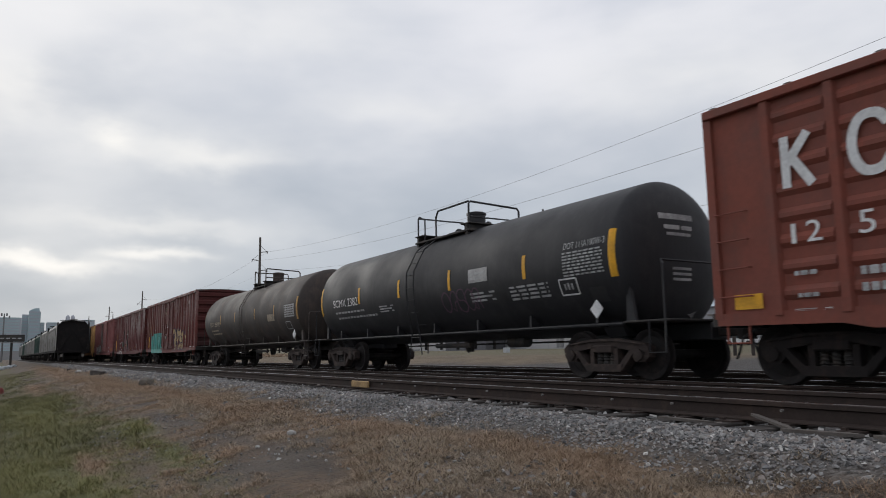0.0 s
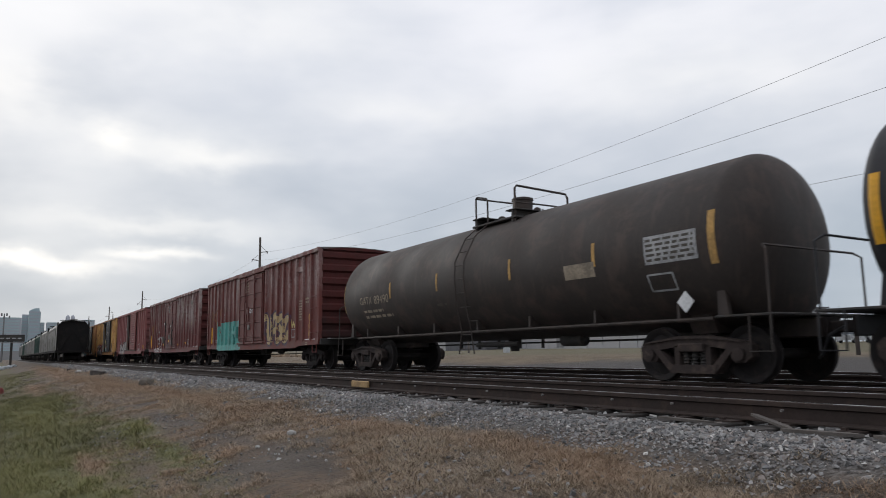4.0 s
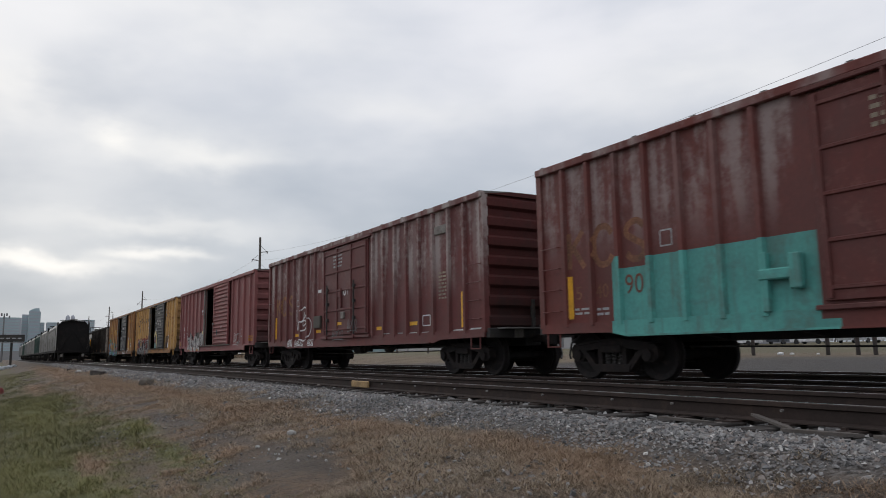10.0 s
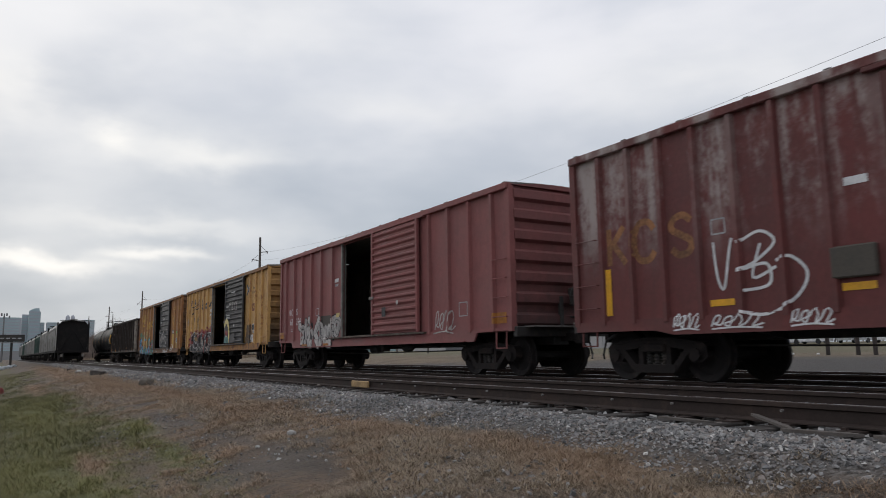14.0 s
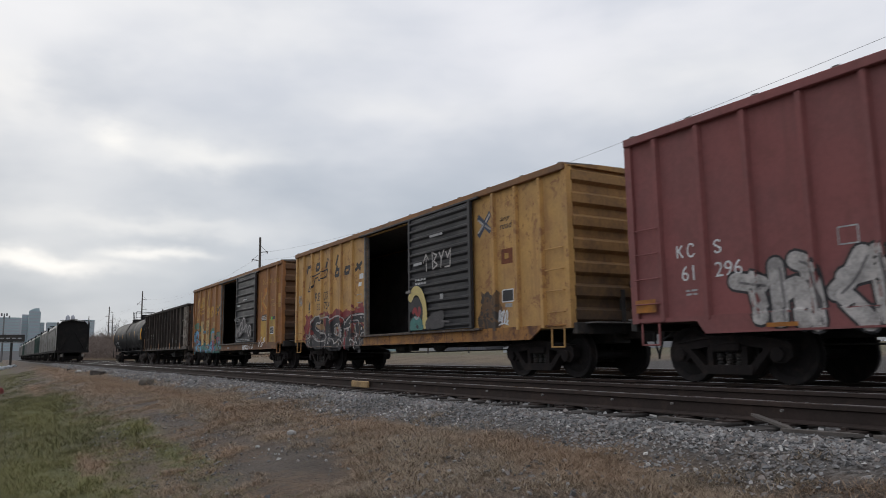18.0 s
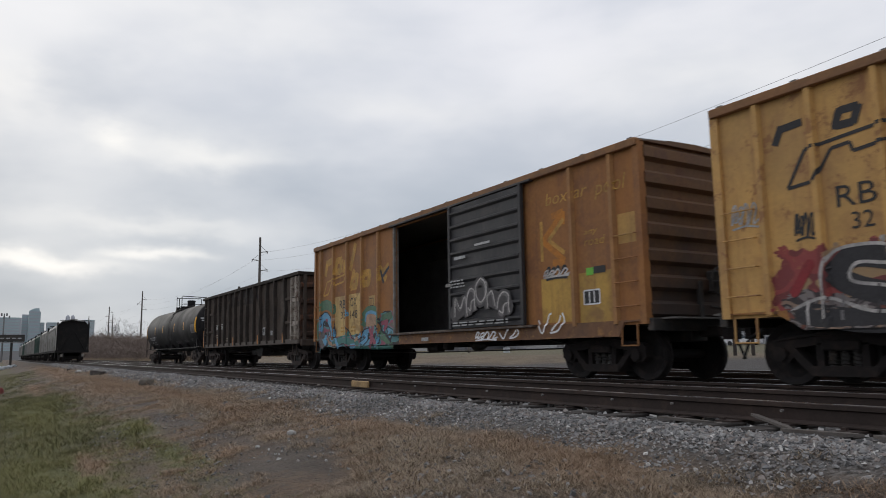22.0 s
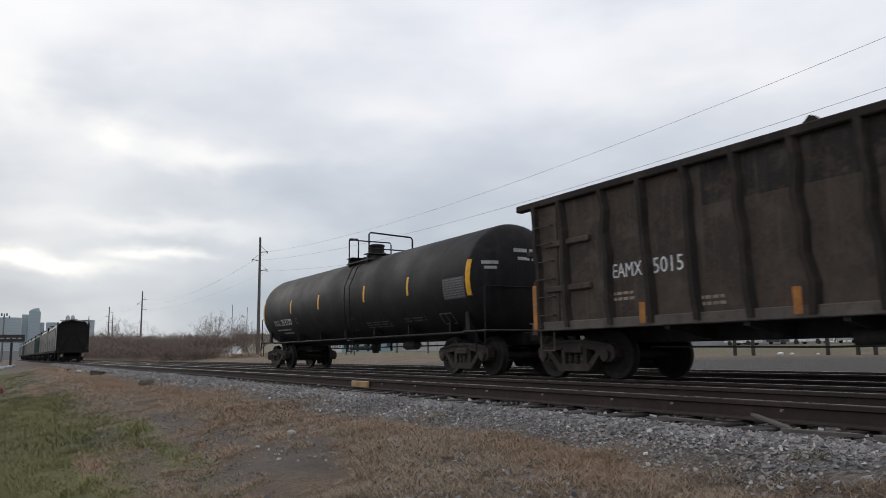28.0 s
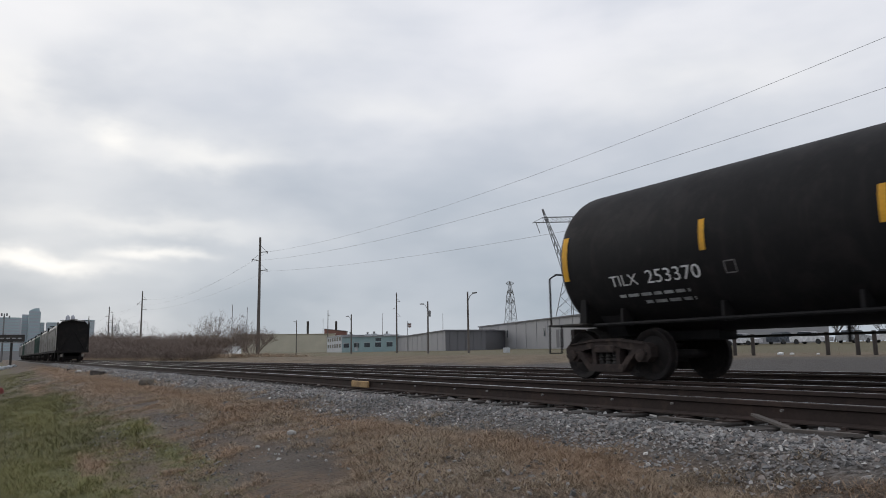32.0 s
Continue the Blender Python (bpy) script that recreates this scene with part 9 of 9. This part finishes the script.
def head_print(tk, end, rows, r, zc, depth, blunt):
    """Print on the right-hand tank head, near the camera's side."""
    for y0, y1, z0, z1, ink in rows:
        def bulge(y, z):
            q = min(0.96, math.hypot(y, z - zc) / r) ** (1 / blunt)
            return end - depth * (1 - math.sqrt(1 - q * q)) + 0.008
        v, f = [], []
        n = 6
        for i in range(n + 1):
            y = y0 + (y1 - y0) * i / n
            v += [(bulge(y, z0), y, z0), (bulge(y, z1), y, z1)]
        f = [(2 * i, 2 * i + 2, 2 * i + 3, 2 * i + 1) for i in range(n)]
        part("lettering", Geo().add(v, f), INK[ink], tk, "small unreadable lettering")


part("placard", Geo().prism([(0.26, 1.1), (0.45, 1.29), (0.26, 1.48), (0.07, 1.29)], 0, 14.74, 14.76), INK["smoke"], t1, "dull diamond hazard placard")
head_print(t1, 14.88, [(-0.55, 0.35, 2.95, 3.06, "faded"), (-0.45, -0.05, 2.76, 2.84, "faded"), (0.0, 0.3, 2.76, 2.84, "faded"), (-0.4, 0.25, 2.64, 2.7, "faded"), (-0.3, 0.2, 2.0, 2.05, "faded"), (-0.3, 0.2, 1.9, 1.95, "faded"), (-0.3, 0.2, 1.8, 1.85, "faded")], 1.472, 2.293, 0.43, 0.74)
head_print(t3, 16.3, [(-0.3, 0.1, 2.94, 3.03, "faded"), (0.18, 0.55, 2.94, 3.03, "faded"), (-0.2, 0.15, 2.74, 2.82, "faded"), (0.22, 0.5, 2.74, 2.82, "faded"), (-1.15, -0.75, 2.62, 2.7, "faded"), (-1.1, -0.8, 2.5, 2.57, "faded")], 1.424, 2.283, 0.49, 0.8)
part("end_marker", Geo().box(15.36, 15.5, -0.75, -0.48, 0.86, 1.1, 0.01), WORN_EDGE, r2, "pale metal plate on the end sill")


# ---- what moves ----
def motions():
    for car, a in TRAIN:
        walk(car, [(t, pose(a + travel(t), TRACK_Y, 0.0)) for t in (0, 4, 8, 12, 16, 20, 24, 28, 32)])
    step = 4 / FPS
    for w, x, phase in WHEELS:
        rows = []
        for k in range(int(32.0 / step) + 1):
            t = k * step
            turn = math.degrees((travel(t) - travel(0.0)) / WHEEL_R + phase)
            rows.append((t, pose(x, 0, WHEEL_R, 0, turn, 0)))
        walk(w, rows)


motions()
